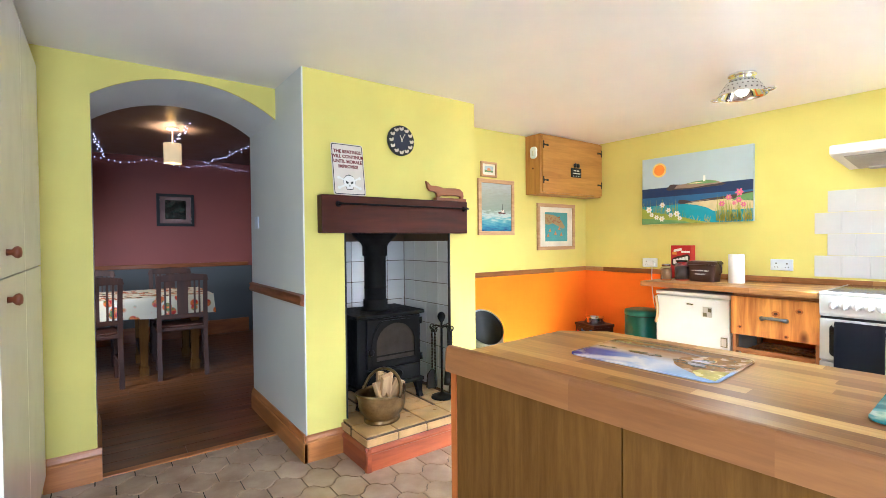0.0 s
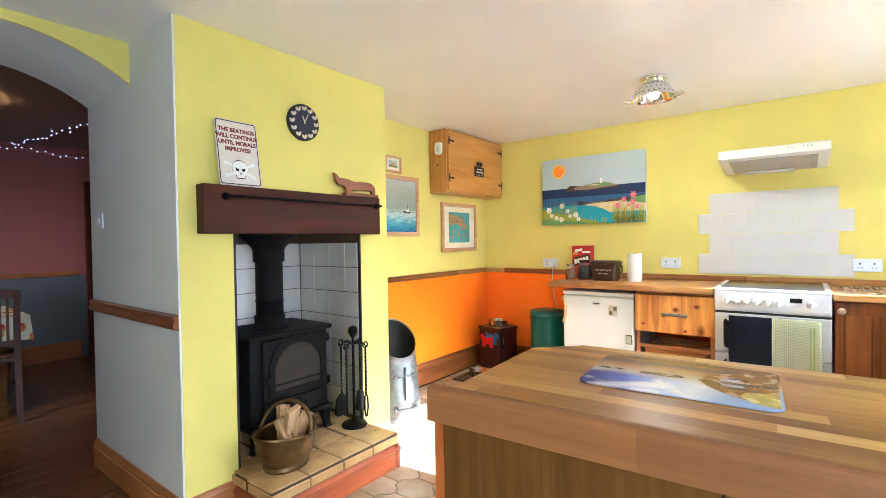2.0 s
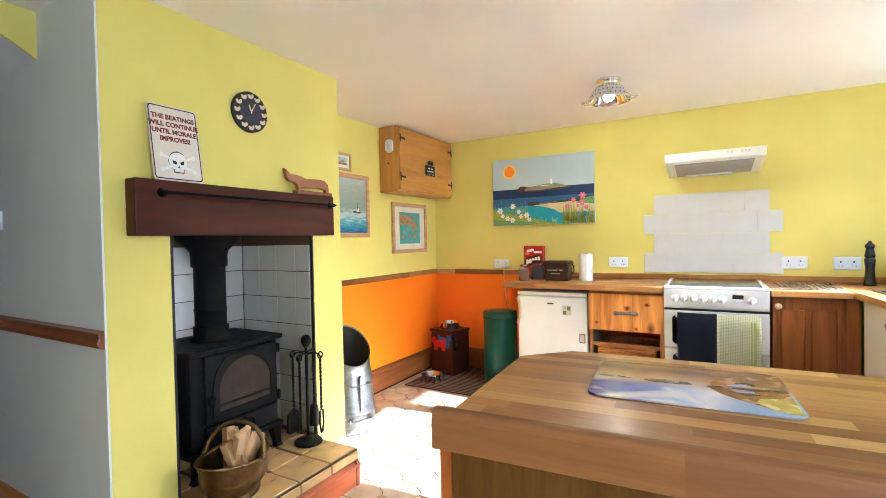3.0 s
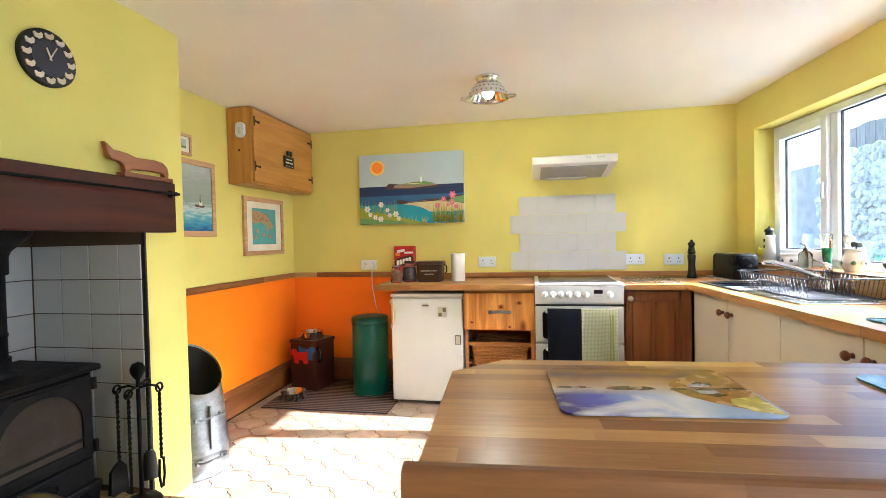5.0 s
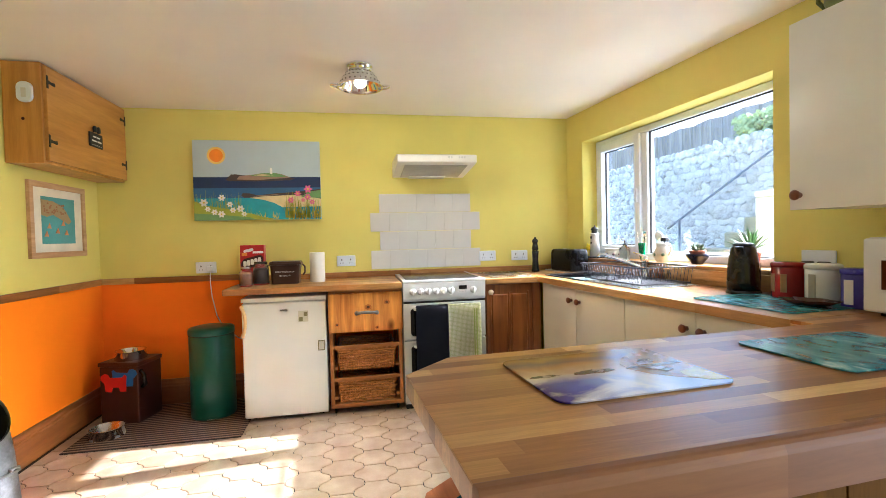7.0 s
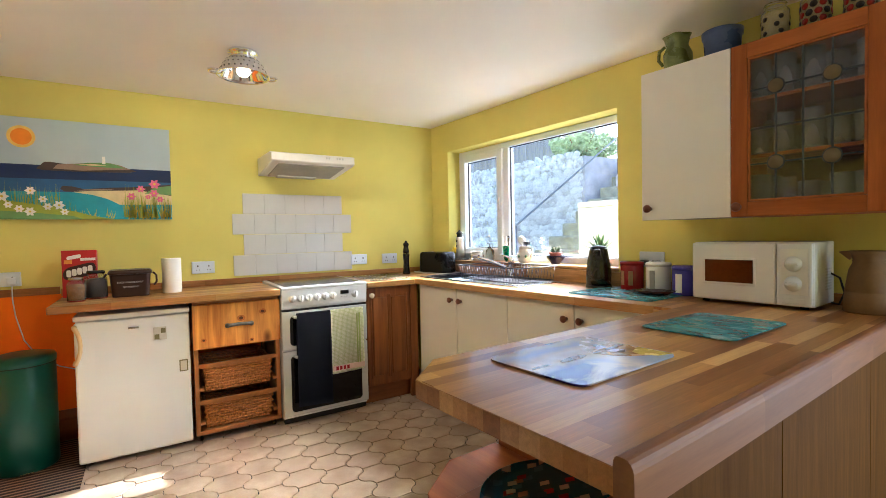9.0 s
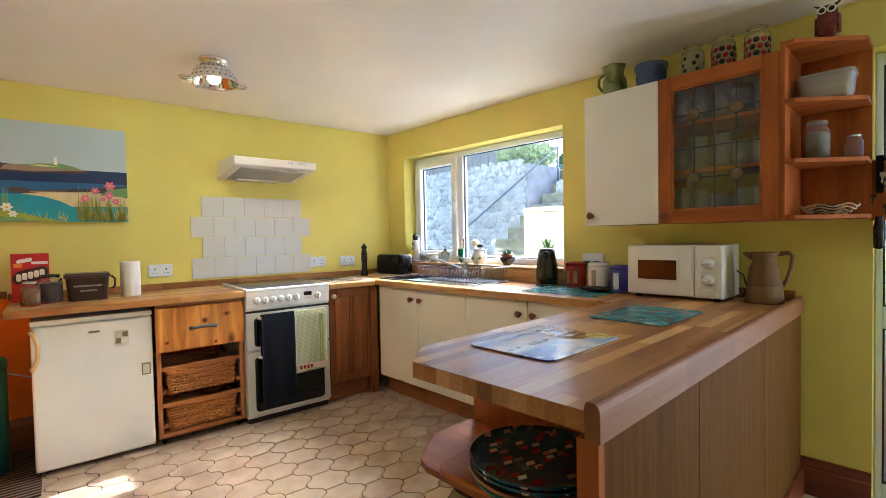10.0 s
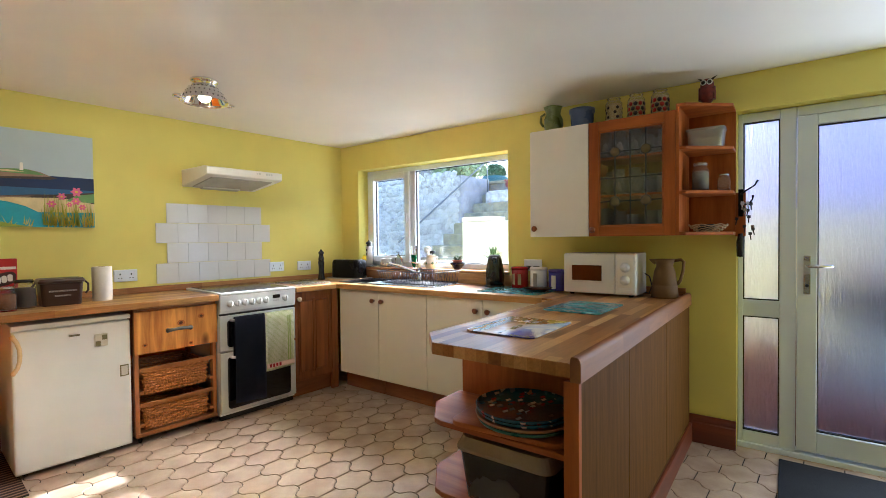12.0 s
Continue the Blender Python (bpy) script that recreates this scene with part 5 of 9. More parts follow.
a = [[bm.verts.new((x, y, z)) for x, z in ring] for ring, y in ((outer, -0.022), (outer, -0.032), (inner, -0.034), (inner, -0.024))]
for r1, r2 in zip(a, a[1:]):
    for i in range(len(r1)):
        j = (i + 1) % len(r1)
        bm.faces.new((r1[i], r1[j], r2[j], r2[i]))
bmesh.ops.recalc_face_normals(bm, faces=bm.faces[:])
part("door_arch", bm, IRON, sd)
part("door_glass", prism(inner, -0.027, -0.0225, "y"), STOVEGLASS, sd, "smoky arched stove glass")
part("glass_bar", box(ax - ar_, ax + ar_, -0.031, -0.027, 0.293, 0.303), IRON, sd)
part("ash_door", box(0.07, W - 0.03, -0.02, 0.001, 0.13, 0.215, 0.006), IRON, st)
bm = bmesh.new()
tube([(0.275 + 0.05 * math.cos(t_), -0.024, 0.172 + 0.028 * math.sin(t_)) for t_ in [2 * math.pi * i / 24 for i in range(24)]], 0.005, 6, bm, True)
part("air_spinner", bm, IRON, st)
for z in (0.255, 0.48):
    part("hinge", lathe([(0, -0.02), (0.012, -0.02), (0.012, 0.02), (0, 0.02)], 12, T(W - 0.022, -0.018, z)), IRON, sd)
part("door_knob", lathe(KNOB, 16, pose(0.085, -0.022, 0.33, 90)), IRON, sd)
for x, y in ((0.04, 0.0), (W - 0.04, 0.0), (0.04, D - 0.05), (W - 0.04, D - 0.05)):
    sx = 1 if x > 0.2 else -1
    part("leg", loft([[(x + o + dx, y + dy, z) for dx, dy in ((-w_, -w_), (w_, -w_), (w_, w_), (-w_, w_))] for z, o, w_ in ((0.102, 0, 0.026), (0.05, 0.008 * sx, 0.018), (0.015, 0.016 * sx, 0.016), (0.0, 0.018 * sx, 0.02))], smooth=False), IRON, st)
part("flue_collar", lathe([(0, 0.545), (0.105, 0.545), (0.10, 0.56), (0.082, 0.565), (0.082, 0.61), (0, 0.61)], 32, T(0.245, 0.19, 0)), IRON, st)
FLUE = [(0.074, 0.83), (0.074, 0.93), (0.077, 0.932), (0.077, 0.942), (0.074, 0.944), (0.074, 1.15), (0.085, 1.155), (0.085, 1.215), (0.092, 1.235), (0.118, 1.262), (0.150, 1.292), (0.165, 1.33), (0.165, 1.355), (0, 1.355)]
part("flue_pipe", lathe([(r_, (z - HZ) / 1.09) for r_, z in FLUE], 32, T(0.245, 0.19, 0)), IRON, st)

# coal bucket with kindling
bk = thing("coal_bucket", "tarnished brass coal helmet with hoop handle", "bucket", pose(1.64, 2.885, HZ, 0, 0, 20) @ Matrix.Diagonal((1.0, 1.0, 0.87, 1)))
n = 36
secs = []
for z, r_, lip in ((0.0, 0.115, 0), (0.012, 0.118, 0), (0.02, 0.108, 0), (0.035, 0.112, 0), (0.07, 0.140, 0), (0.11, 0.152, 0), (0.15, 0.150, 0.3), (0.185, 0.152, 0.7), (0.205, 0.160, 1.0)):
    ring = []
    for i in range(n):
        a_ = 2 * math.pi * i / n
        out = lip * 0.035 * max(0, math.cos(a_ - math.pi)) ** 2
        ring.append(((r_ + out) * math.cos(a_), (r_ * 0.86) * math.sin(a_), z + lip * (0.015 * math.cos(2 * a_))))
    secs.append(ring)
inner_ = [[(x * 0.965, y * 0.965, z + 0.001) for x, y, z in s_] for s_ in secs[::-1][:-3]]
part("bowl", loft(secs + inner_), BRASS, bk)
part("handle", tube([(0.05 * math.sin(t_), 0.14 * math.cos(t_), 0.19 + 0.145 * math.sin(t_)) for t_ in [math.pi * i / 16 for i in range(17)]], 0.0105, 8), BRASS, bk)
for sy in (-1, 1):
    part("ear", lathe([(0, -0.008), (0.016, -0.006), (0.016, 0.006), (0, 0.008)], 12, pose(0, sy * 0.142, 0.19, 90)), BRASS, bk)
SPLIT = wood("split_kindling", lin((0.62, 0.46, 0.30)), lin((0.82, 0.68, 0.50)), "z", 0.8, 1.5)
for i, (x, y, rx, ry, rz, l) in enumerate(((0.02, 0.02, 18, -12, 20, 0.22), (0.04, -0.02, -14, 10, 50, 0.20), (-0.02, 0.0, 8, 20, 80, 0.21), (0.06, 0.03, 10, 25, 10, 0.16), (0.0, -0.05, -22, 2, 30, 0.17))):
    lg = solid("kindling", prism([(-0.045, -0.012), (0.04, -0.018), (0.048, 0.008), (-0.03, 0.02)], 0, l, "z", 0.003), SPLIT, "split log of pale kindling in the bucket", "firewood", pose(1.64 + x, 2.885 + y, HZ + 0.07, rx, ry, rz), "kindling")

# companion set
cs = thing("companion_set", "black twisted-iron fireside tools on a round stand", "fire tools", pose(2.15, 2.972, HZ))
part("base", lathe([(0, 0), (0.072, 0), (0.075, 0.006), (0.07, 0.014), (0.05, 0.018), (0.02, 0.03), (0.012, 0.04), (0, 0.04)], 28), IRON, cs)
part("stem", tube([(0, 0, 0.03), (0, 0, 0.52)], 0.008, 8), IRON, cs)
part("ball", lathe([(0, 0.51), (0.012, 0.515), (0.018, 0.525), (0.026, 0.54), (0.028, 0.556), (0.02, 0.575), (0, 0.584)], 20), IRON, cs)
for ang in (20, 110, 200, 290):
    ca, sa = math.cos(radians(ang)), math.sin(radians(ang))
    r_ = 0.072
    part("hook", tube([(0, 0, 0.475), (0.5 * r_ * ca, 0.5 * r_ * sa, 0.488), (r_ * ca, r_ * sa, 0.48), (r_ * ca * 1.15, r_ * sa * 1.15, 0.462), (r_ * ca * 1.3, r_ * sa * 1.3, 0.478)], 0.005, 7), IRON, cs)
    bm = bmesh.new()
    for ph in (0, math.pi):
        tube([(r_ * ca * 1.1 + 0.0035 * math.cos(q * 1.1 + ph), r_ * sa * 1.1 + 0.0035 * math.sin(q * 1.1 + ph), 0.46 - q * 0.0072) for q in range(40)], 0.0038, 6, bm)
    tl = part("tool_shaft", bm, IRON, cs)
    part("ring", tube([(r_ * ca * 1.1 + 0.017 * math.cos(q), r_ * sa * 1.1, 0.475 + 0.017 * math.sin(q)) for q in [2 * math.pi * i / 16 for i in range(16)]], 0.004, 6, closed=True), IRON, tl)
    x, y = r_ * ca * 1.1, r_ * sa * 1.1
    if ang == 20:
        part("brush", lathe([(0, 0.185), (0.012, 0.185), (0.022, 0.17), (0.024, 0.15), (0.03, 0.09), (0.034, 0.07), (0, 0.07)], 18, T(x, y, 0)), BLACK, tl)
    elif ang == 110:
        part("shovel", loft([[(x - w_, y, z), (x - w_, y + d_, z), (x + w_, y + d_, z), (x + w_, y, z)] for z, w_, d_ in ((0.18, 0.01, 0.006), (0.15, 0.035, 0.014), (0.06, 0.042, 0.016), (0.05, 0.03, 0.006))], smooth=False), IRON, tl)
    elif ang == 200:
        part("poker_tip", tube([(x, y, 0.18), (x, y, 0.08), (x - 0.02, y, 0.10)], [0.006, 0.005, 0.003], 7), IRON, tl)
    else:
        part("tongs", tube([(x - 0.01, y, 0.18), (x - 0.014, y, 0.11), (x - 0.004, y, 0.06)], 0.005, 7, tube([(x + 0.01, y, 0.18), (x + 0.014, y, 0.11), (x + 0.004, y, 0.06)], 0.005, 7)), IRON, tl)

# coal hod
sc = thing("coal_hod", "galvanised steel coal hod with slanted mouth", "coal hod", pose(2.775, 3.215, 0, 0, 0, -22) @ Matrix.Diagonal((1.24, 1.12, 0.95, 1)))
n = 40
def hod_ring(z0, r_, slant=0.0, lift=0.0, inset=0.0):
    out = []
    for i in range(n):
        a_ = 2 * math.pi * i / n
        out.append(((r_ - inset) * math.cos(a_), (r_ - inset) * 0.95 * math.sin(a_) + lift, z0 + slant * math.sin(a_)))
    return out
outer_ = [hod_ring(0.0, 0.135), hod_ring(0.012, 0.138), hod_ring(0.02, 0.133), hod_ring(0.12, 0.13), hod_ring(0.126, 0.134), hod_ring(0.134, 0.134), hod_ring(0.14, 0.13), hod_ring(0.152, 0.133), hod_ring(0.158, 0.129), hod_ring(0.40, 0.118, 0.03, 0.004), hod_ring(0.53, 0.112, 0.115, 0.01), hod_ring(0.585, 0.112, 0.125, 0.012), hod_ring(0.592, 0.116, 0.128, 0.012)]
inner_ = [hod_ring(0.586, 0.112, 0.122, 0.012, 0.004), hod_ring(0.52, 0.112, 0.113, 0.01, 0.004), hod_ring(0.12, 0.13, 0, 0, 0.004), hod_ring(0.03, 0.13, 0, 0, 0.004)]
part("body", loft(outer_, caps=(True, False)), ZINC, sc)
HOD_BLACK = plain("black_hod_inside", (0.012, 0.011, 0.011), 0.8, var=0.3)
part("lining", loft(inner_, caps=(False, True)), HOD_BLACK, sc, "near-black inside")
for z in (0.34, 0.10):
    zz = z
    ry = 0.128
    part("handle", tube([(-0.055, -ry * 0.90, zz), (-0.055, -ry - 0.012, zz + 0.004), (-0.04, -ry - 0.022, zz + 0.006), (0.04, -ry - 0.022, zz + 0.006), (0.055, -ry - 0.012, zz + 0.004), (0.055, -ry * 0.90, zz)], 0.006, 8), ZINC, sc)
    for x in (-0.055, 0.055):
        part("lug", box(x - 0.016, x + 0.016, -ry * 0.95 - 0.004, -ry * 0.86, zz - 0.012, zz + 0.012, 0.004), ZINC, sc)
part("seam", box(-0.006, 0.006, -0.132, -0.112, 0.16, 0.40, 0.002), ZINC, sc)
bx = thing("wooden_box", "low wooden box with printed paper behind coal hod", "box", pose(2.93, 3.36, 0))
part("body", box(0, 0.2, 0, 0.16, 0.0, 0.27, 0.004), MOUNT, bx)
part("lid", box(-0.008, 0.208, -0.008, 0.165, 0.272, 0.292, 0.004), PINE, bx)

# ---- on the mantel and breast ----
sg = thing("metal_sign", "white metal sign with red lettering and black skull", "sign", pose(1.487, 2.962, 1.5235, -8.5, 0, 0) @ Matrix.Diagonal((1.0, 1.0, 1.04, 1)))
SIGNW = colour("sign_white", (0.86, 0.82, 0.78), 0.35, var=0.06, scale=12)
SIGNR = colour("sign_red", (0.42, 0.05, 0.06), 0.5)
part("plate", prism([(x, z + 0.15) for x, z in rounded(0.205, 0.30, 0.014)], -0.003, 0.0, "y"), SIGNW, sg)
ring_o, ring_i = rounded(0.196, 0.291, 0.012), rounded(0.1875, 0.2825, 0.010)
bm = bmesh.new()
vo = [bm.verts.new((x, -0.0036, z + 0.15)) for x, z in ring_o]
vi = [bm.verts.new((x, -0.0036, z + 0.15)) for x, z in ring_i]
for i in range(len(vo)):
    j = (i + 1) % len(vo)
    bm.faces.new((vo[i], vi[i], vi[j], vo[j]))
bmesh.ops.solidify(bm, geom=bm.faces[:], thickness=0.0004)
part("border", bm, BLACK, sg)
for i, line in enumerate(("THE BEATINGS", "WILL CONTINUE", "UNTIL MORALE", "IMPROVES!")):
    part("lettering", text_mesh(line, 0.0262, 0.0004, 0.0011), SIGNR, sg, m=pose(0, -0.0034, 0.252 - i * 0.029, 90))
SK = colour("skull_white", (0.92, 0.91, 0.9), 0.5)
lay(sg, "skull", [([(-0.040, 0.078), (-0.036, 0.095), (-0.022, 0.112), (0.0, 0.120), (0.022, 0.112), (0.036, 0.095), (0.040, 0.078), (0.034, 0.058), (0.023, 0.05), (0.021, 0.032), (-0.021, 0.032), (-0.023, 0.05), (-0.034, 0.058)], BLACK)], -0.003)
for sx in (-1, 1):
    part("bone", prism([(sx * 0.068, 0.098), (sx * 0.06, 0.104), (-sx * 0.068, 0.046), (-sx * 0.06, 0.038)], -0.0043, -0.0036, "y"), SK, sg)
    for x, z in ((0.066, 0.1), (-0.066, 0.042)):
        part("bone_end", prism(disc(sx * x, z, 0.009, 12), -0.0047, -0.0036, "y"), SK, sg)
part("skull_face", prism([(x, z + 0.078) for x, z in disc(0, 0, 0.036, 20, 1.05)], -0.0052, -0.0036, "y"), SK, sg)
part("jaw", prism([(-0.02, 0.055), (0.02, 0.055), (0.018, 0.036), (-0.018, 0.036)], -0.0052, -0.0037, "y"), SK, sg)
for sx in (-1, 1):
    part("eye", prism([(sx * 0.006, 0.075), (sx * 0.024, 0.082), (sx * 0.022, 0.068), (sx * 0.01, 0.064)], -0.006, -0.0048, "y"), BLACK, sg)
part("nose", prism([(-0.005, 0.052), (0.005, 0.052), (0, 0.062)], -0.006, -0.0048, "y"), BLACK, sg)

ck = thing("wall_clock", "round dark clock with pale birds round the dial", "clock", pose(1.866, BREAST, 1.897))
part("rim", lathe([(0.0, 0.0), (0.096, 0.0), (0.096, 0.018), (0.09, 0.02), (0, 0.02)], 48, pose(0, -0.001, 0, 90)), BLACK, ck)
part("dial", prism(disc(0, 0, 0.062, 36), -0.0235, -0.0205, "y"), colour("clock_dial_blue", (0.13, 0.14, 0.22), 0.5), ck, "dark blue dial")
BIRD = colour("clock_bird_cream", (0.80, 0.74, 0.66), 0.6)
for i in range(12):
    a_ = radians(30 * i)
    x, z = 0.075 * math.sin(a_), 0.075 * math.cos(a_)
    part("bird", prism([(x + u_, z + v_) for u_, v_ in ((-0.017, 0.004), (-0.012, -0.010), (0.004, -0.012), (0.013, -0.005), (0.015, 0.007), (0.009, 0.013), (0.004, 0.006), (-0.006, 0.004), (-0.012, 0.008))], -0.0245, -0.0205, "y"), BIRD, ck)
for ang, l, w_ in ((-22, 0.034, 0.003), (28, 0.05, 0.0022)):
    part("hand_needle", box(-w_, w_, -0.026, -0.0245, -0.008, l, 0.0005), BIRD, ck, m=pose(0, 0, 0, 0, ang, 0))

dg = thing("wooden_dog", "cut-out wooden long dog figure on the mantel", "ornament", pose(2.198, 2.977, 1.5225))
DOGW = wood("dog_brown_wood", lin((0.46, 0.24, 0.10)), lin((0.62, 0.36, 0.17)), "x", 0.4)
body = [(-0.165, 0.125), (-0.15, 0.118), (-0.125, 0.098), (-0.09, 0.098), (-0.06, 0.095), (-0.02, 0.085), (0.03, 0.088), (0.08, 0.09), (0.12, 0.085), (0.145, 0.065), (0.15, 0.04), (0.148, 0.02), (0.125, 0.02), (0.12, 0.036), (0.06, 0.04), (0.0, 0.036), (-0.04, 0.035), (-0.06, 0.02), (-0.075, 0.02), (-0.08, 0.045), (-0.10, 0.058), (-0.135, 0.062), (-0.152, 0.08)]
part("figure", prism(body, -0.011, 0.011, "y", 0.003), DOGW, dg)
part("base", box(-0.09, 0.165, -0.02, 0.02, 0, 0.02, 0.003), DOGW, dg)

# ---- alcove corner ----
k = Nodes("striped_doormat")
w1 = k.n("TexWave", Scale=9.0, Distortion=0.4, Detail=2.0)
w1.bands_direction = "X"
k.link(k.coord(), w1.inputs["Vector"])
nz = k.n("TexNoise", Scale=300.0)
k.set(Base_Color=k.mix(0.3, k.ramp(w1.outputs["Fac"], [(0.25, lin((0.12, 0.07, 0.05))), (0.6, lin((0.27, 0.18, 0.13))), (0.88, lin((0.52, 0.42, 0.33)))]), nz.outputs["Fac"], "OVERLAY"), Roughness=0.95)
k.bump(nz.outputs["Fac"], 0.6, 0.004)
solid("doormat", box(3.70, 4.46, 2.42, 3.42, 0.0, 0.008, 0.003), k.m, "dark brown striped mat under bin and box", "mat")
b = thing("pedal_bin", "tall green enamelled pedal bin", "bin", pose(4.165, 2.70, 0.008, 0, 0, -80))
part("body", lathe([(0, 0.0), (0.143, 0.0), (0.147, 0.01), (0.147, 0.565), (0.143, 0.57), (0, 0.57)], 48), GREEN, b)
part("lid", lathe([(0.146, 0.574), (0.150, 0.58), (0.150, 0.605), (0.144, 0.618), (0.10, 0.628), (0, 0.632)], 48), GREEN, b)
part("band", lathe([(0.1455, 0.569), (0.1485, 0.57), (0.1485, 0.5745), (0.1455, 0.5745)], 48), BLACK, b)
part("pedal", prism([(-0.035, -0.145), (0.035, -0.145), (0.028, -0.19), (-0.028, -0.19)], 0.018, 0.024, "z", 0.002), CHROME, b, "chrome pedal")
part("hinge", box(-0.05, 0.05, 0.140, 0.165, 0.555, 0.60, 0.006), BLACKPLASTIC, b)
x_ = thing("feed_box", "dark brown painted storage box with dog shapes", "box", pose(4.155, 3.414, 0.008, 0, 0, -103.4) @ Matrix.Diagonal((1.12, 1.25, 1.0, 1)))
BOXB = plain("dark_brown_box_paint", lin((0.22, 0.09, 0.06)), 0.4, var=0.1)
part("body", box(0, 0.24, 0.0, 0.195, 0, 0.385, 0.006), BOXB, x_)
part("lid", box(-0.006, 0.246, -0.006, 0.201, 0.386, 0.415, 0.006), BOXB, x_)
part("handle", tube([(0.24, 0.02, 0.36), (0.262, 0.02, 0.33), (0.262, 0.03, 0.26), (0.242, 0.03, 0.24)], 0.012, 8), BLACKPLASTIC, x_)
DOG2 = [(-0.085, 0.02), (-0.08, 0.045), (-0.06, 0.06), (-0.035, 0.055), (-0.025, 0.032), (0.05, 0.036), (0.068, 0.055), (0.08, 0.045), (0.076, 0.01), (0.074, -0.06), (0.036, -0.06), (0.03, -0.032), (-0.01, -0.032), (-0.015, -0.065), (-0.055, -0.062), (-0.06, -0.008)]
part("dog_shape", prism([(0.155 - u_ * 0.95, 0.315 + v_ * 0.95) for u_, v_ in DOG2], -0.0018, -0.0003, "y"), colour("blue_paint", (0.10, 0.42, 0.72), 0.4), x_, "blue dog shape")
part("dog_shape", prism([(0.092 + u_, 0.28 + v_) for u_, v_ in DOG2], -0.0036, -0.0019, "y"), colour("red_paint", (0.80, 0.10, 0.10), 0.4), x_, "red dog shape")
BOWL = [(0, 0.0), (0.085, 0.0), (0.088, 0.004), (0.07, 0.05), (0.074, 0.054), (0.078, 0.052), (0.068, 0.047), (0.055, 0.012), (0, 0.010)]
solid("dog_bowl", lathe([(0, 0.0), (0.098, 0.0), (0.1, 0.004), (0.088, 0.055), (0.094, 0.06), (0.096, 0.057), (0.084, 0.05), (0.07, 0.012), (0, 0.01)], 36), STEEL, "stainless steel dog bowl on the mat", "bowl", pose(3.92, 3.27, 0.008), "dog bowls")
solid("dog_bowl", lathe([(0, 0.0), (0.098, 0.0), (0.1, 0.004), (0.088, 0.055), (0.094, 0.06), (0.096, 0.057), (0.084, 0.05), (0.07, 0.012), (0, 0.01)], 36), CHROME, "stainless steel dog bowl upturned on the box", "bowl", pose(4.245, 3.255, 0.424), "dog bowls")


# ---- on the east worktop ----
JARGLASS = Nodes("thin_jar_glass").set(Base_Color=(0.94, 0.95, 0.95), Roughness=0.04, Transmission_Weight=0.96, IOR=1.1).m
GLASSWARE = Nodes("pale_glassware").set(Base_Color=(0.93, 0.95, 0.95), Roughness=0.03, Transmission_Weight=0.78, IOR=1.5).m
bxm = thing("biscuit_box", "red cardboard dog biscuit box with bold lettering", "box", east(4.33, 2.53, TOP) @ pose(0, 0, 0, 0, 0, 0))
RED = colour("carton_red", (0.72, 0.10, 0.10), 0.45, var=0.05)
part("carton", box(0, 0.17, 0, 0.08, 0, 0.285, 0.002), RED, bxm)
part("print_panel", prism([(0.085 + u_, 0.158 + v_ + u_ * 0.25) for u_, v_ in rounded(0.16, 0.078, 0.036)], -0.0014, 0.0, "y"), colour("carton_brown", (0.22, 0.10, 0.07), 0.5), bxm)
for i in range(5):
    x = 0.033 + 0.026 * i
    part("print_bar", prism([(x + u_, 0.145 + 0.0065 * i + v_) for u_, v_ in rounded(0.023, 0.042, 0.009)], -0.0024, -0.0012, "y"), colour("carton_white", (0.92, 0.90, 0.85), 0.5), bxm, "white printed mark")
part("print_panel", prism([(0.06 + u_, 0.245 + v_ + u_ * 0.2) for u_, v_ in rounded(0.07, 0.022, 0.01)], -0.001, 0.0, "y"), PAPER, bxm)
part("print_panel", box(0.09, 0.165, -0.001, 0, 0.222, 0.238), PAPER, bxm)
part("print_panel", box(0.012, 0.05, -0.001, 0, 0.205, 0.228), colour("carton_orange", (0.88, 0.55, 0.2), 0.5), bxm)
part("print_panel", box(0.05, 0.16, -0.001, 0, 0.03, 0.055), colour("carton_tan", (0.75, 0.5, 0.3), 0.5), bxm)


def jar(name, label, m, r, h, fill, lid, group=""):
    t = thing(name, label, "jar", m, group)
    part("jar", lathe([(0, 0), (r * 0.95, 0), (r, 0.006), (r, h * 0.72), (r * 0.72, h * 0.84), (r * 0.72, h * 0.90), (r * 0.70, h * 0.90), (r * 0.70, h * 0.83), (r * 0.96, h * 0.71), (r * 0.96, 0.01), (0, 0.008)], 28), JARGLASS, t)
    if fill:
        part("contents", lathe([(0, 0.010), (r * 0.93, 0.011), (r * 0.93, h * 0.66), (r * 0.6, h * 0.72), (0, h * 0.70)], 24), fill, t)
    if lid:
        part("lid", lathe([(0, h * 0.905), (r * 0.80, h * 0.905), (r * 0.82, h * 0.93), (r * 0.78, h), (0, h)], 28), lid, t)
    return t


NUTS = plain("dry_biscuit_pieces", lin((0.62, 0.42, 0.24)), 0.7, var=0.5, scale=60, bump=0.6)
COFFEE = plain("dark_brown_contents", lin((0.22, 0.12, 0.08)), 0.5, var=0.4, scale=50, bump=0.5)
jar("storage_jar", "glass jar of brown dog treats with clear lid", pose(4.08, 2.44, TOP), 0.043, 0.135, NUTS, STEEL, "jars on the worktop")
jar("storage_jar", "large glass jar with dark contents and black lid", pose(4.17, 2.355, TOP), 0.055, 0.165, COFFEE, BLACKPLASTIC, "jars on the worktop")
cd = thing("food_caddy", "dark brown plastic food waste caddy with handle", "caddy", east(4.12, 2.30, TOP))
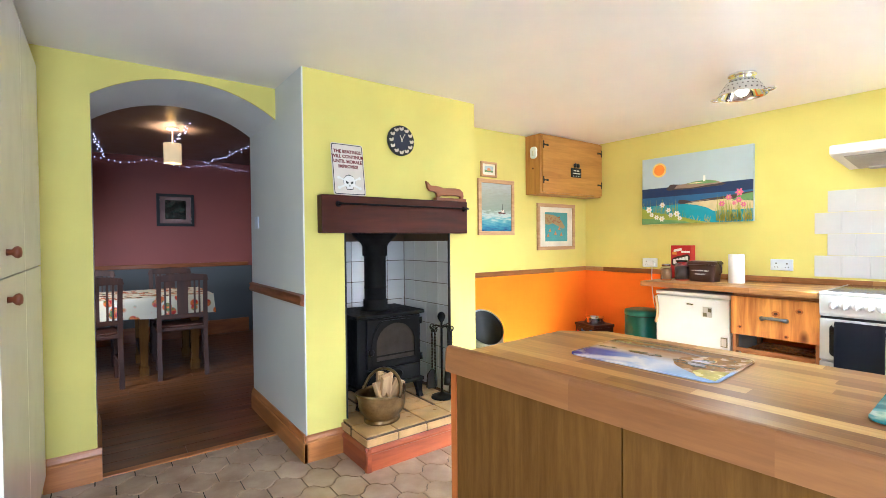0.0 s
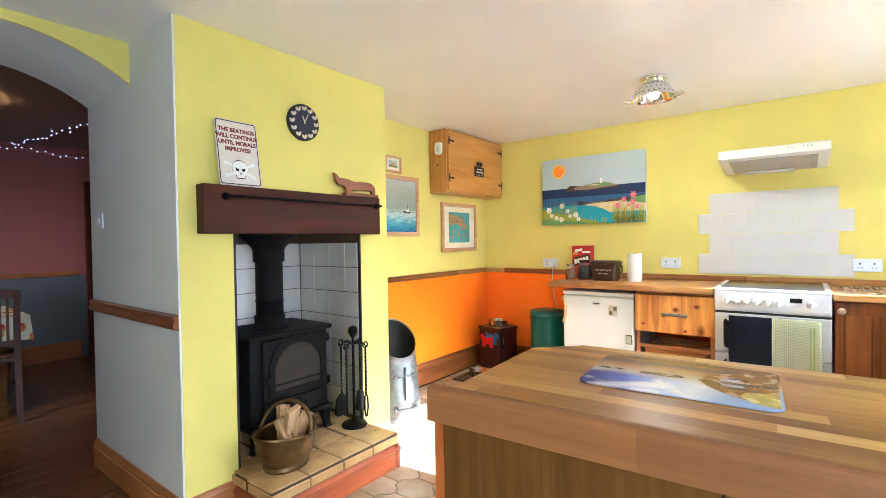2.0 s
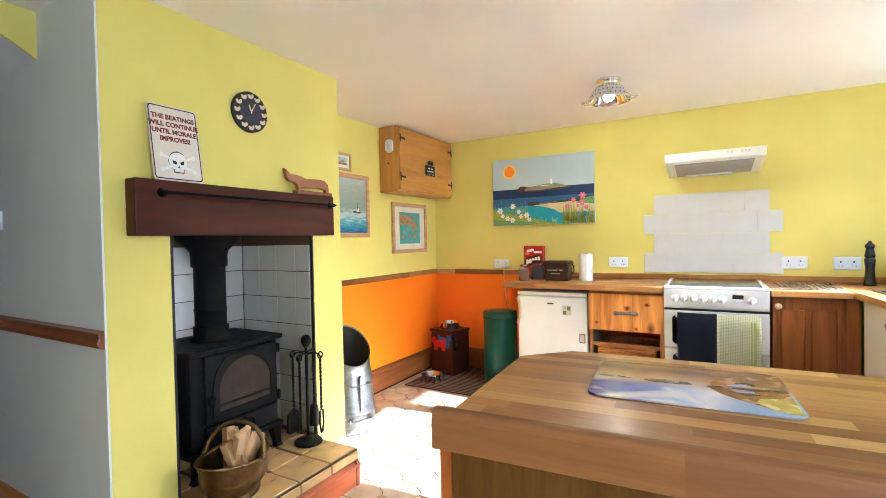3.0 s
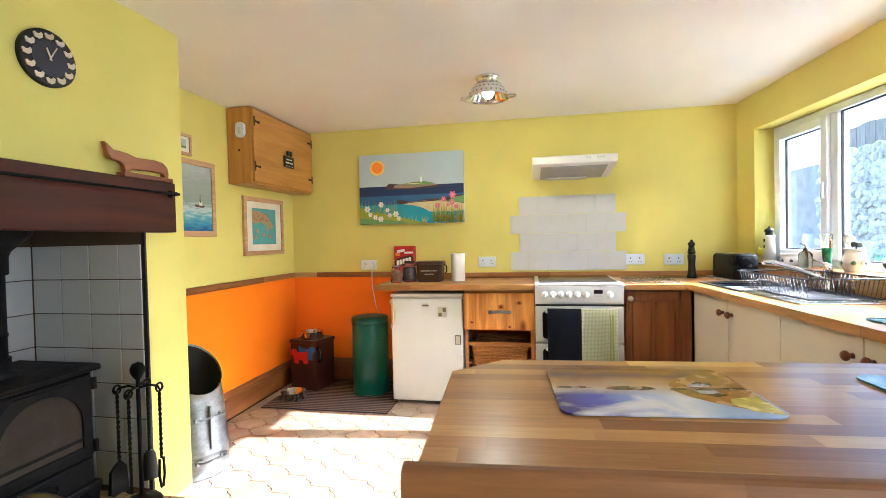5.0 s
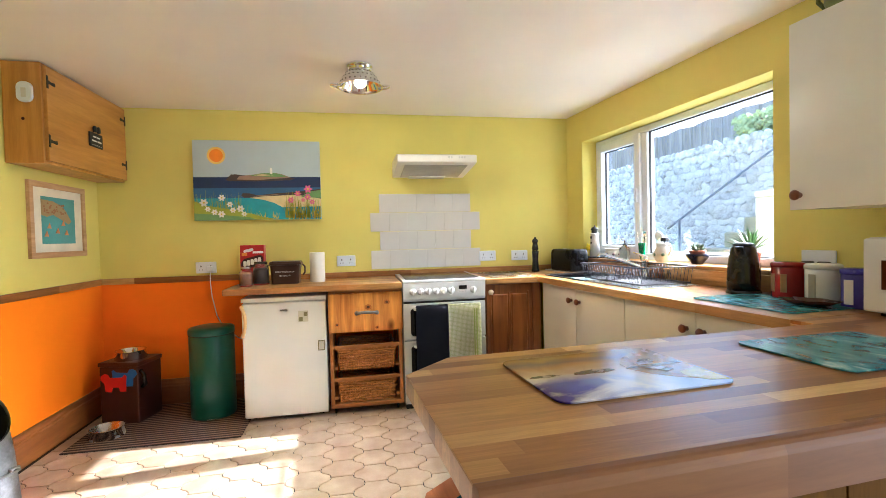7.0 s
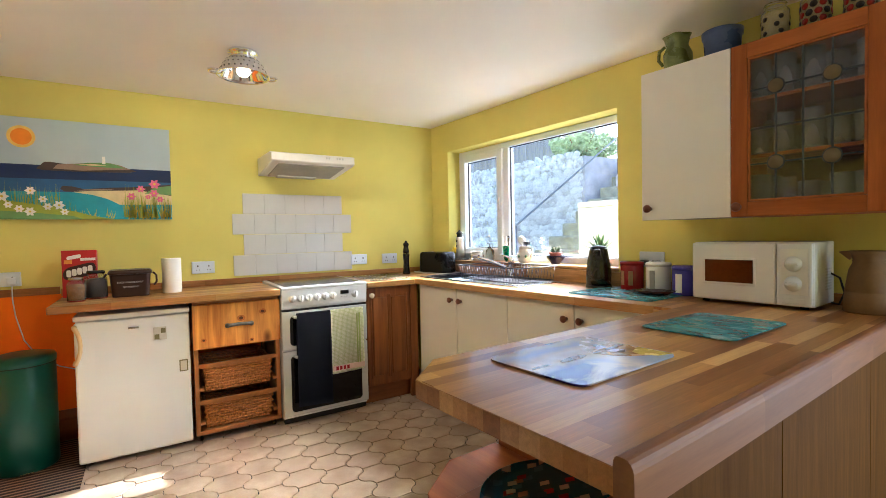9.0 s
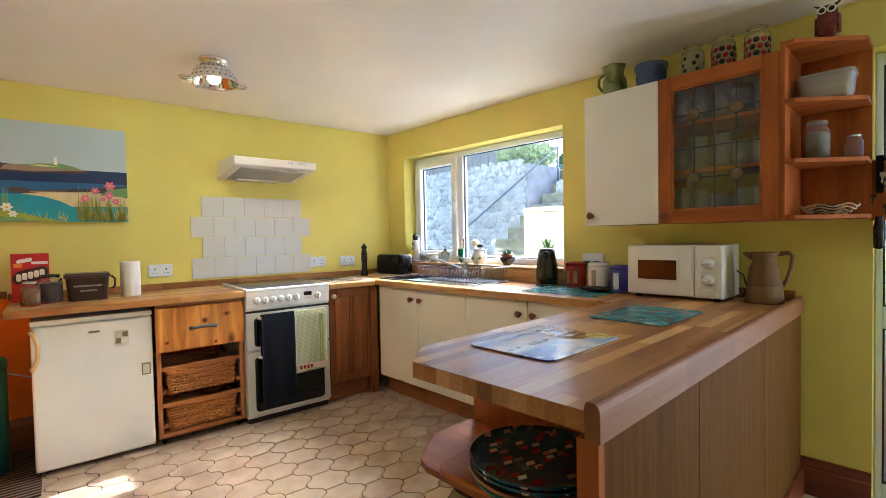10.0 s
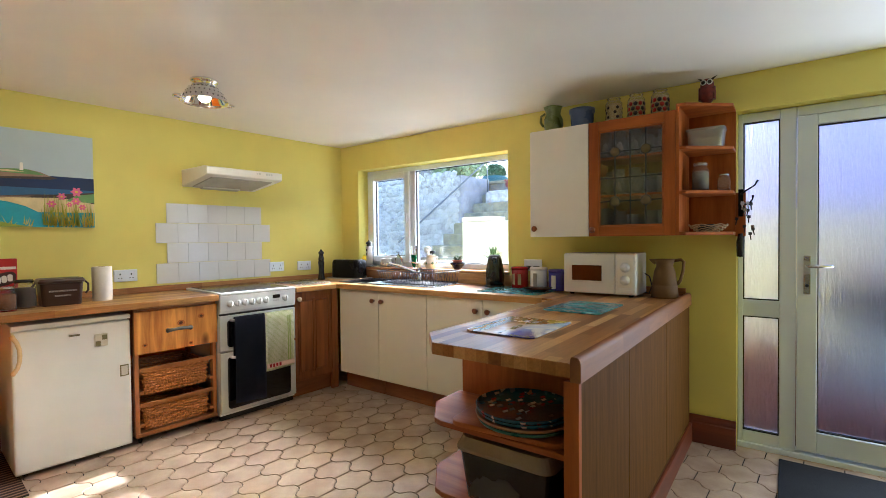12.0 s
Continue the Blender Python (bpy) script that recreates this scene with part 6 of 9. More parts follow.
part("bin", loft([[(0.115 + x * s_, 0.075 + y * s_, z) for x, y in rounded(0.20, 0.15, 0.025)] for z, s_ in ((0, 0.92), (0.005, 0.94), (0.13, 1.04), (0.135, 1.06))], smooth=False), BROWNPLASTIC, cd)
part("lid", loft([[(0.115 + x * s_, 0.075 + y * s_, z) for x, y in rounded(0.225, 0.175, 0.03)] for z, s_ in ((0.137, 1.0), (0.15, 1.0), (0.162, 0.92))], smooth=False), BROWNPLASTIC, cd)
part("handle", tube([(-0.004, 0.05, 0.14), (-0.018, 0.05, 0.12), (-0.018, 0.05, 0.08), (-0.006, 0.05, 0.06)], 0.006, 8), BROWNPLASTIC, cd)
part("handle", tube([(0.232, 0.05, 0.14), (0.25, 0.05, 0.12), (0.25, 0.05, 0.08), (0.236, 0.05, 0.06)], 0.006, 8), BROWNPLASTIC, cd)
part("lettering", text_mesh("FOOD WASTE ONLY", 0.014), PAPER, cd, m=pose(0.115, -0.0055, 0.088, 87))
part("lettering", text_mesh("NO PLASTIC", 0.014), PAPER, cd, m=pose(0.115, -0.0042, 0.06, 87))
kr = thing("kitchen_roll", "white paper kitchen roll standing on worktop", "kitchen roll", pose(4.22, 1.965, TOP))
part("paper", lathe([(0.02, 0), (0.053, 0.0), (0.055, 0.004), (0.055, 0.216), (0.053, 0.22), (0.02, 0.22), (0.02, 0)], 40), PAPER, kr)
part("core", lathe([(0.018, 0.001), (0.0195, 0.001), (0.0195, 0.221), (0.018, 0.221), (0.018, 0.001)], 24), colour("cardboard_core", (0.6, 0.48, 0.36), 0.9), kr)
# ---- corner of the worktop ----
pm = thing("pepper_mill", "tall black turned pepper mill", "pepper mill", pose(4.33, 0.195, TOP) @ Matrix.Diagonal((1.1, 1.1, 1.13, 1)))
part("body", lathe([(0, 0), (0.03, 0), (0.031, 0.01), (0.026, 0.03), (0.022, 0.09), (0.024, 0.12), (0.027, 0.15), (0.024, 0.158), (0, 0.158)], 28), BLACKPLASTIC, pm)
part("head", lathe([(0, 0.160), (0.022, 0.160), (0.026, 0.17), (0.02, 0.20), (0.018, 0.215), (0.024, 0.222), (0.022, 0.235), (0.01, 0.245), (0.008, 0.255), (0, 0.258)], 28), BLACKPLASTIC, pm)
ts = thing("toaster", "black long-slot toaster on a white tray", "toaster", MS @ pose(-0.26, 0.145, TOP, 0, 0, 3))
part("body", loft([[(x * s_, y * s_, z) for x, y in rounded(0.36, 0.165, 0.045)] for z, s_ in ((0.012, 0.96), (0.02, 1.0), (0.15, 0.985), (0.175, 0.95), (0.185, 0.86))], smooth=False), plain("toaster_black", (0.006, 0.006, 0.007), 0.3, var=0.1, bump=0.0, Specular_IOR_Level=0.2), ts)
for y in (-0.03, 0.03):
    part("slot", box(-0.13, 0.13, y - 0.012, y + 0.012, 0.180, 0.1865, 0.001), STEEL, ts)
part("lever", box(-0.195, -0.178, -0.015, 0.015, 0.10, 0.115, 0.003), BLACKPLASTIC, ts)
part("foot_ring", loft([[(x * s_, y * s_, z) for x, y in rounded(0.34, 0.15, 0.04)] for z, s_ in ((0.009, 1.0), (0.013, 1.0))], smooth=False), BLACK, ts)
solid("tray", loft([[(x * s_, y * s_, z) for x, y in rounded(0.44, 0.23, 0.03)] for z, s_ in ((0, 0.94), (0.003, 0.96), (0.010, 1.0), (0.010, 0.985), (0.006, 0.95))], smooth=False), WHITE, "white tray under the toaster", "tray", MS @ pose(-0.26, 0.145, TOP - 0.0, 0, 0, 3))
rk = thing("trivet", "slatted wire trivet beside the hob", "trivet", pose(4.10, 0.555, TOP))
br_ = part("bar", tube([(-0.19, 0, 0.014), (0.19, 0, 0.014)], 0.0042, 6), STEEL, rk, m=T(0, -0.15, 0))
for i in range(1, 11):
    share("bar", br_, rk, T(0, -0.15 + 0.03 * i, 0))
for x in (-0.17, 0.17):
    part("bearer", tube([(x, -0.16, 0.006), (x, 0.16, 0.006)], 0.005, 6), STEEL, rk)

# ---- sink ----
sk = thing("sink", "black composite inset sink with drainer", "sink", MS @ T(0, 0, TOP))
SINKB = plain("black_composite", (0.018, 0.02, 0.028), 0.3, var=0.15)
x0, x1, y0, y1 = SKX0, SKX1, SKY0, SKY1
bm = bmesh.new()
for a in ((x0 - 0.012, x1 + 0.012, y1 - 0.004, y1 + 0.02), (x0 - 0.012, x1 + 0.012, y0 - 0.02, y0 + 0.004), (x1 - 0.004, x1 + 0.02, y0 + 0.004, y1 - 0.004), (x0 - 0.02, x0 + 0.004, y0 + 0.004, y1 - 0.004)):
    box(a[0], a[1], a[2], a[3], 0.001, 0.008, 0.002, bm=bm)
part("rim", bm, SINKB, sk)
bm = bmesh.new()
for a in ((x0, x1, y0, y1, -0.19, -0.18), (x0, x0 + 0.008, y0, y1, -0.18, 0.0), (x1 - 0.008, x1, y0, y1, -0.18, 0.0), (x0, x1, y0, y0 + 0.008, -0.18, 0.0), (x0, x1, y1 - 0.008, y1, -0.18, 0.0)):
    box(*a, bm=bm)
part("bowl", bm, SINKB, sk)
DR = part("drainer", box(-1.58, x0 - 0.022, y0 - 0.01, y1 + 0.01, 0.001, 0.007, 0.003), STEEL, sk, "steel drainer board")
bm = bmesh.new()
for i in range(9):
    box(-1.54, x0 - 0.06, y0 + 0.03 + i * 0.038, y0 + 0.04 + i * 0.038, 0.006, 0.0095, 0.0015, bm=bm)
part("ridges", bm, STEEL, DR)
part("bowl_insert", box(-0.98, -0.80, y0 + 0.05, y1 - 0.02, -0.012, 0.004, 0.004), colour("pale_blue_plastic", (0.62, 0.72, 0.80), 0.4), sk, "pale blue washing-up bowl edge")
tp = thing("mixer_tap", "chrome mixer tap with swan spout", "tap", MS @ T(-1.085, 0.05, TOP + 0.0085))
part("base", lathe([(0, 0), (0.028, 0), (0.028, 0.006), (0.022, 0.012), (0.02, 0.10), (0.023, 0.105), (0.023, 0.13), (0.015, 0.142), (0, 0.144)], 28), CHROME, tp)
part("spout", tube([(0.0, 0.012, 0.055), (0.03, 0.05, 0.08), (0.09, 0.13, 0.12), (0.15, 0.21, 0.155), (0.165, 0.232, 0.155), (0.172, 0.242, 0.14)], [0.012, 0.012, 0.011, 0.011, 0.012, 0.012], 12), CHROME, tp)
part("lever", tube([(0.0, 0.0, 0.138), (0.03, 0.01, 0.15), (0.09, 0.02, 0.165)], [0.012, 0.008, 0.006], 10), CHROME, tp)
DARKWIRE = plain("dark_rack_wire", (0.06, 0.06, 0.065), 0.4, 0.6, var=0.2)
dk = thing("dish_rack", "dark wire dish rack on the drainer", "dish rack", MS @ T(-1.54, 0.07, TOP + 0.011))
L, Dp = 0.62, 0.36
part("top_rail", tube([(0, 0, 0.10), (L, 0, 0.10), (L, Dp, 0.10), (0, Dp, 0.10)], 0.004, 6, None, True), DARKWIRE, dk)
part("base_rail", tube([(0.02, 0.02, 0.004), (L - 0.02, 0.02, 0.004), (L - 0.02, Dp - 0.02, 0.004), (0.02, Dp - 0.02, 0.004)], 0.004, 6, None, True), DARKWIRE, dk)
wr = part("wire", tube([(0, 0, 0.10), (0, 0.02, 0.004), (0, Dp - 0.02, 0.004), (0, Dp, 0.10)], 0.0022, 5), DARKWIRE, dk, m=T(0.02, 0, 0))
for i in range(1, 22):
    share("wire", wr, dk, T(0.02 + (L - 0.04) * i / 21, 0, 0))
wr = part("plate_holder", tube([(0, 0.12, 0.004), (0.02, 0.12, 0.08), (0.035, 0.12, 0.004)], 0.0022, 5), DARKWIRE, dk, m=T(0.05, 0, 0))
for i in range(1, 12):
    share("plate_holder", wr, dk, T(0.05 + (L - 0.12) * i / 11, 0, 0))

# ---- window sill things ----
SZ = WZ0 + 0.001


def sill(lx, ly=-0.05, rz=0):
    return MS @ pose(lx, ly, SZ, 0, 0, rz)


lh = thing("toy_lighthouse", "white model lighthouse with black lantern and yellow flower", "ornament", sill(-0.345, -0.045))
part("base", lathe([(0, 0), (0.085, 0), (0.085, 0.008), (0.07, 0.013), (0, 0.013)], 28), BLACK, lh)
part("tower", lathe([(0, 0.013), (0.042, 0.013), (0.03, 0.19), (0.036, 0.194), (0.036, 0.2), (0, 0.2)], 28), WHITE, lh)
part("lantern", lathe([(0, 0.2), (0.024, 0.2), (0.024, 0.225), (0.032, 0.228), (0.024, 0.245), (0.006, 0.255), (0.004, 0.265), (0, 0.265)], 24), BLACK, lh)
for z in (0.11, 0.155):
    part("little_window", box(-0.008, 0.008, 0.030, 0.036, z, z + 0.022, 0.003), BLACK, lh)
part("flower", loft([[(0.01 + (r_ + 0.006 * math.cos(5 * a_)) * math.cos(a_), 0.05 + y_, 0.085 + (r_ + 0.006 * math.cos(5 * a_)) * math.sin(a_)) for a_ in [2 * math.pi * i / 30 for i in range(30)]] for y_, r_ in ((0, 0.012), (0.005, 0.03), (0.008, 0.028), (0.006, 0.01))]), colour("bright_yellow", (0.95, 0.88, 0.15), 0.6), lh, "yellow flower")


def pot(name, label, m, prof, mat, cat="pot"):
    t = thing(name, label, cat, m)
    part("body", lathe(prof, 32), mat, t)
    return t


CER = plain("glazed_white_ceramic", lin((0.82, 0.80, 0.76)), 0.2, var=0.12, scale=18, bump=0.03)
BERRY = colour("painted_berry", (0.30, 0.18, 0.22), 0.4)
t = pot("ceramic_pot", "small white pot painted with dark fruit", sill(-0.575, -0.05), [(0, 0), (0.035, 0), (0.055, 0.02), (0.058, 0.04), (0.05, 0.06), (0.047, 0.068), (0.055, 0.078), (0.052, 0.08), (0.043, 0.068), (0.045, 0.05), (0, 0.02)], CER)
for i in range(7):
    a_ = i * 0.9
    part("painted_fruit", lathe([(0, -0.002), (0.011, 0), (0, 0.003)], 10, pose(0.0565 * math.cos(a_), 0.0565 * math.sin(a_), 0.036, 0, 90, math.degrees(a_))), BERRY, t)
t = thing("soap_bottle", "clear glass soap bottle with pump", "bottle", sill(-0.76, -0.03))
part("bottle", lathe([(0, 0), (0.034, 0), (0.036, 0.005), (0.036, 0.085), (0.014, 0.105), (0.012, 0.118), (0, 0.118)], 24), glass("pale_green_glass", (0.86, 0.95, 0.92)), t)
part("pump", tube([(0, 0, 0.118), (0, 0, 0.145), (0.0, 0.03, 0.148)], 0.006, 8), STEEL, t)
t = thing("washing_up_liquid", "upside-down green washing-up liquid bottle", "bottle", sill(-0.95, -0.03))
part("liquid", loft([[(x * s_, y * s_ * 0.6, z) for x, y in rounded(0.06, 0.06, 0.028, 4)] for z, s_ in ((0.01, 0.45), (0.03, 0.7), (0.09, 0.9), (0.125, 1.0))]), colour("green_liquid", (0.02, 0.50, 0.30), 0.15), t, "green liquid")
part("bottle", loft([[(x * s_, y * s_ * 0.6, z) for x, y in rounded(0.064, 0.064, 0.03, 4)] for z, s_ in ((0.0, 0.4), (0.012, 0.5), (0.03, 0.74), (0.13, 1.05), (0.20, 1.1), (0.205, 1.0))]), GLASS, t)
t = pot("ceramic_jug", "white jug painted with leaves holding brushes", sill(-1.135, -0.045), [(0, 0), (0.04, 0), (0.042, 0.006), (0.06, 0.04), (0.06, 0.06), (0.04, 0.095), (0.038, 0.11), (0.046, 0.125), (0.043, 0.125), (0.034, 0.11), (0.036, 0.095), (0, 0.04)], CER, "jug")
part("handle", tube([(-0.038, 0, 0.112), (-0.07, 0, 0.11), (-0.078, 0, 0.08), (-0.056, 0, 0.045)], 0.007, 8), CER, t)
LEAFG = colour("painted_leaf_green", (0.35, 0.48, 0.40), 0.4)
for i in range(6):
    a_ = 0.5 + i
    part("painted_leaf", lathe([(0, -0.002), (0.012, 0), (0, 0.002)], 8, pose(0.060 * math.cos(a_), 0.060 * math.sin(a_), 0.05, 0, 90, math.degrees(a_))), LEAFG, t)
br = thing("dish_brush", "white dish brush standing in jug", "brush", sill(-1.125, -0.045))
part("stem", tube([(0, 0, 0.05), (0.02, 0.0, 0.15)], 0.004, 8), WHITE, br)
part("head", lathe([(0, 0), (0.035, 0.004), (0.036, 0.012), (0.02, 0.02), (0, 0.022)], 20, pose(0.03, 0, 0.165, 70, 20, 0)), WHITE, br)
br = thing("scrubbing_brush", "dark brush standing in jug", "brush", sill(-1.15, -0.04))
part("stem", tube([(0, 0, 0.05), (-0.01, 0.0, 0.14)], 0.004, 8), BLACK, br)
part("head", box(-0.035, 0.012, -0.015, 0.015, 0.135, 0.16, 0.005), BLACK, br)
TERRA = colour("terracotta", (0.62, 0.36, 0.26), 0.8)
NAVYG = plain("navy_glaze", lin((0.07, 0.06, 0.20)), 0.15, var=0.2)
SUCC = plain("succulent_green", lin((0.33, 0.42, 0.30)), 0.6, var=0.3)
t = pot("glazed_bowl", "navy glazed bowl holding a small cactus pot", sill(-1.435, -0.04), [(0, 0), (0.03, 0), (0.034, 0.01), (0.062, 0.045), (0.066, 0.062), (0.062, 0.062), (0.05, 0.03), (0, 0.02)], NAVYG, "bowl")
t = thing("cactus", "small cactus in terracotta pot in navy bowl", "plant", sill(-1.435, -0.04))
part("pot", lathe([(0, 0.022), (0.03, 0.022), (0.042, 0.07), (0.046, 0.072), (0.046, 0.084), (0.04, 0.084), (0, 0.078)], 24), TERRA, t)
bm = bmesh.new()
rr = random.Random(7)
for i in range(26):
    a_, e_ = rr.uniform(0, 6.28), rr.uniform(0.3, 1.5)
    l = rr.uniform(0.035, 0.055)
    dx, dy, dz = math.cos(a_) * math.cos(e_), math.sin(a_) * math.cos(e_), math.sin(e_)
    tube([(0, 0, 0.08), (dx * l * 0.6, dy * l * 0.6, 0.08 + dz * l * 0.6), (dx * l, dy * l, 0.08 + dz * l)], [0.008, 0.008, 0.001], 5, bm)
part("stems", bm, SUCC, t)
t = thing("houseplant", "spiky green pineapple-leaved plant in terracotta pot", "plant", sill(-1.80, -0.035))
part("pot", lathe([(0, 0), (0.028, 0), (0.045, 0.07), (0.048, 0.072), (0.048, 0.085), (0.042, 0.085), (0, 0.078)], 24), TERRA, t)
bm = bmesh.new()
rr = random.Random(9)
for i in range(34):
    a_, e_ = i * 2.4, 0.35 + 1.15 * (i / 34)
    l = rr.uniform(0.09, 0.14)
    d_ = Vector((math.cos(a_) * math.cos(e_), math.sin(a_) * math.cos(e_), math.sin(e_)))
    sd_ = Vector((-math.sin(a_), math.cos(a_), 0)) * 0.008
    p0 = Vector((0, 0, 0.09)) + d_ * 0.01
    mid = p0 + d_ * l * 0.55
    tip = p0 + d_ * l + Vector((d_.x, d_.y, -0.2)) * 0.015
    vs = [bm.verts.new(q) for q in (p0 - sd_ * 0.7, p0 + sd_ * 0.7, mid + sd_, mid - sd_, tip, p0 - d_.cross(sd_).normalized() * 0.004, mid - d_.cross(sd_).normalized() * 0.004)]
    for fc in ((0, 1, 2, 3), (3, 2, 4), (0, 3, 6, 5), (1, 5, 6, 2), (3, 4, 6), (2, 6, 4)):
        bm.faces.new([vs[q] for q in fc])
part("leaves", bm, plain("spiky_leaf", lin((0.42, 0.55, 0.36)), 0.5, var=0.35, scale=25), t)

# ---- south worktop things ----
kt = thing("kettle", "glossy black jug kettle on worktop", "kettle", MS @ pose(-1.905, 0.13, TOP, 0, 0, 118) @ Matrix.Diagonal((0.95, 0.95, 1.08, 1)))
part("base", lathe([(0, 0), (0.078, 0), (0.08, 0.006), (0.076, 0.016), (0, 0.016)], 36), BLACKPLASTIC, kt)
part("body", lathe([(0, 0.017), (0.074, 0.017), (0.076, 0.05), (0.073, 0.11), (0.062, 0.18), (0.056, 0.205), (0.05, 0.215), (0, 0.218)], 36), BLACKPLASTIC, kt)
part("lid", lathe([(0, 0.216), (0.048, 0.217), (0.05, 0.222), (0.03, 0.23), (0, 0.232)], 36), BLACK, kt)
part("handle", tube([(-0.05, 0, 0.205), (-0.085, 0, 0.205), (-0.105, 0, 0.18), (-0.105, 0, 0.09), (-0.09, 0, 0.06), (-0.072, 0, 0.055)], 0.012, 10), BLACKPLASTIC, kt)
part("spout", prism([(0.045, 0.218), (0.085, 0.212), (0.055, 0.165)], -0.02, 0.02, "y", 0.006), BLACKPLASTIC, kt)
part("gauge", box(-0.006, 0.006, 0.070, 0.077, 0.06, 0.14, 0.003), glass("gauge_glass", (0.6, 0.7, 0.8)), kt)


def tin(label, lx, ly, mats, sq=False, r=0.062, h=0.15, lid=None):
    t = thing("storage_tin", label, "tin", MS @ T(lx, ly, TOP), "storage tins")
    part("body", lathe([(0, 0), (r - 0.002, 0), (r, 0.003), (r, h - 0.012), (r - 0.002, h - 0.01), (0, h - 0.01)], 36), mats, t)
    part("lid", lathe([(0, h - 0.009), (r + 0.003, h - 0.009), (r + 0.003, h + 0.006), (r - 0.004, h + 0.012), (0, h + 0.013)], 36), lid or mats, t)
    return t


REDT = colour("red_tin_enamel", (0.55, 0.06, 0.07), 0.2)
BLUET = colour("blue_violet_enamel", (0.25, 0.22, 0.60), 0.25)
t = tin("red enamel storage tin with gold marks", -2.105, 0.10, REDT)
for a_ in (1.2, 2.0):
    part("tin_mark", box(-0.012, 0.012, 0.059, 0.0632, 0.03, 0.11, 0.001), bpy.data.materials.get("tin_gold") or colour("tin_gold", (0.6, 0.45, 0.3), 0.3), t, m=pose(0, 0, 0, 0, 0, math.degrees(a_) - 90))
t = tin("white storage tin with white lid", -2.262, 0.105, WHITE, lid=WHITE)
part("label", box(-0.014, 0.014, 0.0585, 0.0635, 0.02, 0.12, 0.001), colour("tin_grey", (0.6, 0.58, 0.55), 0.3), t)
t = tin("blue and white storage tin", -2.41, 0.125, BLUET, r=0.056, h=0.14)
part("label", box(-0.016, 0.016, 0.053, 0.0575, 0.015, 0.11, 0.001), WHITE, t)
ld = thing("leaf_dish", "dark brown leaf-shaped dish on glass board", "dish", MS @ pose(-2.33, 0.27, TOP + 0.0075, 0, 0, 15))
part("dish", loft([[((r_ * (1 + 0.12 * math.cos(7 * a_))) * math.cos(a_), 0.62 * r_ * (1 + 0.12 * math.cos(7 * a_)) * math.sin(a_), z) for a_ in [2 * math.pi * i / 42 for i in range(42)]] for z, r_ in ((0, 0.05), (0.006, 0.07), (0.022, 0.10), (0.023, 0.097), (0.009, 0.066), (0.006, 0.03))]), colour("dark_brown_glaze", (0.25, 0.10, 0.07), 0.25), ld)

mw = thing("microwave", "white microwave oven with two dials", "microwave", south(-2.528, 0.285, TOP + 0.012))
W, H_, D = 0.46, 0.262, 0.27
part("case", box(0, W, 0.02, D, 0, H_, 0.006), ENAMEL, mw)
df = part("door", box(0.001, 0.335, -0.004, 0.019, 0.004, H_ - 0.003, 0.008), ENAMEL, mw)
part("door_window_frame", box(0.05, 0.265, -0.007, -0.003, 0.075, 0.195, 0.004), ENAMEL, df)
part("door_window", box(0.06, 0.255, -0.0085, -0.005, 0.085, 0.185, 0.002), plain("amber_dark_glass", lin((0.26, 0.11, 0.05)), 0.1, var=0.25, scale=6), df, "dark amber window")
pn = part("panel", box(0.338, W - 0.001, -0.004, 0.019, 0.004, H_ - 0.003, 0.006), ENAMEL, mw)
part("dial_plate", box(0.352, W - 0.014, -0.006, -0.003, 0.05, 0.235, 0.003), WHITE, pn)
for z in (0.175, 0.095):
    dl = part("dial", lathe([(0, 0), (0.03, 0), (0.031, 0.003), (0.024, 0.006), (0.021, 0.018), (0, 0.02)], 28, pose(0.398, -0.006, z, 90)), ENAMEL, pn)
    part("grip", box(0.376, 0.42, -0.031, -0.024, z - 0.006, z + 0.006, 0.002), ENAMEL, dl)
part("button", box(0.36, 0.44, -0.008, -0.004, 0.016, 0.036, 0.003), ENAMEL, pn)
bm = bmesh.new()
for i in range(8):
    box(W - 0.001, W + 0.0008, 0.15, 0.23, 0.06 + i * 0.012, 0.066 + i * 0.012, bm=bm)
part("vents", bm, SILVER, mw)
for x in (0.04, W - 0.04):
    for y in (0.05, D - 0.04):
        part("foot", lathe([(0, -0.012), (0.014, -0.012), (0.016, 0), (0, 0)], 12, T(x, y, 0)), BLACKPLASTIC, mw)
cl = solid("power_lead", tube([(0, 0, 0), (0.03, 0.01, -0.02), (0.05, -0.01, -0.08), (0.03, 0.0, -0.13), (0.0, 0.01, -0.125)], 0.004, 8), BLACK, "black power lead behind the microwave", "cable", south(-2.985, 0.06, TOP + 0.14))
jg = thing("pottery_jug", "large brown stoneware jug on worktop", "jug", MS @ pose(-3.125, 0.15, TOP, 0, 0, 8) @ Matrix.Diagonal((0.9, 0.9, 0.97, 1)))
STW = plain("brown_stoneware", lin((0.45, 0.33, 0.19)), 0.7, var=0.12, scale=12, bump=0.15)
part("body", lathe([(0, 0), (0.082, 0), (0.086, 0.006), (0.08, 0.08), (0.078, 0.083), (0.08, 0.086), (0.066, 0.17), (0.052, 0.2), (0.055, 0.205), (0.052, 0.21), (0.062, 0.235), (0.068, 0.245), (0.064, 0.245), (0.05, 0.215), (0.046, 0.2), (0, 0.06)], 40), STW, jg)
part("spout", prism([(0.05, 0.246), (0.10, 0.242), (0.058, 0.205)], -0.022, 0.022, "y", 0.008), STW, jg)
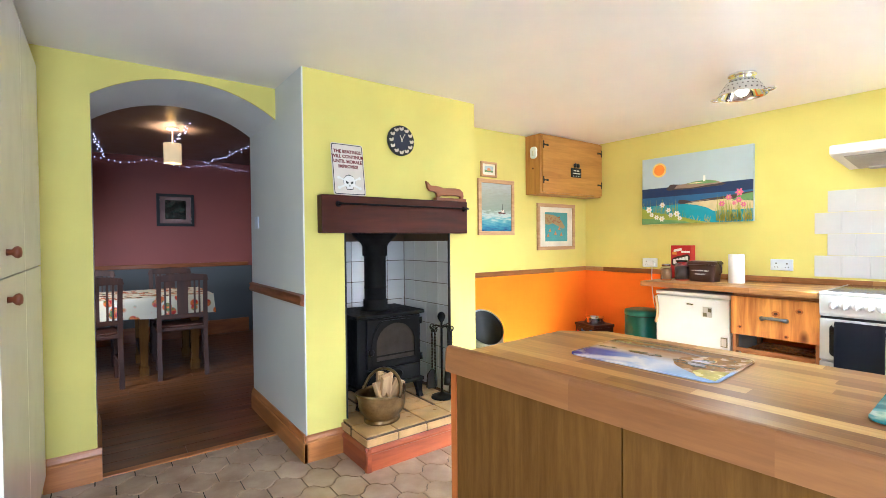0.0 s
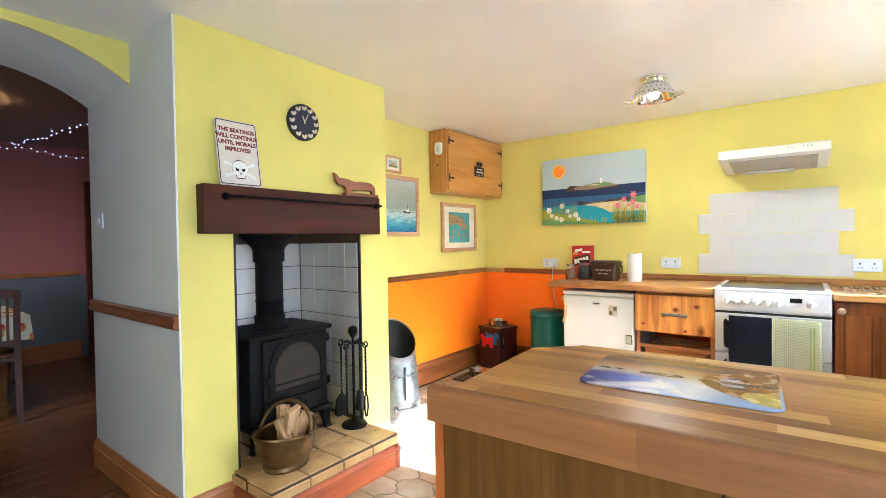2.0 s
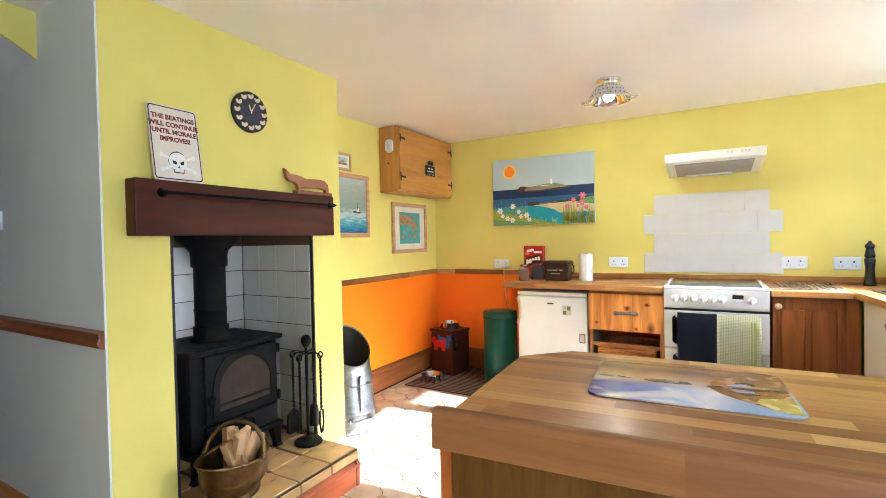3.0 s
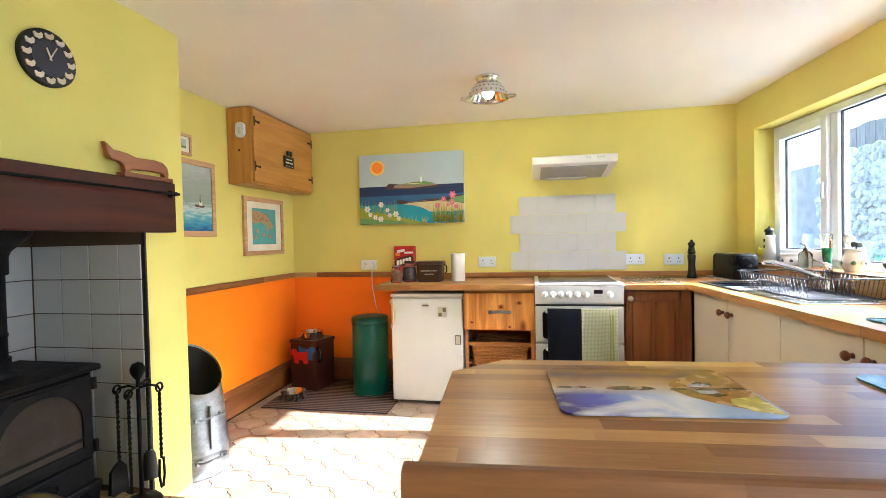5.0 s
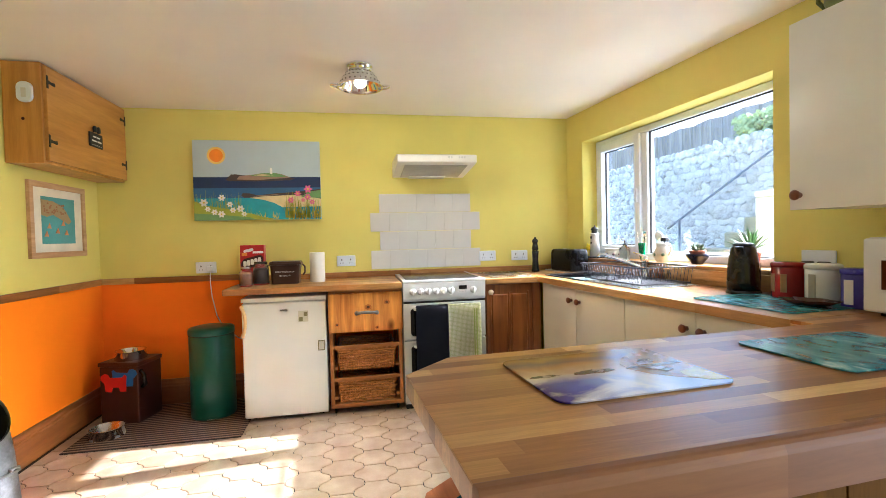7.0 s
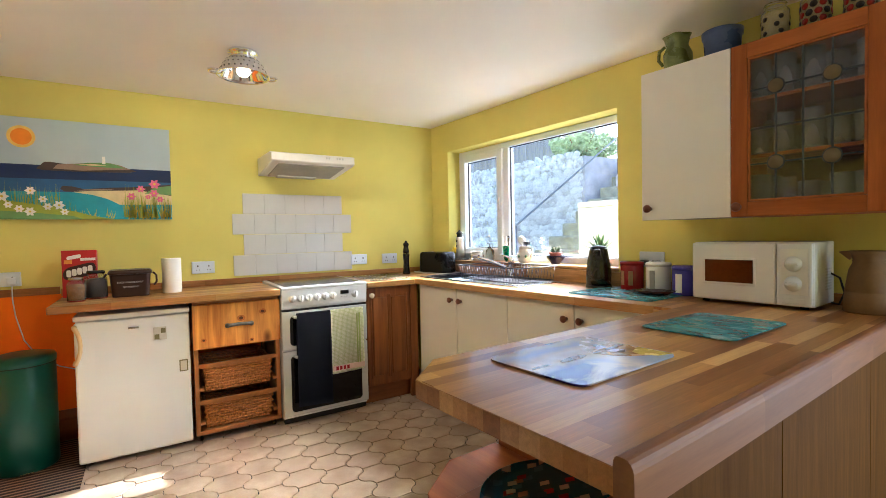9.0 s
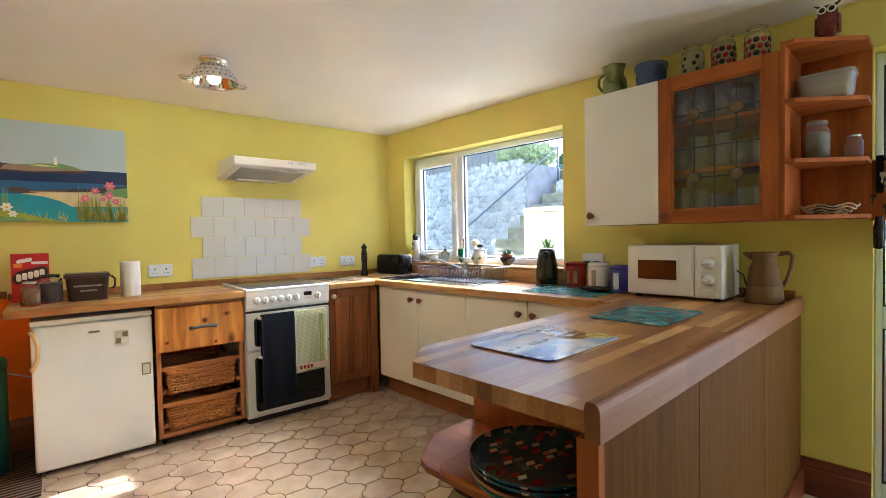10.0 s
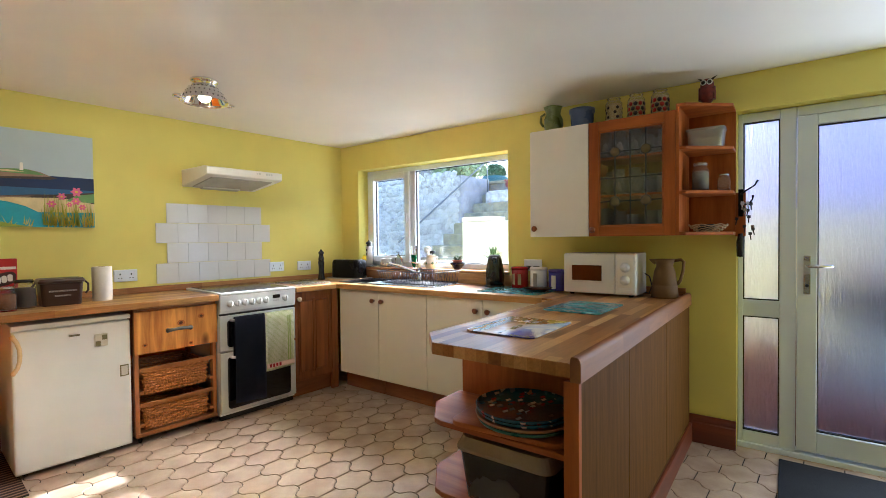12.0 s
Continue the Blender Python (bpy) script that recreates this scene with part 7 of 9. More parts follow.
part("handle", tube([(-0.058, 0, 0.236), (-0.10, 0, 0.242), (-0.118, 0, 0.228), (-0.112, 0, 0.17), (-0.095, 0, 0.11), (-0.078, 0, 0.088)], [0.011, 0.010, 0.010, 0.010, 0.010, 0.012], 10), STW, jg)

# ---- boards on the worktops ----
def seapaint(name, stops, scale, stretch, rough=0.25):
    k = Nodes(name)
    n1 = k.n("TexNoise", Scale=scale, Detail=5.0, Distortion=1.5)
    k.link(k.coord(stretch), n1.inputs["Vector"])
    k.set(Base_Color=k.ramp(n1.outputs["Fac"], stops), Roughness=rough)
    return k.m


TEAL = seapaint("teal_glass_print", [(0.30, lin((0.10, 0.33, 0.40))), (0.45, lin((0.18, 0.48, 0.53))), (0.58, lin((0.32, 0.61, 0.64))), (0.70, lin((0.66, 0.80, 0.80)))], 7.0, (1, 2.2, 1))
RUB = BLACK


def board(label, lx, ly, w, d_, rz, mat, thick=0.006):
    t = thing("worktop_saver", label, "chopping board", MS @ pose(lx, ly, TOP, 0, 0, rz))
    part("board", prism(rounded(w, d_, 0.03), 0.0015, thick, "z", 0.001), mat, t)
    for x in (-1, 1):
        for y in (-1, 1):
            part("foot", lathe([(0, 0), (0.008, 0), (0.008, 0.0015), (0, 0.0015)], 10, T(x * (w / 2 - 0.03), y * (d_ / 2 - 0.03), 0)), BLACK, t)
    return t


k = Nodes("beach_sky_print")
sep = k.n("SeparateXYZ")
k.link(k.coord(), sep.inputs[0])
nz = k.n("TexNoise", Scale=8.0, Detail=5.0, Distortion=0.8)
k.link(k.coord((1, 0.8, 1)), nz.inputs["Vector"])


def blend_range(src, a, b, amount):
    """Runs from 0 to 1 between a and b, roughened by the noise."""
    ad_ = k.n("Math")
    ad_.operation = "MULTIPLY_ADD"
    k.link(nz.outputs["Fac"], ad_.inputs[0])
    ad_.inputs[1].default_value = amount
    k.link(src, ad_.inputs[2])
    mr_ = k.n("MapRange")
    mr_.inputs[1].default_value, mr_.inputs[2].default_value = a + amount / 2, b + amount / 2
    k.link(ad_.outputs[0], mr_.inputs[0])
    return mr_.outputs[0]


water = k.ramp(blend_range(sep.outputs["Y"], 0.20, -0.12, 0.16), [(0.0, lin((0.22, 0.14, 0.50))), (0.3, lin((0.34, 0.36, 0.74))), (0.55, lin((0.62, 0.70, 0.92))), (0.75, lin((0.90, 0.90, 0.95))), (1.0, lin((0.66, 0.74, 0.90)))])
water = k.mix(k.ramp(nz.outputs["Fac"], [(0.50, (0, 0, 0)), (0.62, (0.85, 0.85, 0.85))]), water, lin((0.93, 0.92, 0.95)))
shore = k.mix(k.ramp(blend_range(sep.outputs["X"], -0.05, -0.005, 0.05), [(0.0, (0, 0, 0)), (1.0, (1, 1, 1))]), water, lin((0.78, 0.70, 0.66)))
skyp = k.ramp(blend_range(sep.outputs["X"], 0.0, 0.15, 0.12), [(0.0, lin((0.80, 0.68, 0.58))), (0.35, lin((0.66, 0.47, 0.32))), (0.6, lin((0.44, 0.32, 0.30))), (0.78, lin((0.58, 0.40, 0.20))), (1.0, lin((0.48, 0.31, 0.17)))])
c_ = k.mix(k.ramp(blend_range(sep.outputs["X"], -0.004, 0.004, 0.0), [(0.0, (0, 0, 0)), (1.0, (1, 1, 1))]), shore, skyp)
k.set(Base_Color=c_, Roughness=0.22, Specular_IOR_Level=0.3)
bb = board("glossy worktop saver printed with beach and violet sky", -2.832, 1.509, 0.302, 0.405, 0.5, k.m)


def print_piece(pts, z, m):
    part("print", prism(pts, 0.0055, 0.006 + z, "z"), m, bb)


GOLDP = plain("print_golden_rock", lin((0.62, 0.43, 0.20)), 0.25, var=0.4, scale=28, bump=0.0)
GOLDL = plain("print_pale_gold", lin((0.80, 0.72, 0.36)), 0.25, var=0.3, scale=22, bump=0.0)
ROCKP = plain("print_dark_rock", lin((0.42, 0.29, 0.21)), 0.25, var=0.35, scale=40, bump=0.0)
LILACP = plain("print_lilac_gap", lin((0.76, 0.72, 0.78)), 0.25, var=0.1, scale=20, bump=0.0)
print_piece([(-0.012, 0.07), (-0.006, 0.09), (0.004, 0.085), (0.010, 0.06), (0.014, 0.03), (0.008, -0.005), (-0.004, -0.012), (-0.013, 0.02), (-0.010, 0.05)], 0.0012, ROCKP)
print_piece([(-0.002, 0.195), (0.008, 0.185), (0.010, 0.14), (0.002, 0.115), (-0.006, 0.15)], 0.0004, ROCKP)
print_piece([(-0.13, -0.196), (-0.118, -0.15), (-0.085, -0.10), (-0.05, -0.065), (-0.01, -0.045), (0.03, -0.05), (0.07, -0.08), (0.10, -0.12), (0.125, -0.16), (0.135, -0.196)], 0.0005, GOLDP)
print_piece([(-0.138, -0.196), (-0.125, -0.15), (-0.09, -0.125), (-0.06, -0.135), (-0.04, -0.196)], 0.0008, GOLDL)
print_piece([(-0.006, -0.04), (0.004, -0.05), (0.006, -0.12), (0.012, -0.19), (0.0, -0.196), (-0.008, -0.13)], 0.0010, ROCKP)
for sx in (1, -1):
    print_piece([(sx * 0.012, -0.085), (sx * 0.028, -0.092), (sx * 0.034, -0.112), (sx * 0.022, -0.132), (sx * 0.012, -0.125)], 0.0016, LILACP)
    print_piece([(sx * 0.036, -0.10), (sx * 0.05, -0.115), (sx * 0.038, -0.14), (sx * 0.024, -0.136)], 0.0013, ROCKP)
board("teal printed glass worktop saver", -2.862, 0.83, 0.30, 0.42, -1, TEAL)
board("teal printed glass worktop saver beside the kettle", -2.19, 0.30, 0.48, 0.37, 0, TEAL)


# ---- wall cabinets on the south wall ----
CZ0, CZ1 = 1.293, 2.006
wc = thing("wall_cabinet", "white gloss wall cabinet with wooden knob", "cabinet", south(-2.318, 0.352, CZ0))
part("carcass", box(0.001, 0.401, 0.02, 0.35, 0.002, CZ1 - CZ0, 0.001), WHITE, wc)
d = part("door", box(0, 0.402, 0, 0.019, 0, CZ1 - CZ0, 0.002), WHITE, wc)
part("knob", lathe(KNOB, 20, pose(0.04, 0, 0.055, 90)), KNOBWOOD, d, "turned wooden knob")
gc = thing("glazed_cabinet", "oak wall cabinet with leaded glass door full of glasses", "cabinet", south(-2.722, 0.352, CZ0))
W, H_ = 0.50, CZ1 - CZ0
for a in ((0, 0.016, 0.022, 0.35, 0, H_), (W - 0.016, W, 0.022, 0.35, 0, H_), (0.016, W - 0.016, 0.022, 0.35, 0, 0.016), (0.016, W - 0.016, 0.022, 0.35, H_ - 0.016, H_)):
    part("side", box(*a), SHELFWOOD_Z, gc)
part("back", box(0.016, W - 0.016, 0.342, 0.35, 0.016, H_ - 0.016), plain("cabinet_inside", lin((0.50, 0.36, 0.22)), 0.6), gc)
for z in (0.245, 0.48):
    part("shelf", box(0.016, W - 0.016, 0.06, 0.342, z, z + 0.014), SHELFWOOD, gc)
d = part("door", box(0, 0.062, 0, 0.02, 0, H_, 0.003), SHELFWOOD_Z, gc)
part("door_stile", box(W - 0.062, W, 0, 0.02, 0, H_, 0.003), SHELFWOOD_Z, d)
part("door_rail", box(0.062, W - 0.062, 0.0005, 0.0195, 0, 0.06, 0.003), SHELFWOOD, d)
part("door_rail", box(0.062, W - 0.062, 0.0005, 0.0195, H_ - 0.062, H_, 0.003), SHELFWOOD, d)
for a in (box(0.0625, 0.072, 0.003, 0.016, 0.061, H_ - 0.063, 0.003), box(W - 0.072, W - 0.0625, 0.003, 0.016, 0.061, H_ - 0.063, 0.003), box(0.072, W - 0.072, 0.003, 0.016, 0.0605, 0.07, 0.003), box(0.072, W - 0.072, 0.003, 0.016, H_ - 0.072, H_ - 0.0625, 0.003)):
    part("bead", a, SHELFWOOD, d)
pn = part("pane", box(0.066, W - 0.066, 0.009, 0.012, 0.064, H_ - 0.066), GLASS, d)
pn.visible_shadow = False
LEAD = plain("lead_came", (0.05, 0.05, 0.055), 0.5, 0.6, var=0.2)
gx0, gx1, gz0, gz1 = 0.072, W - 0.072, 0.07, H_ - 0.072
for i in (1, 2, 3):
    x = gx0 + (gx1 - gx0) * i / 4
    part("lead_strip", box(x - 0.003, x + 0.003, 0.006, 0.015, gz0, gz1), LEAD, d)
for j in (1, 2, 3):
    z = gz0 + (gz1 - gz0) * (0.25, 0.5, 0.78)[j - 1]
    part("lead_strip", box(gx0, gx1, 0.0062, 0.0148, z - 0.003, z + 0.003), LEAD, d)
AMBER = Nodes("amber_glass").set(Base_Color=(0.27, 0.19, 0.10), Roughness=0.15, Transmission_Weight=0.3, IOR=1.3).m
for i in (1, 3):
    for j in (0.25, 0.78):
        x, z = gx0 + (gx1 - gx0) * i / 4, gz0 + (gz1 - gz0) * j
        part("roundel", lathe([(0, 0.004), (0.026, 0.0045), (0.026, 0.0165), (0, 0.017)], 24, pose(x, 0, z, -90)), AMBER, d)
        part("roundel_lead", tube([(x + 0.027 * math.cos(q), 0.0105, z + 0.027 * math.sin(q)) for q in [2 * math.pi * i_ / 24 for i_ in range(24)]], 0.0045, 6, closed=True), LEAD, d)
part("knob", lathe(KNOB, 20, pose(0.03, 0, 0.04, 90)), KNOBWOOD, d, "turned wooden knob")
rr = random.Random(12)
gl = None
for zi, z in enumerate((0.0165, 0.2595, 0.4945)):
    for yi, y in enumerate((0.12, 0.24)):
        for i in range(5):
            x = 0.07 + i * 0.088 + rr.uniform(-0.008, 0.008)
            m = south(-2.722, 0.352, CZ0) @ T(x, y, z) @ Matrix.Diagonal((1, 1, rr.choice((0.85, 1.0, 1.15)), 1))
            if gl is None:
                gl = solid("drinking_glass", lathe([(0, 0), (0.030, 0), (0.033, 0.004), (0.039, 0.14), (0.0365, 0.14), (0.030, 0.014), (0, 0.012)], 20), GLASSWARE, "clear drinking glass in glazed cabinet", "glass", m, "glasses in the cabinet")
            else:
                copy_thing(gl, T(0, 0, 0)).matrix_world = m

es = thing("end_shelves", "open wooden end shelf unit with clipped corners", "shelf", south(-3.224, 0.352, CZ0))
W = 0.262
part("side", box(0, 0.016, 0.0, 0.35, 0, 0.745), SHELFWOOD_Z, es)
part("back", box(0.016, W, 0.338, 0.35, 0.0, 0.745), SHELFWOOD_Z, es)
for z in (0.0, 0.235, 0.485, 0.727):
    part("shelf", prism([(0.016, 0.0), (0.05, 0.0), (W, 0.19), (W, 0.338), (0.016, 0.338)], z, z + 0.018, "z", 0.002), SHELFWOOD, es)
part("key_board", box(W - 0.002, W + 0.05, 0.342, 0.358, -0.01, 0.25, 0.003), SHELFWOOD_Z, es)
hk = thing("key_rack", "black hooks crowded with keys and a torch", "keys", south(-3.512, 0.02, 1.50))
part("hook", tube([(0, -0.0, 0.03), (0.03, -0.03, 0.05), (0.07, -0.04, 0.075), (0.085, -0.04, 0.105)], [0.006, 0.005, 0.004, 0.006], 8), IRON, hk)
part("hook", tube([(0.0, 0.0, -0.03), (0.04, -0.03, -0.03), (0.06, -0.04, -0.005), (0.062, -0.04, 0.02)], [0.006, 0.005, 0.004, 0.006], 8), IRON, hk)
part("back_plate", box(-0.012, 0.012, -0.004, 0.012, -0.10, 0.06, 0.002), IRON, hk)
rr = random.Random(5)
for i in range(14):
    x, z = rr.uniform(0.0, 0.05), rr.uniform(-0.2, 0.0)
    part("key", prism([(x + u_, z + v_) for u_, v_ in ((-0.008, 0.0), (0.008, 0.0), (0.009, -0.014), (0.003, -0.018), (0.003, -0.045), (-0.003, -0.042), (-0.003, -0.018), (-0.009, -0.014))], -0.05 + i * 0.003, -0.047 + i * 0.003, "y"), BLACK if i % 3 else STEEL, hk, m=pose(0, 0, 0, 0, rr.uniform(-10, 10), 0))
part("torch", lathe([(0, -0.34), (0.018, -0.335), (0.02, -0.25), (0.016, -0.23), (0.012, -0.20), (0, -0.2)], 18, T(0.0, -0.025, 0)), BLACKPLASTIC, hk)

# things on and in the wall cabinets
TZ = CZ1 + 0.001
VASEG = plain("green_glazed_pottery", lin((0.46, 0.50, 0.27)), 0.3, var=0.35, scale=14, bump=0.2)
t = thing("pottery_vase", "olive green leaf-moulded vase on cabinet", "vase", MS @ T(-2.43, 0.22, TZ))
part("body", loft([[((r_ * (1 + 0.08 * math.cos(5 * a_ + tw_))) * math.cos(a_), (r_ * (1 + 0.08 * math.cos(5 * a_ + tw_))) * math.sin(a_), z) for a_ in [2 * math.pi * i / 40 for i in range(40)]] for z, r_, tw_ in ((0, 0.045, 0), (0.01, 0.05, 0.2), (0.05, 0.064, 0.8), (0.09, 0.062, 1.4), (0.13, 0.046, 2.0), (0.165, 0.055, 2.6), (0.178, 0.062, 2.8), (0.172, 0.05, 2.8), (0.13, 0.04, 2.0))]), VASEG, t)
part("handle", tube([(0.05, 0.02, 0.14), (0.075, 0.03, 0.12), (0.078, 0.03, 0.08), (0.06, 0.02, 0.05)], 0.008, 8), VASEG, t)
pot("blue_pot", "blue glazed planter on white cabinet", MS @ T(-2.635, 0.22, TZ), [(0, 0), (0.065, 0), (0.07, 0.006), (0.076, 0.1), (0.082, 0.104), (0.084, 0.128), (0.078, 0.13), (0.072, 0.1), (0, 0.02)], plain("slate_blue_glaze", lin((0.29, 0.36, 0.52)), 0.3, var=0.12))
POP = colour("painted_poppy", (0.70, 0.16, 0.08), 0.4)
SPOT = colour("painted_spot", (0.16, 0.13, 0.10), 0.4)
CREAMF = colour("cream_contents", (0.80, 0.73, 0.52), 0.8)
for lx, red in ((-2.85, 0), (-2.985, 1), (-3.12, 1)):
    t = jar("painted_jar", "glass jar painted with red and black flowers" if red else "glass jar painted with dark spots", MS @ T(lx, 0.25, TZ), 0.05, 0.165, CREAMF, None, "painted jars")
    part("rim", tube([(0.037 * math.cos(q), 0.037 * math.sin(q), 0.15) for q in [2 * math.pi * i / 20 for i in range(20)]], 0.004, 6, closed=True), GLASS, t)
    for i in range(33):
        a_ = 2 * math.pi * (i % 11) / 11 + (0.28 if (i // 11) % 2 else 0)
        z = 0.03 + 0.029 * (i // 11)
        if not red and i % 2:
            continue
        fl = part("painted_flower", lathe([(0, 0), (0.013 if red else 0.010, 0.0005), (0, 0.0015)], 8, pose(0.0502 * math.cos(a_), 0.0502 * math.sin(a_), z, 0, 90, math.degrees(a_))), POP if red and i % 2 == 0 else SPOT, t)
t = thing("owl_ornament", "painted metal owl standing on end shelf", "ornament", MS @ T(-3.36, 0.2, CZ0 + 0.746))
OWLR = plain("owl_patchwork", lin((0.40, 0.13, 0.10)), 0.35, 0.3, var=0.5, scale=40)
part("body", loft([[(r_ * math.cos(a_), 0.75 * r_ * math.sin(a_), z) for a_ in [2 * math.pi * i / 28 for i in range(28)]] for z, r_ in ((0, 0.012), (0.012, 0.022), (0.04, 0.04), (0.07, 0.044), (0.1, 0.036), (0.125, 0.034), (0.142, 0.028), (0.15, 0.012))]), OWLR, t)
for sx in (-1, 1):
    part("eye", tube([(sx * 0.016 + 0.013 * math.cos(q), 0.03, 0.124 + 0.013 * math.sin(q)) for q in [2 * math.pi * i / 18 for i in range(18)]], 0.0028, 6, closed=True), CHALK, t)
    part("pupil", lathe([(0, 0), (0.008, 0), (0, 0.005)], 14, pose(sx * 0.016, 0.026, 0.124, -90) @ Matrix.Diagonal((1.4, 1.4, 1.4, 1))), BLACK, t)
    part("ear", tube([(sx * 0.02, 0.0, 0.14), (sx * 0.034, 0, 0.152), (sx * 0.05, 0, 0.162)], [0.008, 0.005, 0.001], 6), BLACK, t)
    part("wing", loft([[(sx * (0.036 + 0.008 * math.cos(a_)), 0.02 * math.sin(a_), z) for a_ in [2 * math.pi * i / 12 for i in range(12)]] for z in (0.03, 0.07, 0.1)]), OWLR, t)
t = thing("food_box", "clear plastic lidded box on end shelf", "plastic box", MS @ T(-3.35, 0.15, CZ0 + 0.5035))
FROST = Nodes("frosted_plastic").set(Base_Color=(0.88, 0.88, 0.86), Roughness=0.25, Transmission_Weight=0.75, IOR=1.25).m
part("tub", loft([[(x * s_, y * s_, z) for x, y in rounded(0.19, 0.14, 0.025)] for z, s_ in ((0, 0.9), (0.1, 1.0), (0.1, 0.97), (0.004, 0.86))], smooth=False), FROST, t)
part("lid", loft([[(x * s_, y * s_, z) for x, y in rounded(0.2, 0.15, 0.028)] for z, s_ in ((0.101, 1.0), (0.112, 1.0), (0.115, 0.95))], smooth=False), FROST, t)
part("packets", box(-0.075, 0.06, -0.05, 0.05, 0.006, 0.06, 0.012), CREAMF, t)
jar("clip_jar", "tall glass storage jar on end shelf", MS @ T(-3.325, 0.19, CZ0 + 0.254), 0.045, 0.165, colour("grey_contents", (0.45, 0.44, 0.38), 0.7), GLASSWARE, "")
jar("spice_jar", "small glass jar with metal lid", MS @ T(-3.435, 0.11, CZ0 + 0.254), 0.033, 0.10, None, STEEL, "")
t = thing("wire_basket", "shallow wavy wire basket on end shelf", "basket", MS @ T(-3.36, 0.16, CZ0 + 0.0185))
CANE = colour("pale_cane", (0.74, 0.64, 0.48), 0.5)
bm = bmesh.new()
for r_, z in ((0.06, 0.004), (0.075, 0.014), (0.09, 0.026), (0.1, 0.038)):
    tube([(r_ * math.cos(q), 0.75 * r_ * math.sin(q), z + 0.006 * math.sin(6 * q)) for q in [2 * math.pi * i / 48 for i in range(48)]], 0.0032, 6, bm, True)
part("strands", bm, CANE, t)
part("cloth", loft([[(r_ * math.cos(a_) * (1 + 0.1 * math.cos(3 * a_)), 0.7 * r_ * math.sin(a_), z) for a_ in [2 * math.pi * i / 20 for i in range(20)]] for z, r_ in ((0.004, 0.045), (0.03, 0.05), (0.045, 0.03))]), BLACK, t)

# ---- peninsula end shelves ----
def tray_stack():
    mats = [colour("jade_tray", (0.08, 0.36, 0.28), 0.3), colour("bamboo_tray", (0.62, 0.42, 0.22), 0.4), None, None]
    k = Nodes("printed_melamine")
    v1 = k.n("TexVoronoi", Scale=42.0)
    v1.feature = "F1"
    v1.distance = "CHEBYCHEV"
    k.link(k.coord((1, 0.6, 1), (0, 0, 0.5)), v1.inputs["Vector"])
    sepc = k.n("SeparateColor")
    k.link(v1.outputs["Color"], sepc.inputs[0])
    motif = k.ramp(sepc.outputs[0], [(0.0, lin((0.56, 0.13, 0.10))), (0.25, lin((0.62, 0.16, 0.11))), (0.27, lin((0.82, 0.78, 0.68))), (0.45, lin((0.80, 0.74, 0.62))), (0.47, lin((0.78, 0.50, 0.22))), (0.62, lin((0.24, 0.44, 0.50))), (1.0, lin((0.10, 0.31, 0.37)))])
    k.set(Base_Color=k.mix(k.ramp(v1.outputs["Distance"], [(0.30, (1, 1, 1)), (0.34, (0, 0, 0))]), lin((0.10, 0.31, 0.37)), motif), Roughness=0.2, Coat_Weight=0.3)
    pr = k.m
    z = 0.6155
    bd = solid("wooden_board", prism(rounded(0.42, 0.30, 0.04), 0, 0.018, "z", 0.004), SHELFWOOD, "round-cornered wooden board on shelf", "board", MS @ pose(-2.955, 1.765, z, 0, 0, 4))
    z += 0.019
    for i, (m, r_, lab) in enumerate(((mats[0], 0.178, "round jade green tray"), (mats[1], 0.18, "round bamboo tray"), (pr, 0.172, "round tray printed with camper vans"), (pr, 0.172, "round tray printed with camper vans"))):
        rt = solid("round_tray", lathe([(0, 0), (r_ * 0.9, 0), (r_ * 0.97, 0.006), (r_, 0.016), (r_ * 0.985, 0.017), (r_ * 0.95, 0.009), (r_ * 0.88, 0.004), (0, 0.004)], 56), m, lab + " in a stack", "tray", MS @ T(-2.985 + 0.004 * i, 1.765, z), "stack of round trays")
        part("rim", tube([(r_ * 0.992 * math.cos(q), r_ * 0.992 * math.sin(q), 0.0168) for q in [2 * math.pi * a / 48 for a in range(48)]], 0.0016, 6, closed=True), m, rt)
        z += 0.0125
tray_stack()
tb = thing("storage_tub", "dark plastic tub with clear lid on bottom shelf", "storage box", MS @ pose(-2.955, 1.757, 0.3505) @ Matrix.Diagonal((1, 1, 0.86, 1)))
part("tub", loft([[(x * s_, y * s_, z) for x, y in rounded(0.36, 0.30, 0.04)] for z, s_ in ((0, 0.88), (0.2, 1.0), (0.205, 1.03))], smooth=False), BLACKPLASTIC, tb)
part("lid", loft([[(x * s_, y * s_, z) for x, y in rounded(0.38, 0.32, 0.045)] for z, s_ in ((0.207, 1.0), (0.22, 1.0), (0.25, 0.93), (0.262, 0.9))], smooth=False), plain("taupe_lid_plastic", lin((0.52, 0.45, 0.38)), 0.2, var=0.05), tb)
solid("doormat", box(-4.62, -3.70, 0.02, 0.62, 0.0, 0.012, 0.004), plain("charcoal_mat", lin((0.085, 0.085, 0.10)), 0.95, var=0.2, fine=500, bump=0.7), "charcoal doormat in front of the back door", "mat", MS)

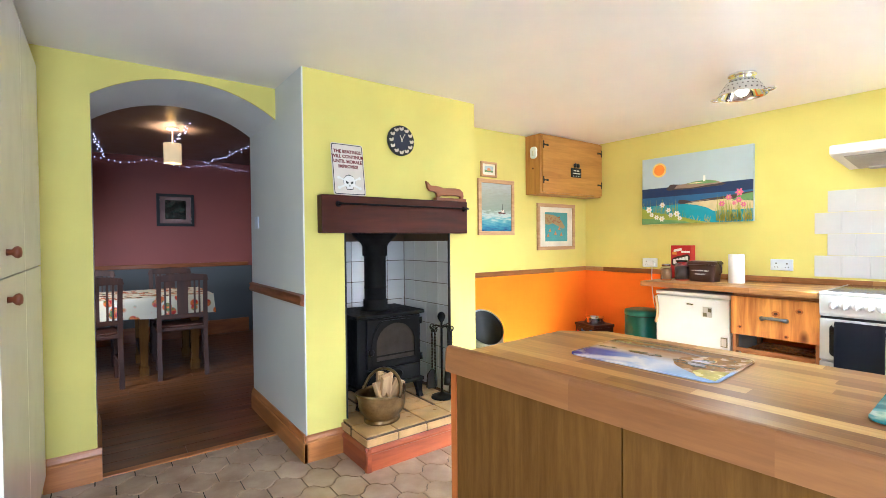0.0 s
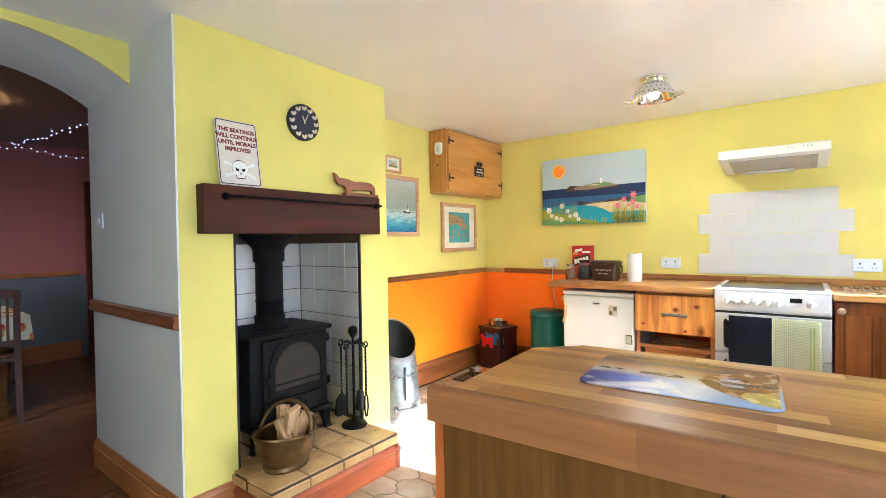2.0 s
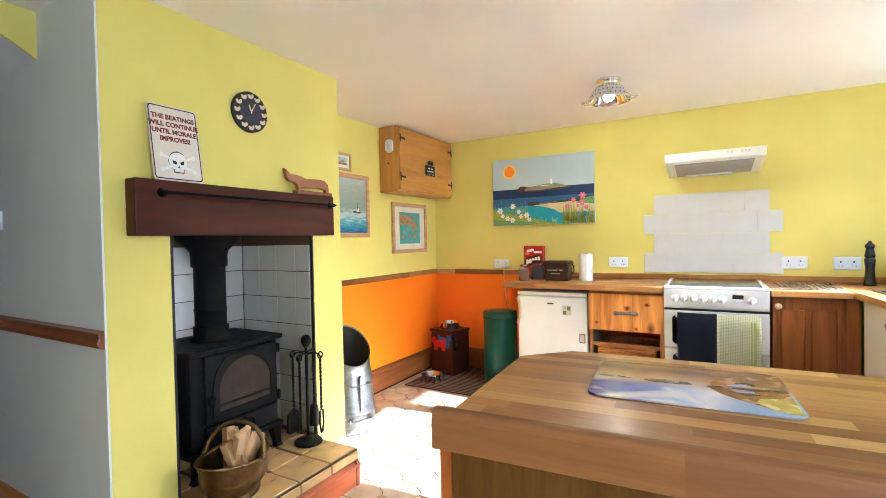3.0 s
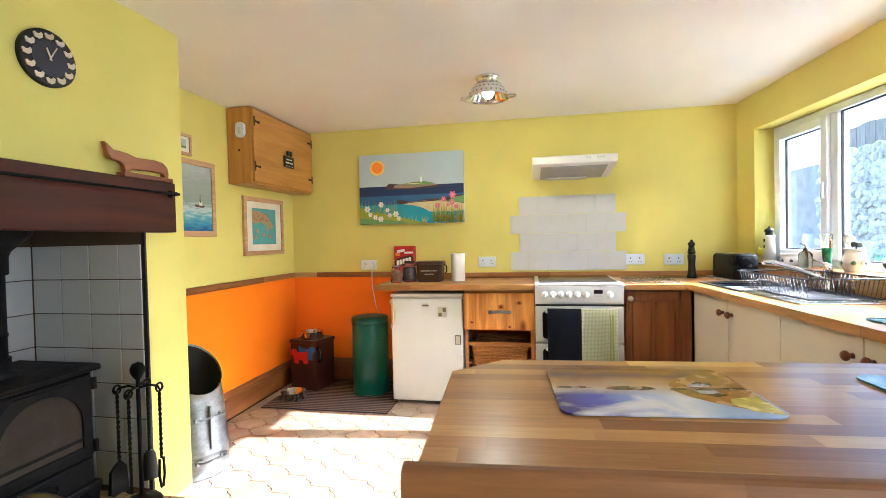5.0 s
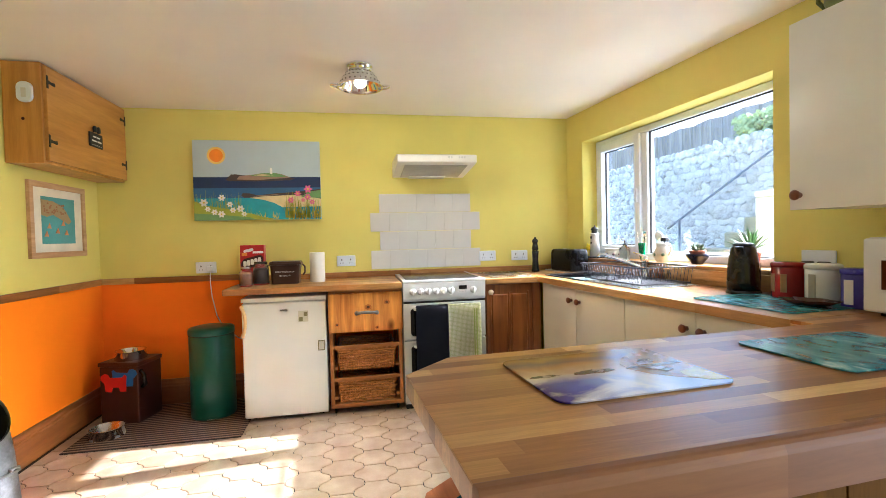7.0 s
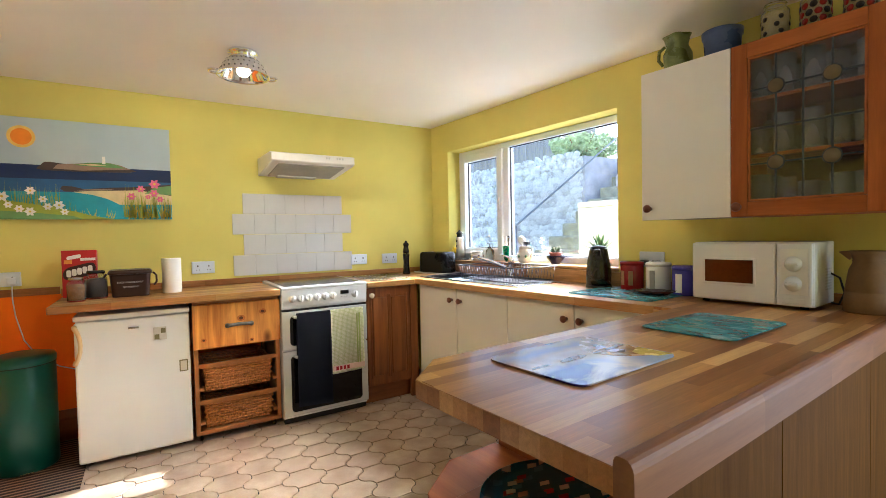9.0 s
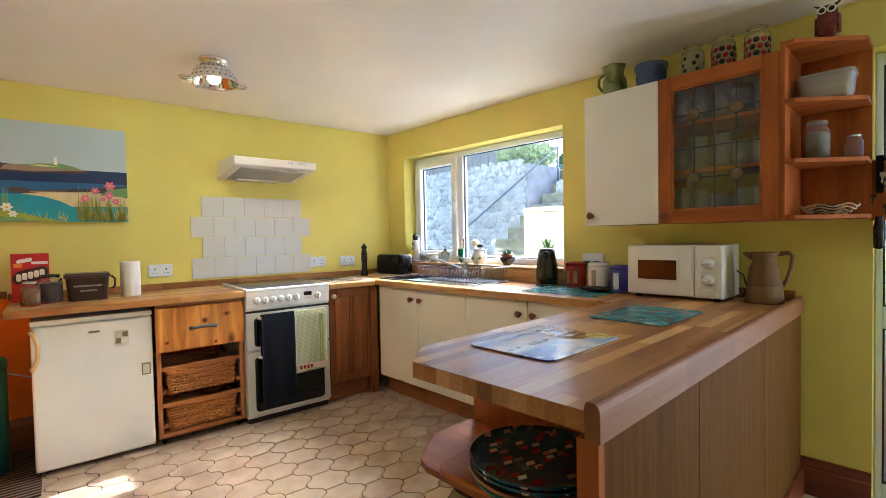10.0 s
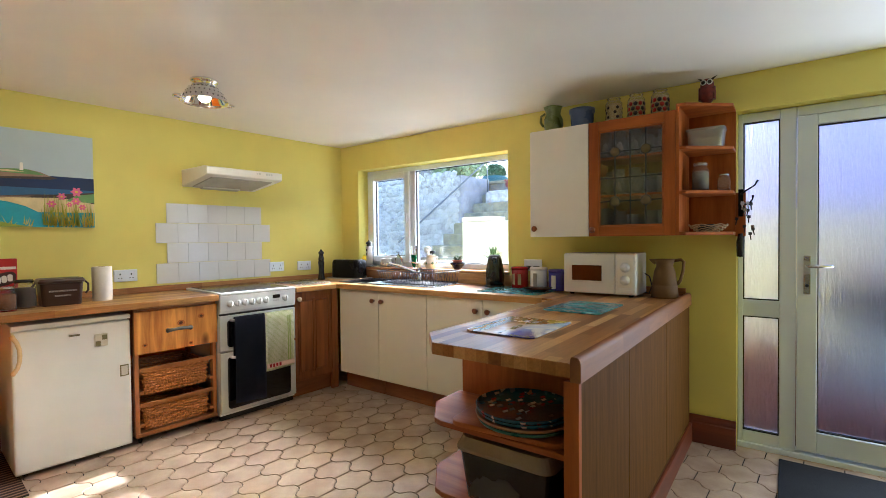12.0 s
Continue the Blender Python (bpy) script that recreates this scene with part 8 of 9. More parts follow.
# ---- colander ceiling lamp ----
lp = thing("ceiling_lamp", "chrome colander used as a ceiling lamp, lit", "ceiling lamp", pose(3.43, 1.63, CEILING))
part("rose", lathe([(0, 0), (0.075, 0.0), (0.078, -0.006), (0.074, -0.016), (0.066, -0.02), (0.068, -0.03), (0.062, -0.038), (0, -0.038)][::-1], 40), CHROME, lp)
prof = [(0.05, -0.036), (0.066, -0.04), (0.09, -0.058), (0.108, -0.085), (0.122, -0.115), (0.132, -0.126), (0.134, -0.13), (0.128, -0.13), (0.118, -0.115), (0.104, -0.086), (0.086, -0.06), (0.06, -0.044), (0.05, -0.042)]
part("shade", lathe(prof, 56), CHROME, lp, "chrome colander shade")
bm = bmesh.new()
for j, (r_, z, el) in enumerate(((0.084, -0.0525, 52), (0.102, -0.0765, 36), (0.1165, -0.103, 26))):
    for i in range(24):
        a_ = 2 * math.pi * (i + 0.5 * (j % 2)) / 24
        lathe([(0, 0), (0.0042, 0.0), (0.0042, 0.0012), (0, 0.0012)], 8, T(r_ * math.cos(a_), r_ * math.sin(a_), z) @ Matrix.Rotation(a_, 4, "Z") @ Matrix.Rotation(radians(90 - el), 4, "Y"), bm)
tagged(part("holes", bm, BLACK, lp), kind="stuff")
for s_ in (1, -1):
    part("handle", tube([(s_ * 0.03, -s_ * 0.128, -0.124), (s_ * 0.026, -s_ * 0.155, -0.122), (s_ * 0.012, -s_ * 0.168, -0.121), (-s_ * 0.012, -s_ * 0.168, -0.121), (-s_ * 0.026, -s_ * 0.155, -0.122), (-s_ * 0.03, -s_ * 0.128, -0.124)], 0.007, 8), CHROME, lp)
part("bulb_glass", lathe([(0, -0.130), (0.02, -0.126), (0.034, -0.110), (0.032, -0.092), (0.018, -0.072), (0.016, -0.045), (0, -0.045)], 24), glow("lit_bulb", (1.0, 0.86, 0.62), 8), lp, "glowing bulb")

# ---- dining furniture ----
tbl = thing("dining_table", "dark wooden dining table under a flowered cloth", "table", pose(0, 0, 0))
part("tabletop", box(-1.1, 1.18, 5.55, 6.4, 0.715, 0.745, 0.006), CHAIRWOOD, tbl)
for x in (-0.95, 0.62, 1.05):
    for y in (5.66, 6.29):
        part("leg", loft([[(x + u_ * w_, y + v_ * w_, z) for u_, v_ in ((-1, -1), (1, -1), (1, 1), (-1, 1))] for z, w_ in ((0, 0.035), (0.08, 0.04), (0.1, 0.03), (0.55, 0.04), (0.714, 0.045))], smooth=False), OAK_Z, tbl)
part("stretcher", box(0.585, 0.655, 5.7, 6.25, 0.2, 0.26, 0.005), CHAIRWOOD, tbl)
k = Nodes("flowered_oilcloth")
vo_ = k.n("TexVoronoi", Scale=11.0)
k.link(k.coord(), vo_.inputs["Vector"])
vn = k.n("TexNoise", Scale=18.0, Detail=3.0)
k.link(k.coord(), vn.inputs["Vector"])
k.set(Base_Color=k.mix(k.ramp(vo_.outputs["Distance"], [(0.38, (1, 1, 1)), (0.48, (0, 0, 0))]), lin((0.86, 0.82, 0.70)), k.ramp(vn.outputs["Fac"], [(0.38, lin((0.72, 0.13, 0.08))), (0.5, lin((0.85, 0.45, 0.15))), (0.58, lin((0.35, 0.45, 0.18)))])), Roughness=0.25)
tc = thing("tablecloth", "flowered oilcloth on the dining table", "tablecloth", pose(0, 0, 0))
bm = bmesh.new()
ring = [(-1.15, 5.5), (1.22, 5.5), (1.22, 6.45), (-1.15, 6.45)]
outl = []
for (x0, y0), (x1, y1) in zip(ring, ring[1:] + ring[:1]):
    for i in range(24):
        outl.append((x0 + (x1 - x0) * i / 24, y0 + (y1 - y0) * i / 24))
lo_, hi_ = [], []
for i, (x, y) in enumerate(outl):
    cx_, cy_ = x - 0.035, y - 5.97
    w_ = 1 + 0.008 * math.sin(i * 1.3)
    lo_.append((0.035 + cx_ * w_ * 1.0, 5.97 + cy_ * (w_ + 0.01), 0.56 + 0.01 * math.sin(i * 0.9)))
    hi_.append((0.035 + cx_ * 0.985, 5.97 + cy_ * 0.97, 0.749))
part("cloth", loft([lo_, hi_], caps=(False, True), smooth=False), k.m, tc)


def dining_chair(m, first=[]):
    if first:
        return copy_thing(first[0], m)
    t = thing("dining_chair", "dark wooden slat-back dining chair", "chair", m, "dining chairs")
    part("seat", prism([(-0.21, -0.2), (0.21, -0.2), (0.235, 0.22), (-0.235, 0.22)], 0.43, 0.465, "z", 0.01), CHAIRWOOD, t)
    for x in (-1, 1):
        part("back_leg", loft([[(x * 0.19 + u_ * 0.018, y + v_ * 0.018, z) for u_, v_ in ((-1, -1), (1, -1), (1, 1), (-1, 1))] for z, y in ((0, -0.25), (0.43, -0.19), (0.7, -0.205), (0.95, -0.24))], smooth=False), CHAIRWOOD, t)
        part("front_leg", loft([[(x * 0.205 + u_ * w_, 0.19 + v_ * w_, z) for u_, v_ in ((-1, -1), (1, -1), (1, 1), (-1, 1))] for z, w_ in ((0, 0.014), (0.43, 0.022))], smooth=False), CHAIRWOOD, t)
        part("side_rail", box(x * 0.2 - 0.01, x * 0.2 + 0.01, -0.19, 0.18, 0.2, 0.225, 0.003), CHAIRWOOD, t)
    part("top_rail", prism([(-0.22, 0.90), (-0.2, 0.955), (0, 0.975), (0.2, 0.955), (0.22, 0.90)], -0.252, -0.226, "y", 0.004), CHAIRWOOD, t)
    part("lower_rail", box(-0.18, 0.18, -0.215, -0.195, 0.55, 0.59, 0.003), CHAIRWOOD, t)
    part("splat", box(-0.045, 0.045, -0.228, -0.214, 0.59, 0.90, 0.003), CHAIRWOOD, t)
    for x in (-0.14, -0.1, 0.1, 0.14):
        part("slat", box(x - 0.008, x + 0.008, -0.226, -0.212, 0.59, 0.90, 0.002), CHAIRWOOD, t)
    part("cushion", prism(rounded(0.38, 0.36, 0.05), 0.466, 0.482, "z", 0.006), plain("seat_leather", lin((0.30, 0.17, 0.12)), 0.45, var=0.15), t, "worn leather seat pad")
    first.append(t)
    return t


for x, y, rz in ((0.93, 5.60, -4), (0.22, 5.52, 6), (-0.55, 5.55, 2), (0.95, 6.42, 180), (0.2, 6.45, 176)):
    dining_chair(pose(x, y, 0.0, 0, 0, rz))
p = framed("framed_photograph", "black framed photograph with pale mount on pink wall", pose(1.11, DY1, 1.685), 0.43, 0.42, 0.036, BLACK, 0.025, 1.0)
part("photograph", box(-0.12, 0.12, -0.0158, -0.0139, -0.12, 0.13), plain("dark_photograph", lin((0.12, 0.13, 0.10)), 0.15, var=0.6, scale=18), p)
# sheet over the pale mount; shade on the mount is put into its pink
part("mount_board", box(-0.178, 0.178, -0.0138, -0.0128, -0.174, 0.174), colour("mount_pink_shaded", (0.38, 0.28, 0.26), 0.8), p, "pink mount sheet with the room's shade in its colour")
pg = part("glazing", box(-0.18, 0.18, -0.02, -0.018, -0.176, 0.176), GLASS, p)
pg.visible_shadow = False
dl = thing("pendant_lamp", "cream cylindrical pendant lampshade, lit", "ceiling lamp", pose(0.88, 5.6, 0))
k = Nodes("lit_shade_fabric")
w1 = k.n("TexWave", Scale=12.0)
w1.bands_direction = "X"
k.link(k.coord(), w1.inputs["Vector"])
k.set(Base_Color=lin((0.95, 0.85, 0.65)), Emission_Color=(1.0, 0.66, 0.30), Emission_Strength=0.07, Roughness=0.8)
part("shade", lathe([(0.075, 2.02), (0.076, 2.02), (0.076, 2.21), (0.075, 2.21), (0.074, 2.21), (0.074, 2.02), (0.075, 2.02)], 36), k.m, dl, "glowing cream fabric shade")
part("cap", lathe([(0, 2.345), (0.05, 2.345), (0.05, 2.36), (0, 2.36)], 24), WHITE, dl)
part("flex", tube([(0, 0, 2.2), (0, 0, 2.35)], 0.004, 8), WHITE, dl)

fl = thing("fairy_lights", "string of violet-white fairy lights round the ceiling", "fairy lights", pose(0, 0, 0))
FAIRY = glow("fairy_bulb", (0.80, 0.72, 1.0), 0.22)
rr = random.Random(21)
bm, wire = bmesh.new(), []
def fairy_line(p, q, n_, sag):
    pts = []
    for i in range(n_ + 1):
        s_ = i / n_
        pts.append((p[0] + (q[0] - p[0]) * s_ + rr.uniform(-0.02, 0.02), p[1] + (q[1] - p[1]) * s_, p[2] + (q[2] - p[2]) * s_ - sag * math.sin(math.pi * (s_ * 4 % 1)) + rr.uniform(-0.015, 0.015)))
        bmesh.ops.create_icosphere(bm, subdivisions=1, radius=0.0075, matrix=Matrix.Translation(Vector(pts[-1]) + Vector((0, -0.012, -0.008))))
    wire.append(pts)
fairy_line((-0.6, DY1 - 0.02, DC - 0.03), (2.3, DY1 - 0.02, DC - 0.04), 46, 0.05)
fairy_line((0.25, 6.1, DC - 0.01), (0.35, DY1 - 0.03, DC - 0.03), 18, 0.0)
fairy_line((0.98, 5.3, DC - 0.01), (0.95, DY1 - 0.8, DC - 0.01), 22, 0.02)
fairy_line((1.75, 5.6, DC - 0.01), (1.45, DY1 - 0.03, DC - 0.02), 22, 0.02)
tagged(part("bulbs", bm, FAIRY, fl, "tiny glowing violet bulbs"), kind="stuff")
bm = bmesh.new()
for pts in wire:
    tube(pts, 0.002, 4, bm)
part("wire", bm, BLACK, fl)

# ---- garden beyond the window ----
rr = random.Random(31)
gw = thing("garden_wall", "tall rubble limestone garden wall", "wall", pose(0, 0, 0))
part("core", box(5.36, 12.0, -4.16, -3.33, -0.3, 2.36), plain("pale_mortar", lin((0.70, 0.69, 0.70)), 0.95, var=0.2, bump=0.4), gw)
stones = []
for v_ in range(6):
    bm = bmesh.new()
    bmesh.ops.create_icosphere(bm, subdivisions=2, radius=0.5)
    for vv in bm.verts:
        vv.co += Vector(noise.noise_vector(vv.co * 2.1 + Vector((v_ * 7.3, 0, 0)))) * 0.16
        vv.co = Vector((max(-0.42, min(0.42, vv.co.x)), max(-0.4, min(0.4, vv.co.y)), max(-0.42, min(0.42, vv.co.z)))) * 1.15
    stones.append(part("stone", bm, STONE, gw, m=T(5.5 + v_ * 0.4, -3.32, -0.1) @ Matrix.Diagonal((0.36, 0.14, 0.24, 1))))
z = 0.12
cnt = 0
rest = bmesh.new()
while z < 2.34:
    x = 5.36 + rr.uniform(0, 0.1)
    hh = rr.uniform(0.075, 0.135)
    while x < 9.2:
        w_ = rr.uniform(0.08, 0.22)
        m = pose(x + w_ / 2, -3.32, z + hh / 2, rr.uniform(-16, 16), rr.uniform(-28, 28), rr.uniform(-8, 8)) @ Matrix.Diagonal((w_ * 1.18, rr.uniform(0.035, 0.06), hh * 1.22, 1))
        if x < 7.4 and 0.5 < z < 2.2 and cnt < 290:
            share("stone", rr.choice(stones), gw, m)
            cnt += 1
        else:
            me = rr.choice(stones).data.copy()
            me.transform(m)
            rest.from_mesh(me)
            bpy.data.meshes.remove(me)
        x += w_
    z += hh
tagged(part("stones", rest, STONE, gw), kind="stuff")
fe = thing("garden_fence", "weathered grey board fence above the wall", "fence", pose(0, 0, 0))
FENCE = wood("weathered_fence", lin((0.52, 0.50, 0.48)), lin((0.68, 0.66, 0.64)), "z", 0.9)
fb = part("board", box(0, 0.142, -0.01, 0.01, 0, 1.3, 0.003, 1), FENCE, fe, m=T(7.0, -5.6, 2.2))
for i in range(1, 44):
    share("board", fb, fe, T(7.0 + i * 0.1435, -5.6 - 0.012 * (i % 2), 2.2 + 0.02 * math.sin(i)))
part("rail", box(7.0, 13.6, -5.65, -5.615, 2.6, 2.7), FENCE, fe)
gs = thing("garden_steps", "stone garden steps climbing between walls", "steps", pose(0, 0, 0))
STEPS = plain("worn_step_stone", lin((0.62, 0.60, 0.52)), 0.9, var=0.3, scale=8, bump=0.4)
for i in range(7):
    part("step", box(4.32, 5.33, -2.3 - 0.27 * (i + 1), -2.3 - 0.27 * i + 0.03, -0.28, 1.02 + 0.175 * i, 0.02), STEPS, gs)
hr = thing("handrail", "thin grey metal handrail beside the garden steps", "handrail", pose(0, 0, 0))
part("rail", tube([(5.25, -1.75, 1.25), (5.25, -1.84, 1.31), (5.25, -2.943, 2.02), (5.25, -4.0, 2.70), (5.25, -4.1, 2.72)], 0.013, 10), ZINC, hr)
for y_, z0_, z1_ in ((-1.9, -0.26, 1.345), (-3.95, 2.05, 2.66)):
    part("post", tube([(5.25, y_, z0_), (5.25, y_, z1_)], 0.013, 10), ZINC, hr)
tw_ = thing("terrace_wall", "grey blockwork terrace wall behind the steps", "wall", pose(0, 0, 0))
BLOCK = plain("grey_blockwork", lin((0.62, 0.60, 0.56)), 0.9, var=0.35, scale=6, bump=0.5)
part("wall", box(1.6, 6.3, -4.7, -4.2, -0.3, 2.28, 0.02), BLOCK, tw_)
part("coping", box(1.6, 6.3, -4.72, -4.17, 2.281, 2.33, 0.01), STEPS, tw_)
part("terrace", box(1.6, 16.0, -14.0, -4.72, -0.3, 2.26), BLOCK, tw_)
part("big_stone", box(4.4, 5.25, -4.19, -3.85, 1.86, 2.12, 0.06), STONE, tw_, "large pale block of stone")
part("stone_ledge", box(4.3, 5.33, -4.19, -3.80, 1.62, 1.858, 0.03), BLOCK, tw_)
ww = thing("white_garden_wall", "low white rendered wall in full sun", "wall", pose(0, 0, 0))
WREN = plain("white_render", lin((0.93, 0.92, 0.90)), 0.9, var=0.04, bump=0.2)
part("wall", box(-3.0, 4.2, -2.15, -1.85, -0.3, 1.50, 0.01), WREN, ww)
part("pier", box(3.75, 4.2, -2.16, -1.84, 1.502, 1.56, 0.01), WREN, ww)
# added wall: blocks the sun from the door glass and tints it lilac
solid("house_wall", box(-3.2, 1.7, -2.9, -2.5, -0.3, 3.3, 0.01), plain("lilac_grey_screen", lin((0.80, 0.77, 0.90)), 0.9, var=0.06, bump=0.2), "added lilac wall that shades the back door's glass", "wall")
rw = solid("brick_wall", box(0.70, 1.4, -1.5, -1.3, -0.3, 0.50, 0.01), plain("dull_red_brick", lin((0.60, 0.42, 0.47)), 0.9, var=0.2, scale=9, bump=0.3), "low red brick wall outside the back door", "wall")
BRICKM = bpy.data.materials["dull_red_brick"]
solid("brick_edging", box(-2.5, 0.69, -1.5, -1.3, -0.3, 0.14, 0.01), BRICKM, "low red brick edging outside the back door", "wall")
# added box: gives the blurred pale, dark and red bands behind the door glass
gc = thing("garden_chest", "added box of pale and dark bands behind door glass", "chest", pose(-1.6, -1.9, -0.25))
part("body", box(0, 2.2, 0, 0.36, 0, 0.92, 0.04), colour("band_pale_blue", (0.74, 0.78, 0.86), 0.5), gc)
part("lid", box(-0.02, 2.22, -0.02, 0.38, 0.922, 1.22, 0.05), colour("band_dark_blue", (0.36, 0.38, 0.50), 0.5), gc)
part("edge", box(-0.02, 2.22, -0.02, 0.38, 1.222, 1.26, 0.008), BRICKM, gc, "dull red edge")


def shrub(name, label, m, rx, rz_, n_, leaf, mat, seed, dome=False):
    r0 = random.Random(seed)
    t = thing(name, label, "shrub", m)
    bm = bmesh.new()
    for _ in range(n_):
        a_, u_ = r0.uniform(0, 6.283), r0.uniform(-0.2 if dome else -1, 1)
        q = r0.uniform(0.75, 1.0) if dome else r0.uniform(0.3, 1.0) ** 0.5
        s_ = math.sqrt(max(0, 1 - u_ * u_))
        c_ = Vector((rx * q * s_ * math.cos(a_), rx * q * s_ * math.sin(a_), rz_ * q * u_)) * (1 if dome else 0.8 + 0.35 * noise.noise(Vector((math.cos(a_), math.sin(a_), u_)) * 1.7))
        d1 = Vector((r0.uniform(-1, 1), r0.uniform(-1, 1), r0.uniform(-1, 1))).normalized()
        d2 = d1.orthogonal().normalized()
        l = leaf * r0.uniform(0.6, 1.3)
        vs = [bm.verts.new(c_ + w_) for w_ in (-d1 * l, d2 * l * 0.4, d1 * l, -d2 * l * 0.4)]
        bm.faces.new(vs)
    tagged(part("foliage", bm, mat, t), kind="stuff")
    bm = bmesh.new()
    for i in range(7):
        a_ = i * 0.9
        tube([(0, 0, -rz_), (0.3 * rx * math.cos(a_), 0.3 * rx * math.sin(a_), -0.2 * rz_), (0.7 * rx * math.cos(a_), 0.7 * rx * math.sin(a_), 0.5 * rz_)], [0.02, 0.012, 0.004], 5, bm)
    part("stems", bm, SKIRT, t)
    return t


LEAF1 = plain("variegated_leaf", lin((0.66, 0.72, 0.54)), 0.5, var=0.4, scale=3, bump=0)
LEAF2 = plain("clipped_bush_leaf", lin((0.26, 0.40, 0.24)), 0.5, var=0.4, scale=3, bump=0)
shrub("garden_shrub", "pale variegated shrub on top of garden wall", pose(5.85, -3.85, 2.58), 0.62, 0.30, 2600, 0.045, LEAF1, 3)
shrub("clipped_bush", "round clipped bush in blue-green planter", pose(6.45, -6.0, 2.74), 0.27, 0.24, 1500, 0.03, LEAF2, 4, True)
pot("planter", "blue-green planter on terrace wall", pose(6.45, -6.0, 2.262) @ Matrix.Diagonal((0.85, 0.85, 1.0, 1)), [(0, 0), (0.26, 0), (0.28, 0.02), (0.33, 0.36), (0.35, 0.37), (0.35, 0.42), (0.31, 0.42), (0, 0.36)], colour("teal_planter", (0.25, 0.45, 0.50), 0.5), "planter")
RED2 = plain("red_leaf", lin((0.62, 0.30, 0.27)), 0.5, var=0.4, scale=3, bump=0)
shrub("red_shrub", "small red-leaved shrub on the terrace", pose(5.55, -6.0, 2.46), 0.3, 0.2, 700, 0.03, RED2, 6)
shrub("red_shrub", "small red-leaved plant on the big stone", pose(4.75, -4.0, 2.23), 0.2, 0.11, 400, 0.025, RED2, 8)


# ---- dining floorboards ----
fd = bpy.data.objects["floor_dining"]
boards = []
rr = random.Random(41)
y = ARCHY + 0.058
bw = 0.138
while y < DY1 - 0.01:
    x = -2.4 + rr.uniform(-0.8, 0)
    while x < 3.2:
        l = rr.uniform(1.6, 2.6)
        a, b = max(x, -2.4), min(x + l, 3.2)
        if y < ARCHB - 0.1:
            a, b = max(a, AL + 0.002), min(b, AR - 0.006)
        if b - a > 0.05:
            part("plank", box(a + 0.001, b - 0.001, y + 0.0015, min(y + bw, DY1) - 0.0015, -0.014, 0.0, 0.0015, 1), FLOORWOOD, fd)
        x += l
    y += bw
setting("trim_threshold", box(AL, AR, ARCHY + 0.0, ARCHY + 0.056, -0.004, 0.006, 0.002), PINE, "pale wooden threshold strip")

# ---- kitchen floor tiles: six-sided with wavy ends ----
k = Nodes("cream_ceramic_floor_tile")
ri = k.n("ObjectInfo")
n1 = k.n("TexNoise", Scale=7.0, Detail=5.0)
off = k.n("VectorMath")
off.operation = "SCALE"
off.inputs["Scale"].default_value = 50.0
k.link(ri.outputs["Random"], off.inputs[0])
ad = k.n("VectorMath")
k.link(k.coord(), ad.inputs[0])
k.link(off.outputs[0], ad.inputs[1])
k.link(ad.outputs[0], n1.inputs["Vector"])
n2 = k.n("TexNoise", Scale=120.0, Detail=3.0)
k.link(k.coord(), n2.inputs["Vector"])
tone = k.ramp(n1.outputs["Fac"], [(0.3, lin((0.58, 0.48, 0.39))), (0.55, lin((0.68, 0.59, 0.50))), (0.75, lin((0.76, 0.68, 0.59)))])
tone = k.mix(k.ramp(ri.outputs["Random"], [(0.0, (0.0, 0.0, 0.0)), (1.0, (0.3, 0.3, 0.3))]), tone, lin((0.56, 0.45, 0.36)))
tone = k.mix(0.12, tone, n2.outputs["Fac"], "OVERLAY")
k.set(Base_Color=tone, Roughness=0.36)
k.bump(n2.outputs["Fac"], 0.06, 0.002)
FT = k.m
PX, PY, FLAT, TILE0 = 0.1755, 0.170, 0.112, (3.065, 1.957)
hx, hy = PX / 2, FLAT / 2
vx = PY - FLAT / 2


def wavy(p, q, sign, n=5):
    """The points between two corners, along an S."""
    out = []
    d = (q[0] - p[0], q[1] - p[1])
    l = math.hypot(*d)
    for i in range(1, n):
        s_ = i / n
        o = sign * 0.0095 * math.sin(2 * math.pi * s_)
        out.append((p[0] + d[0] * s_ - d[1] / l * o, p[1] + d[1] * s_ + d[0] / l * o))
    return out


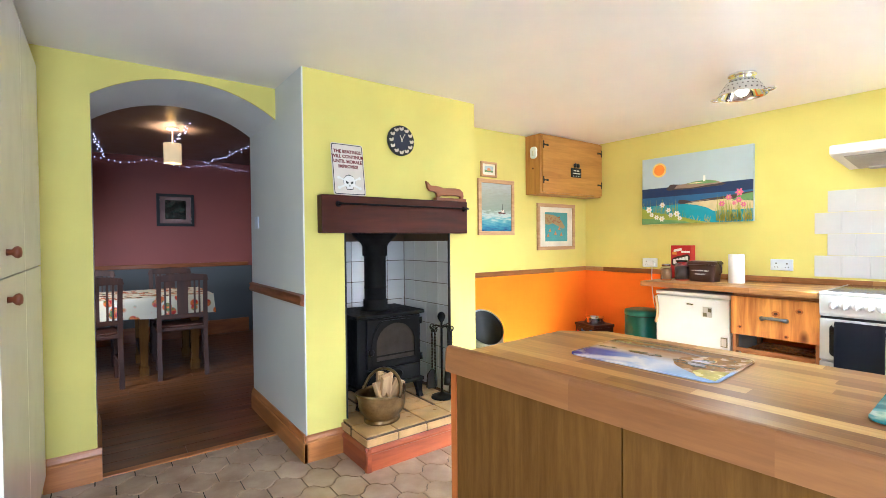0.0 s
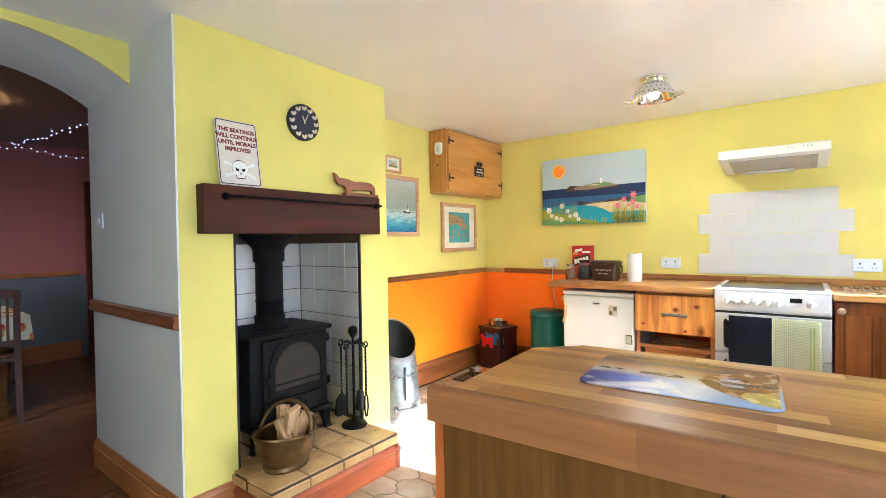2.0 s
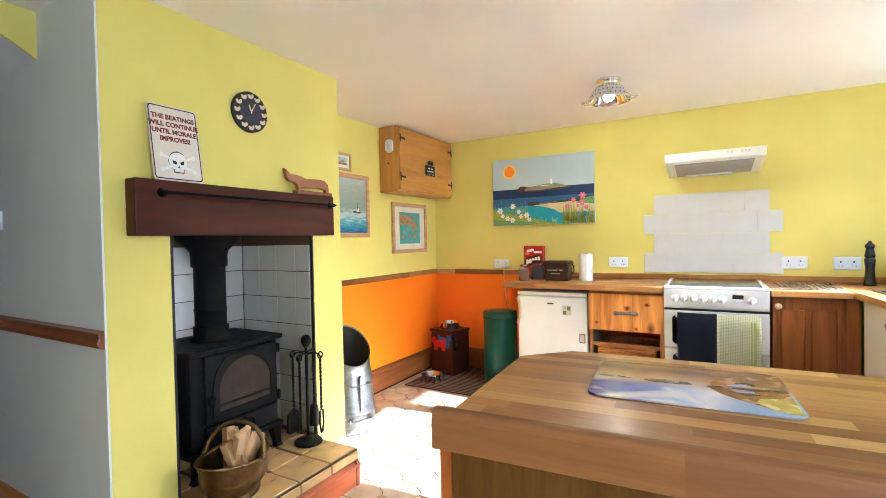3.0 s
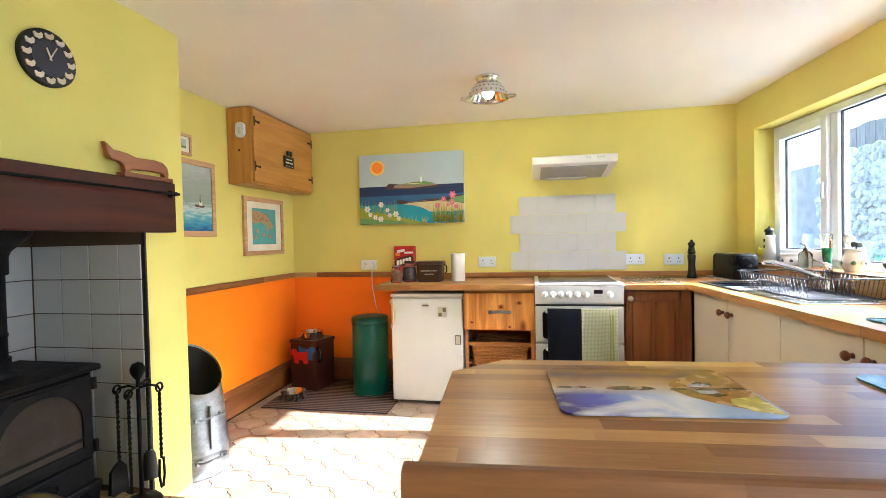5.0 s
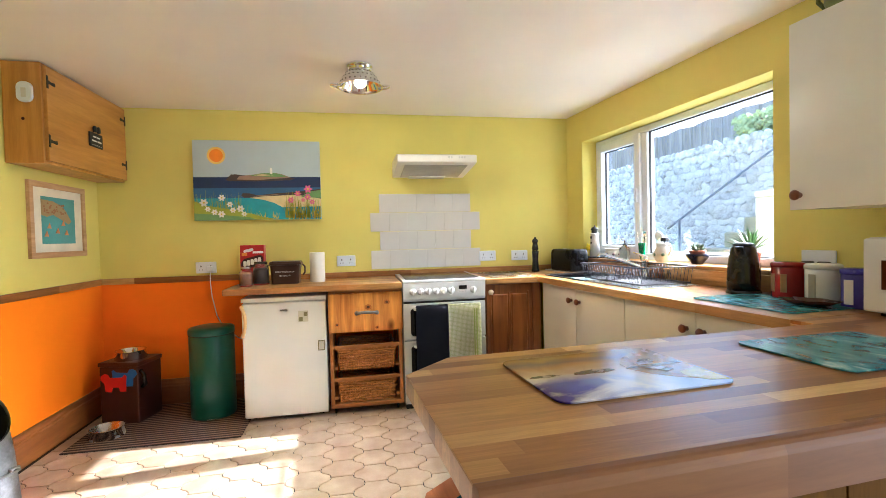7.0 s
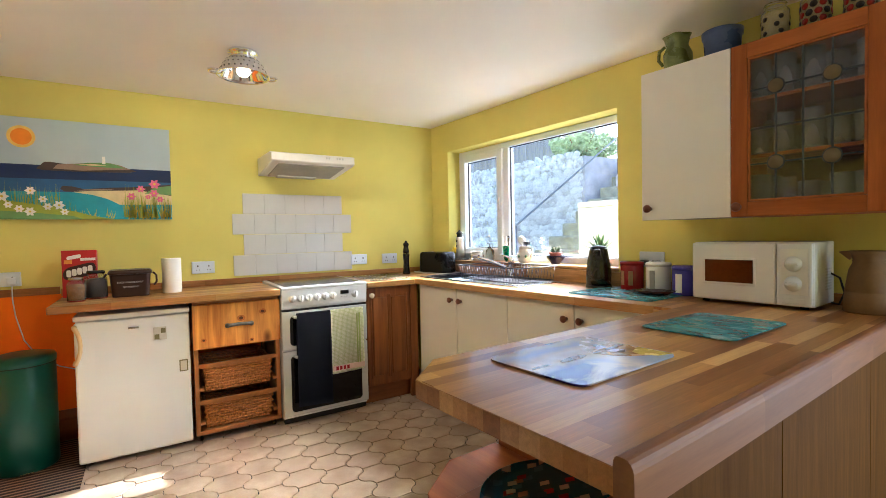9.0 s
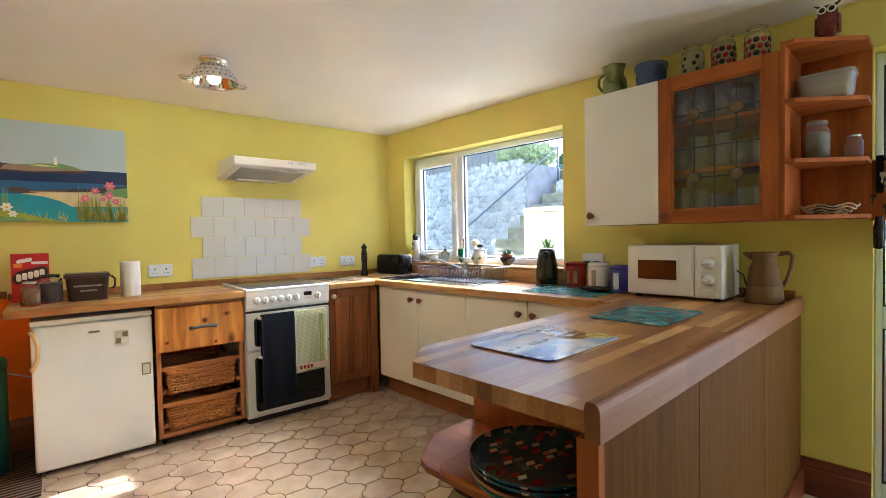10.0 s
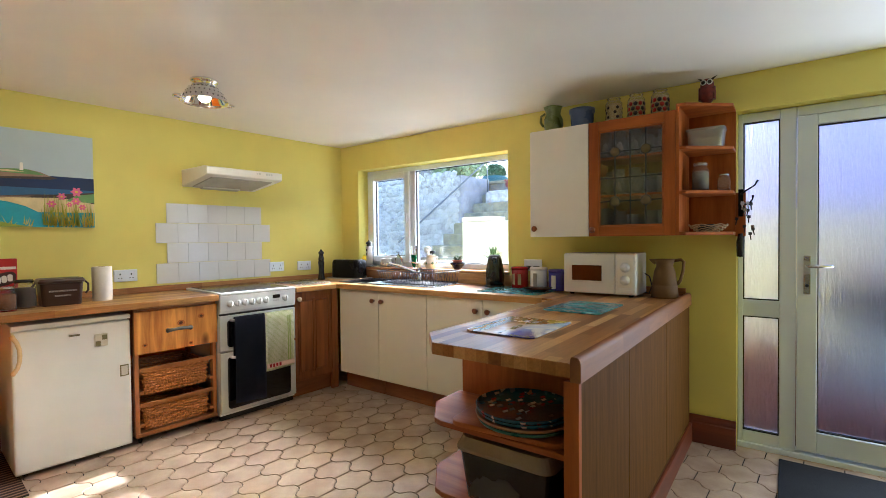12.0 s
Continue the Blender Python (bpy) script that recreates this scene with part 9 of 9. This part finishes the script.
ca, cb, cc, cd_, ce, cf = (hx, -hy), (hx, hy), (0, vx), (-hx, hy), (-hx, -hy), (0, -vx)
bc, cdm = wavy(cb, cc, 1), wavy(cc, cd_, -1)
outline = [ca, cb, *bc, cc, *cdm, cd_, ce, *[(x - hx, y - PY) for x, y in bc[::-1]], cf, *[(x + hx, y - PY) for x, y in cdm[::-1]]]


def floor_tile():
    def ring(g, z):
        return [(x * (1 - g / hx), y * (1 - g / vx), z) for x, y in outline]
    return loft([ring(0.0030, -0.007), ring(0.0030, -0.0014), ring(0.0044, 0.0)], caps=(False, True), smooth=False)


fk = bpy.data.objects["floor"]
base = None
rest = bmesh.new()
X0, Y0 = TILE0
spots = []
for r in range(-40, 60):
    for c_ in range(-40, 60):
        x = X0 + r * PX + (hx if c_ % 2 else 0)
        y = Y0 + c_ * PY
        if WEST - 0.05 < x < EAST + 0.05 and -0.62 < y < ARCHY + 0.08:
            spots.append((x, y))
# the open floor that the walk passes comes first
spots.sort(key=lambda q: (q[0] - 2.9) ** 2 * 0.6 + (q[1] - 2.0) ** 2)
count = 0
for x, y in spots:
    inside = (1.4 < x < 2.35 and y > 2.8) or (x > 2.45 and y > 3.65) or (x > 4.0 and y < 1.9) or y > ARCHY - vx or (1.35 < x < 1.85 and y < 1.35)
    if inside or count >= 300:
        if y > ARCHY + 0.1:
            continue
        bm = floor_tile()
        bmesh.ops.translate(bm, verts=bm.verts, vec=(x, y, 0))
        if y > ARCHY - vx:
            bmesh.ops.bisect_plane(bm, geom=bm.verts[:] + bm.edges[:] + bm.faces[:], plane_co=(0, ARCHY, 0), plane_no=(0, 1, 0), clear_outer=True)
        me = bpy.data.meshes.new("cut")
        bm.to_mesh(me)
        bm.free()
        rest.from_mesh(me)
        bpy.data.meshes.remove(me)
        continue
    if base is None:
        base = part("tile", floor_tile(), FT, fk, m=T(x, y, 0))
    else:
        share("tile", base, fk, T(x, y, 0))
    count += 1
tagged(part("tiles", rest, FT, fk), kind="stuff")
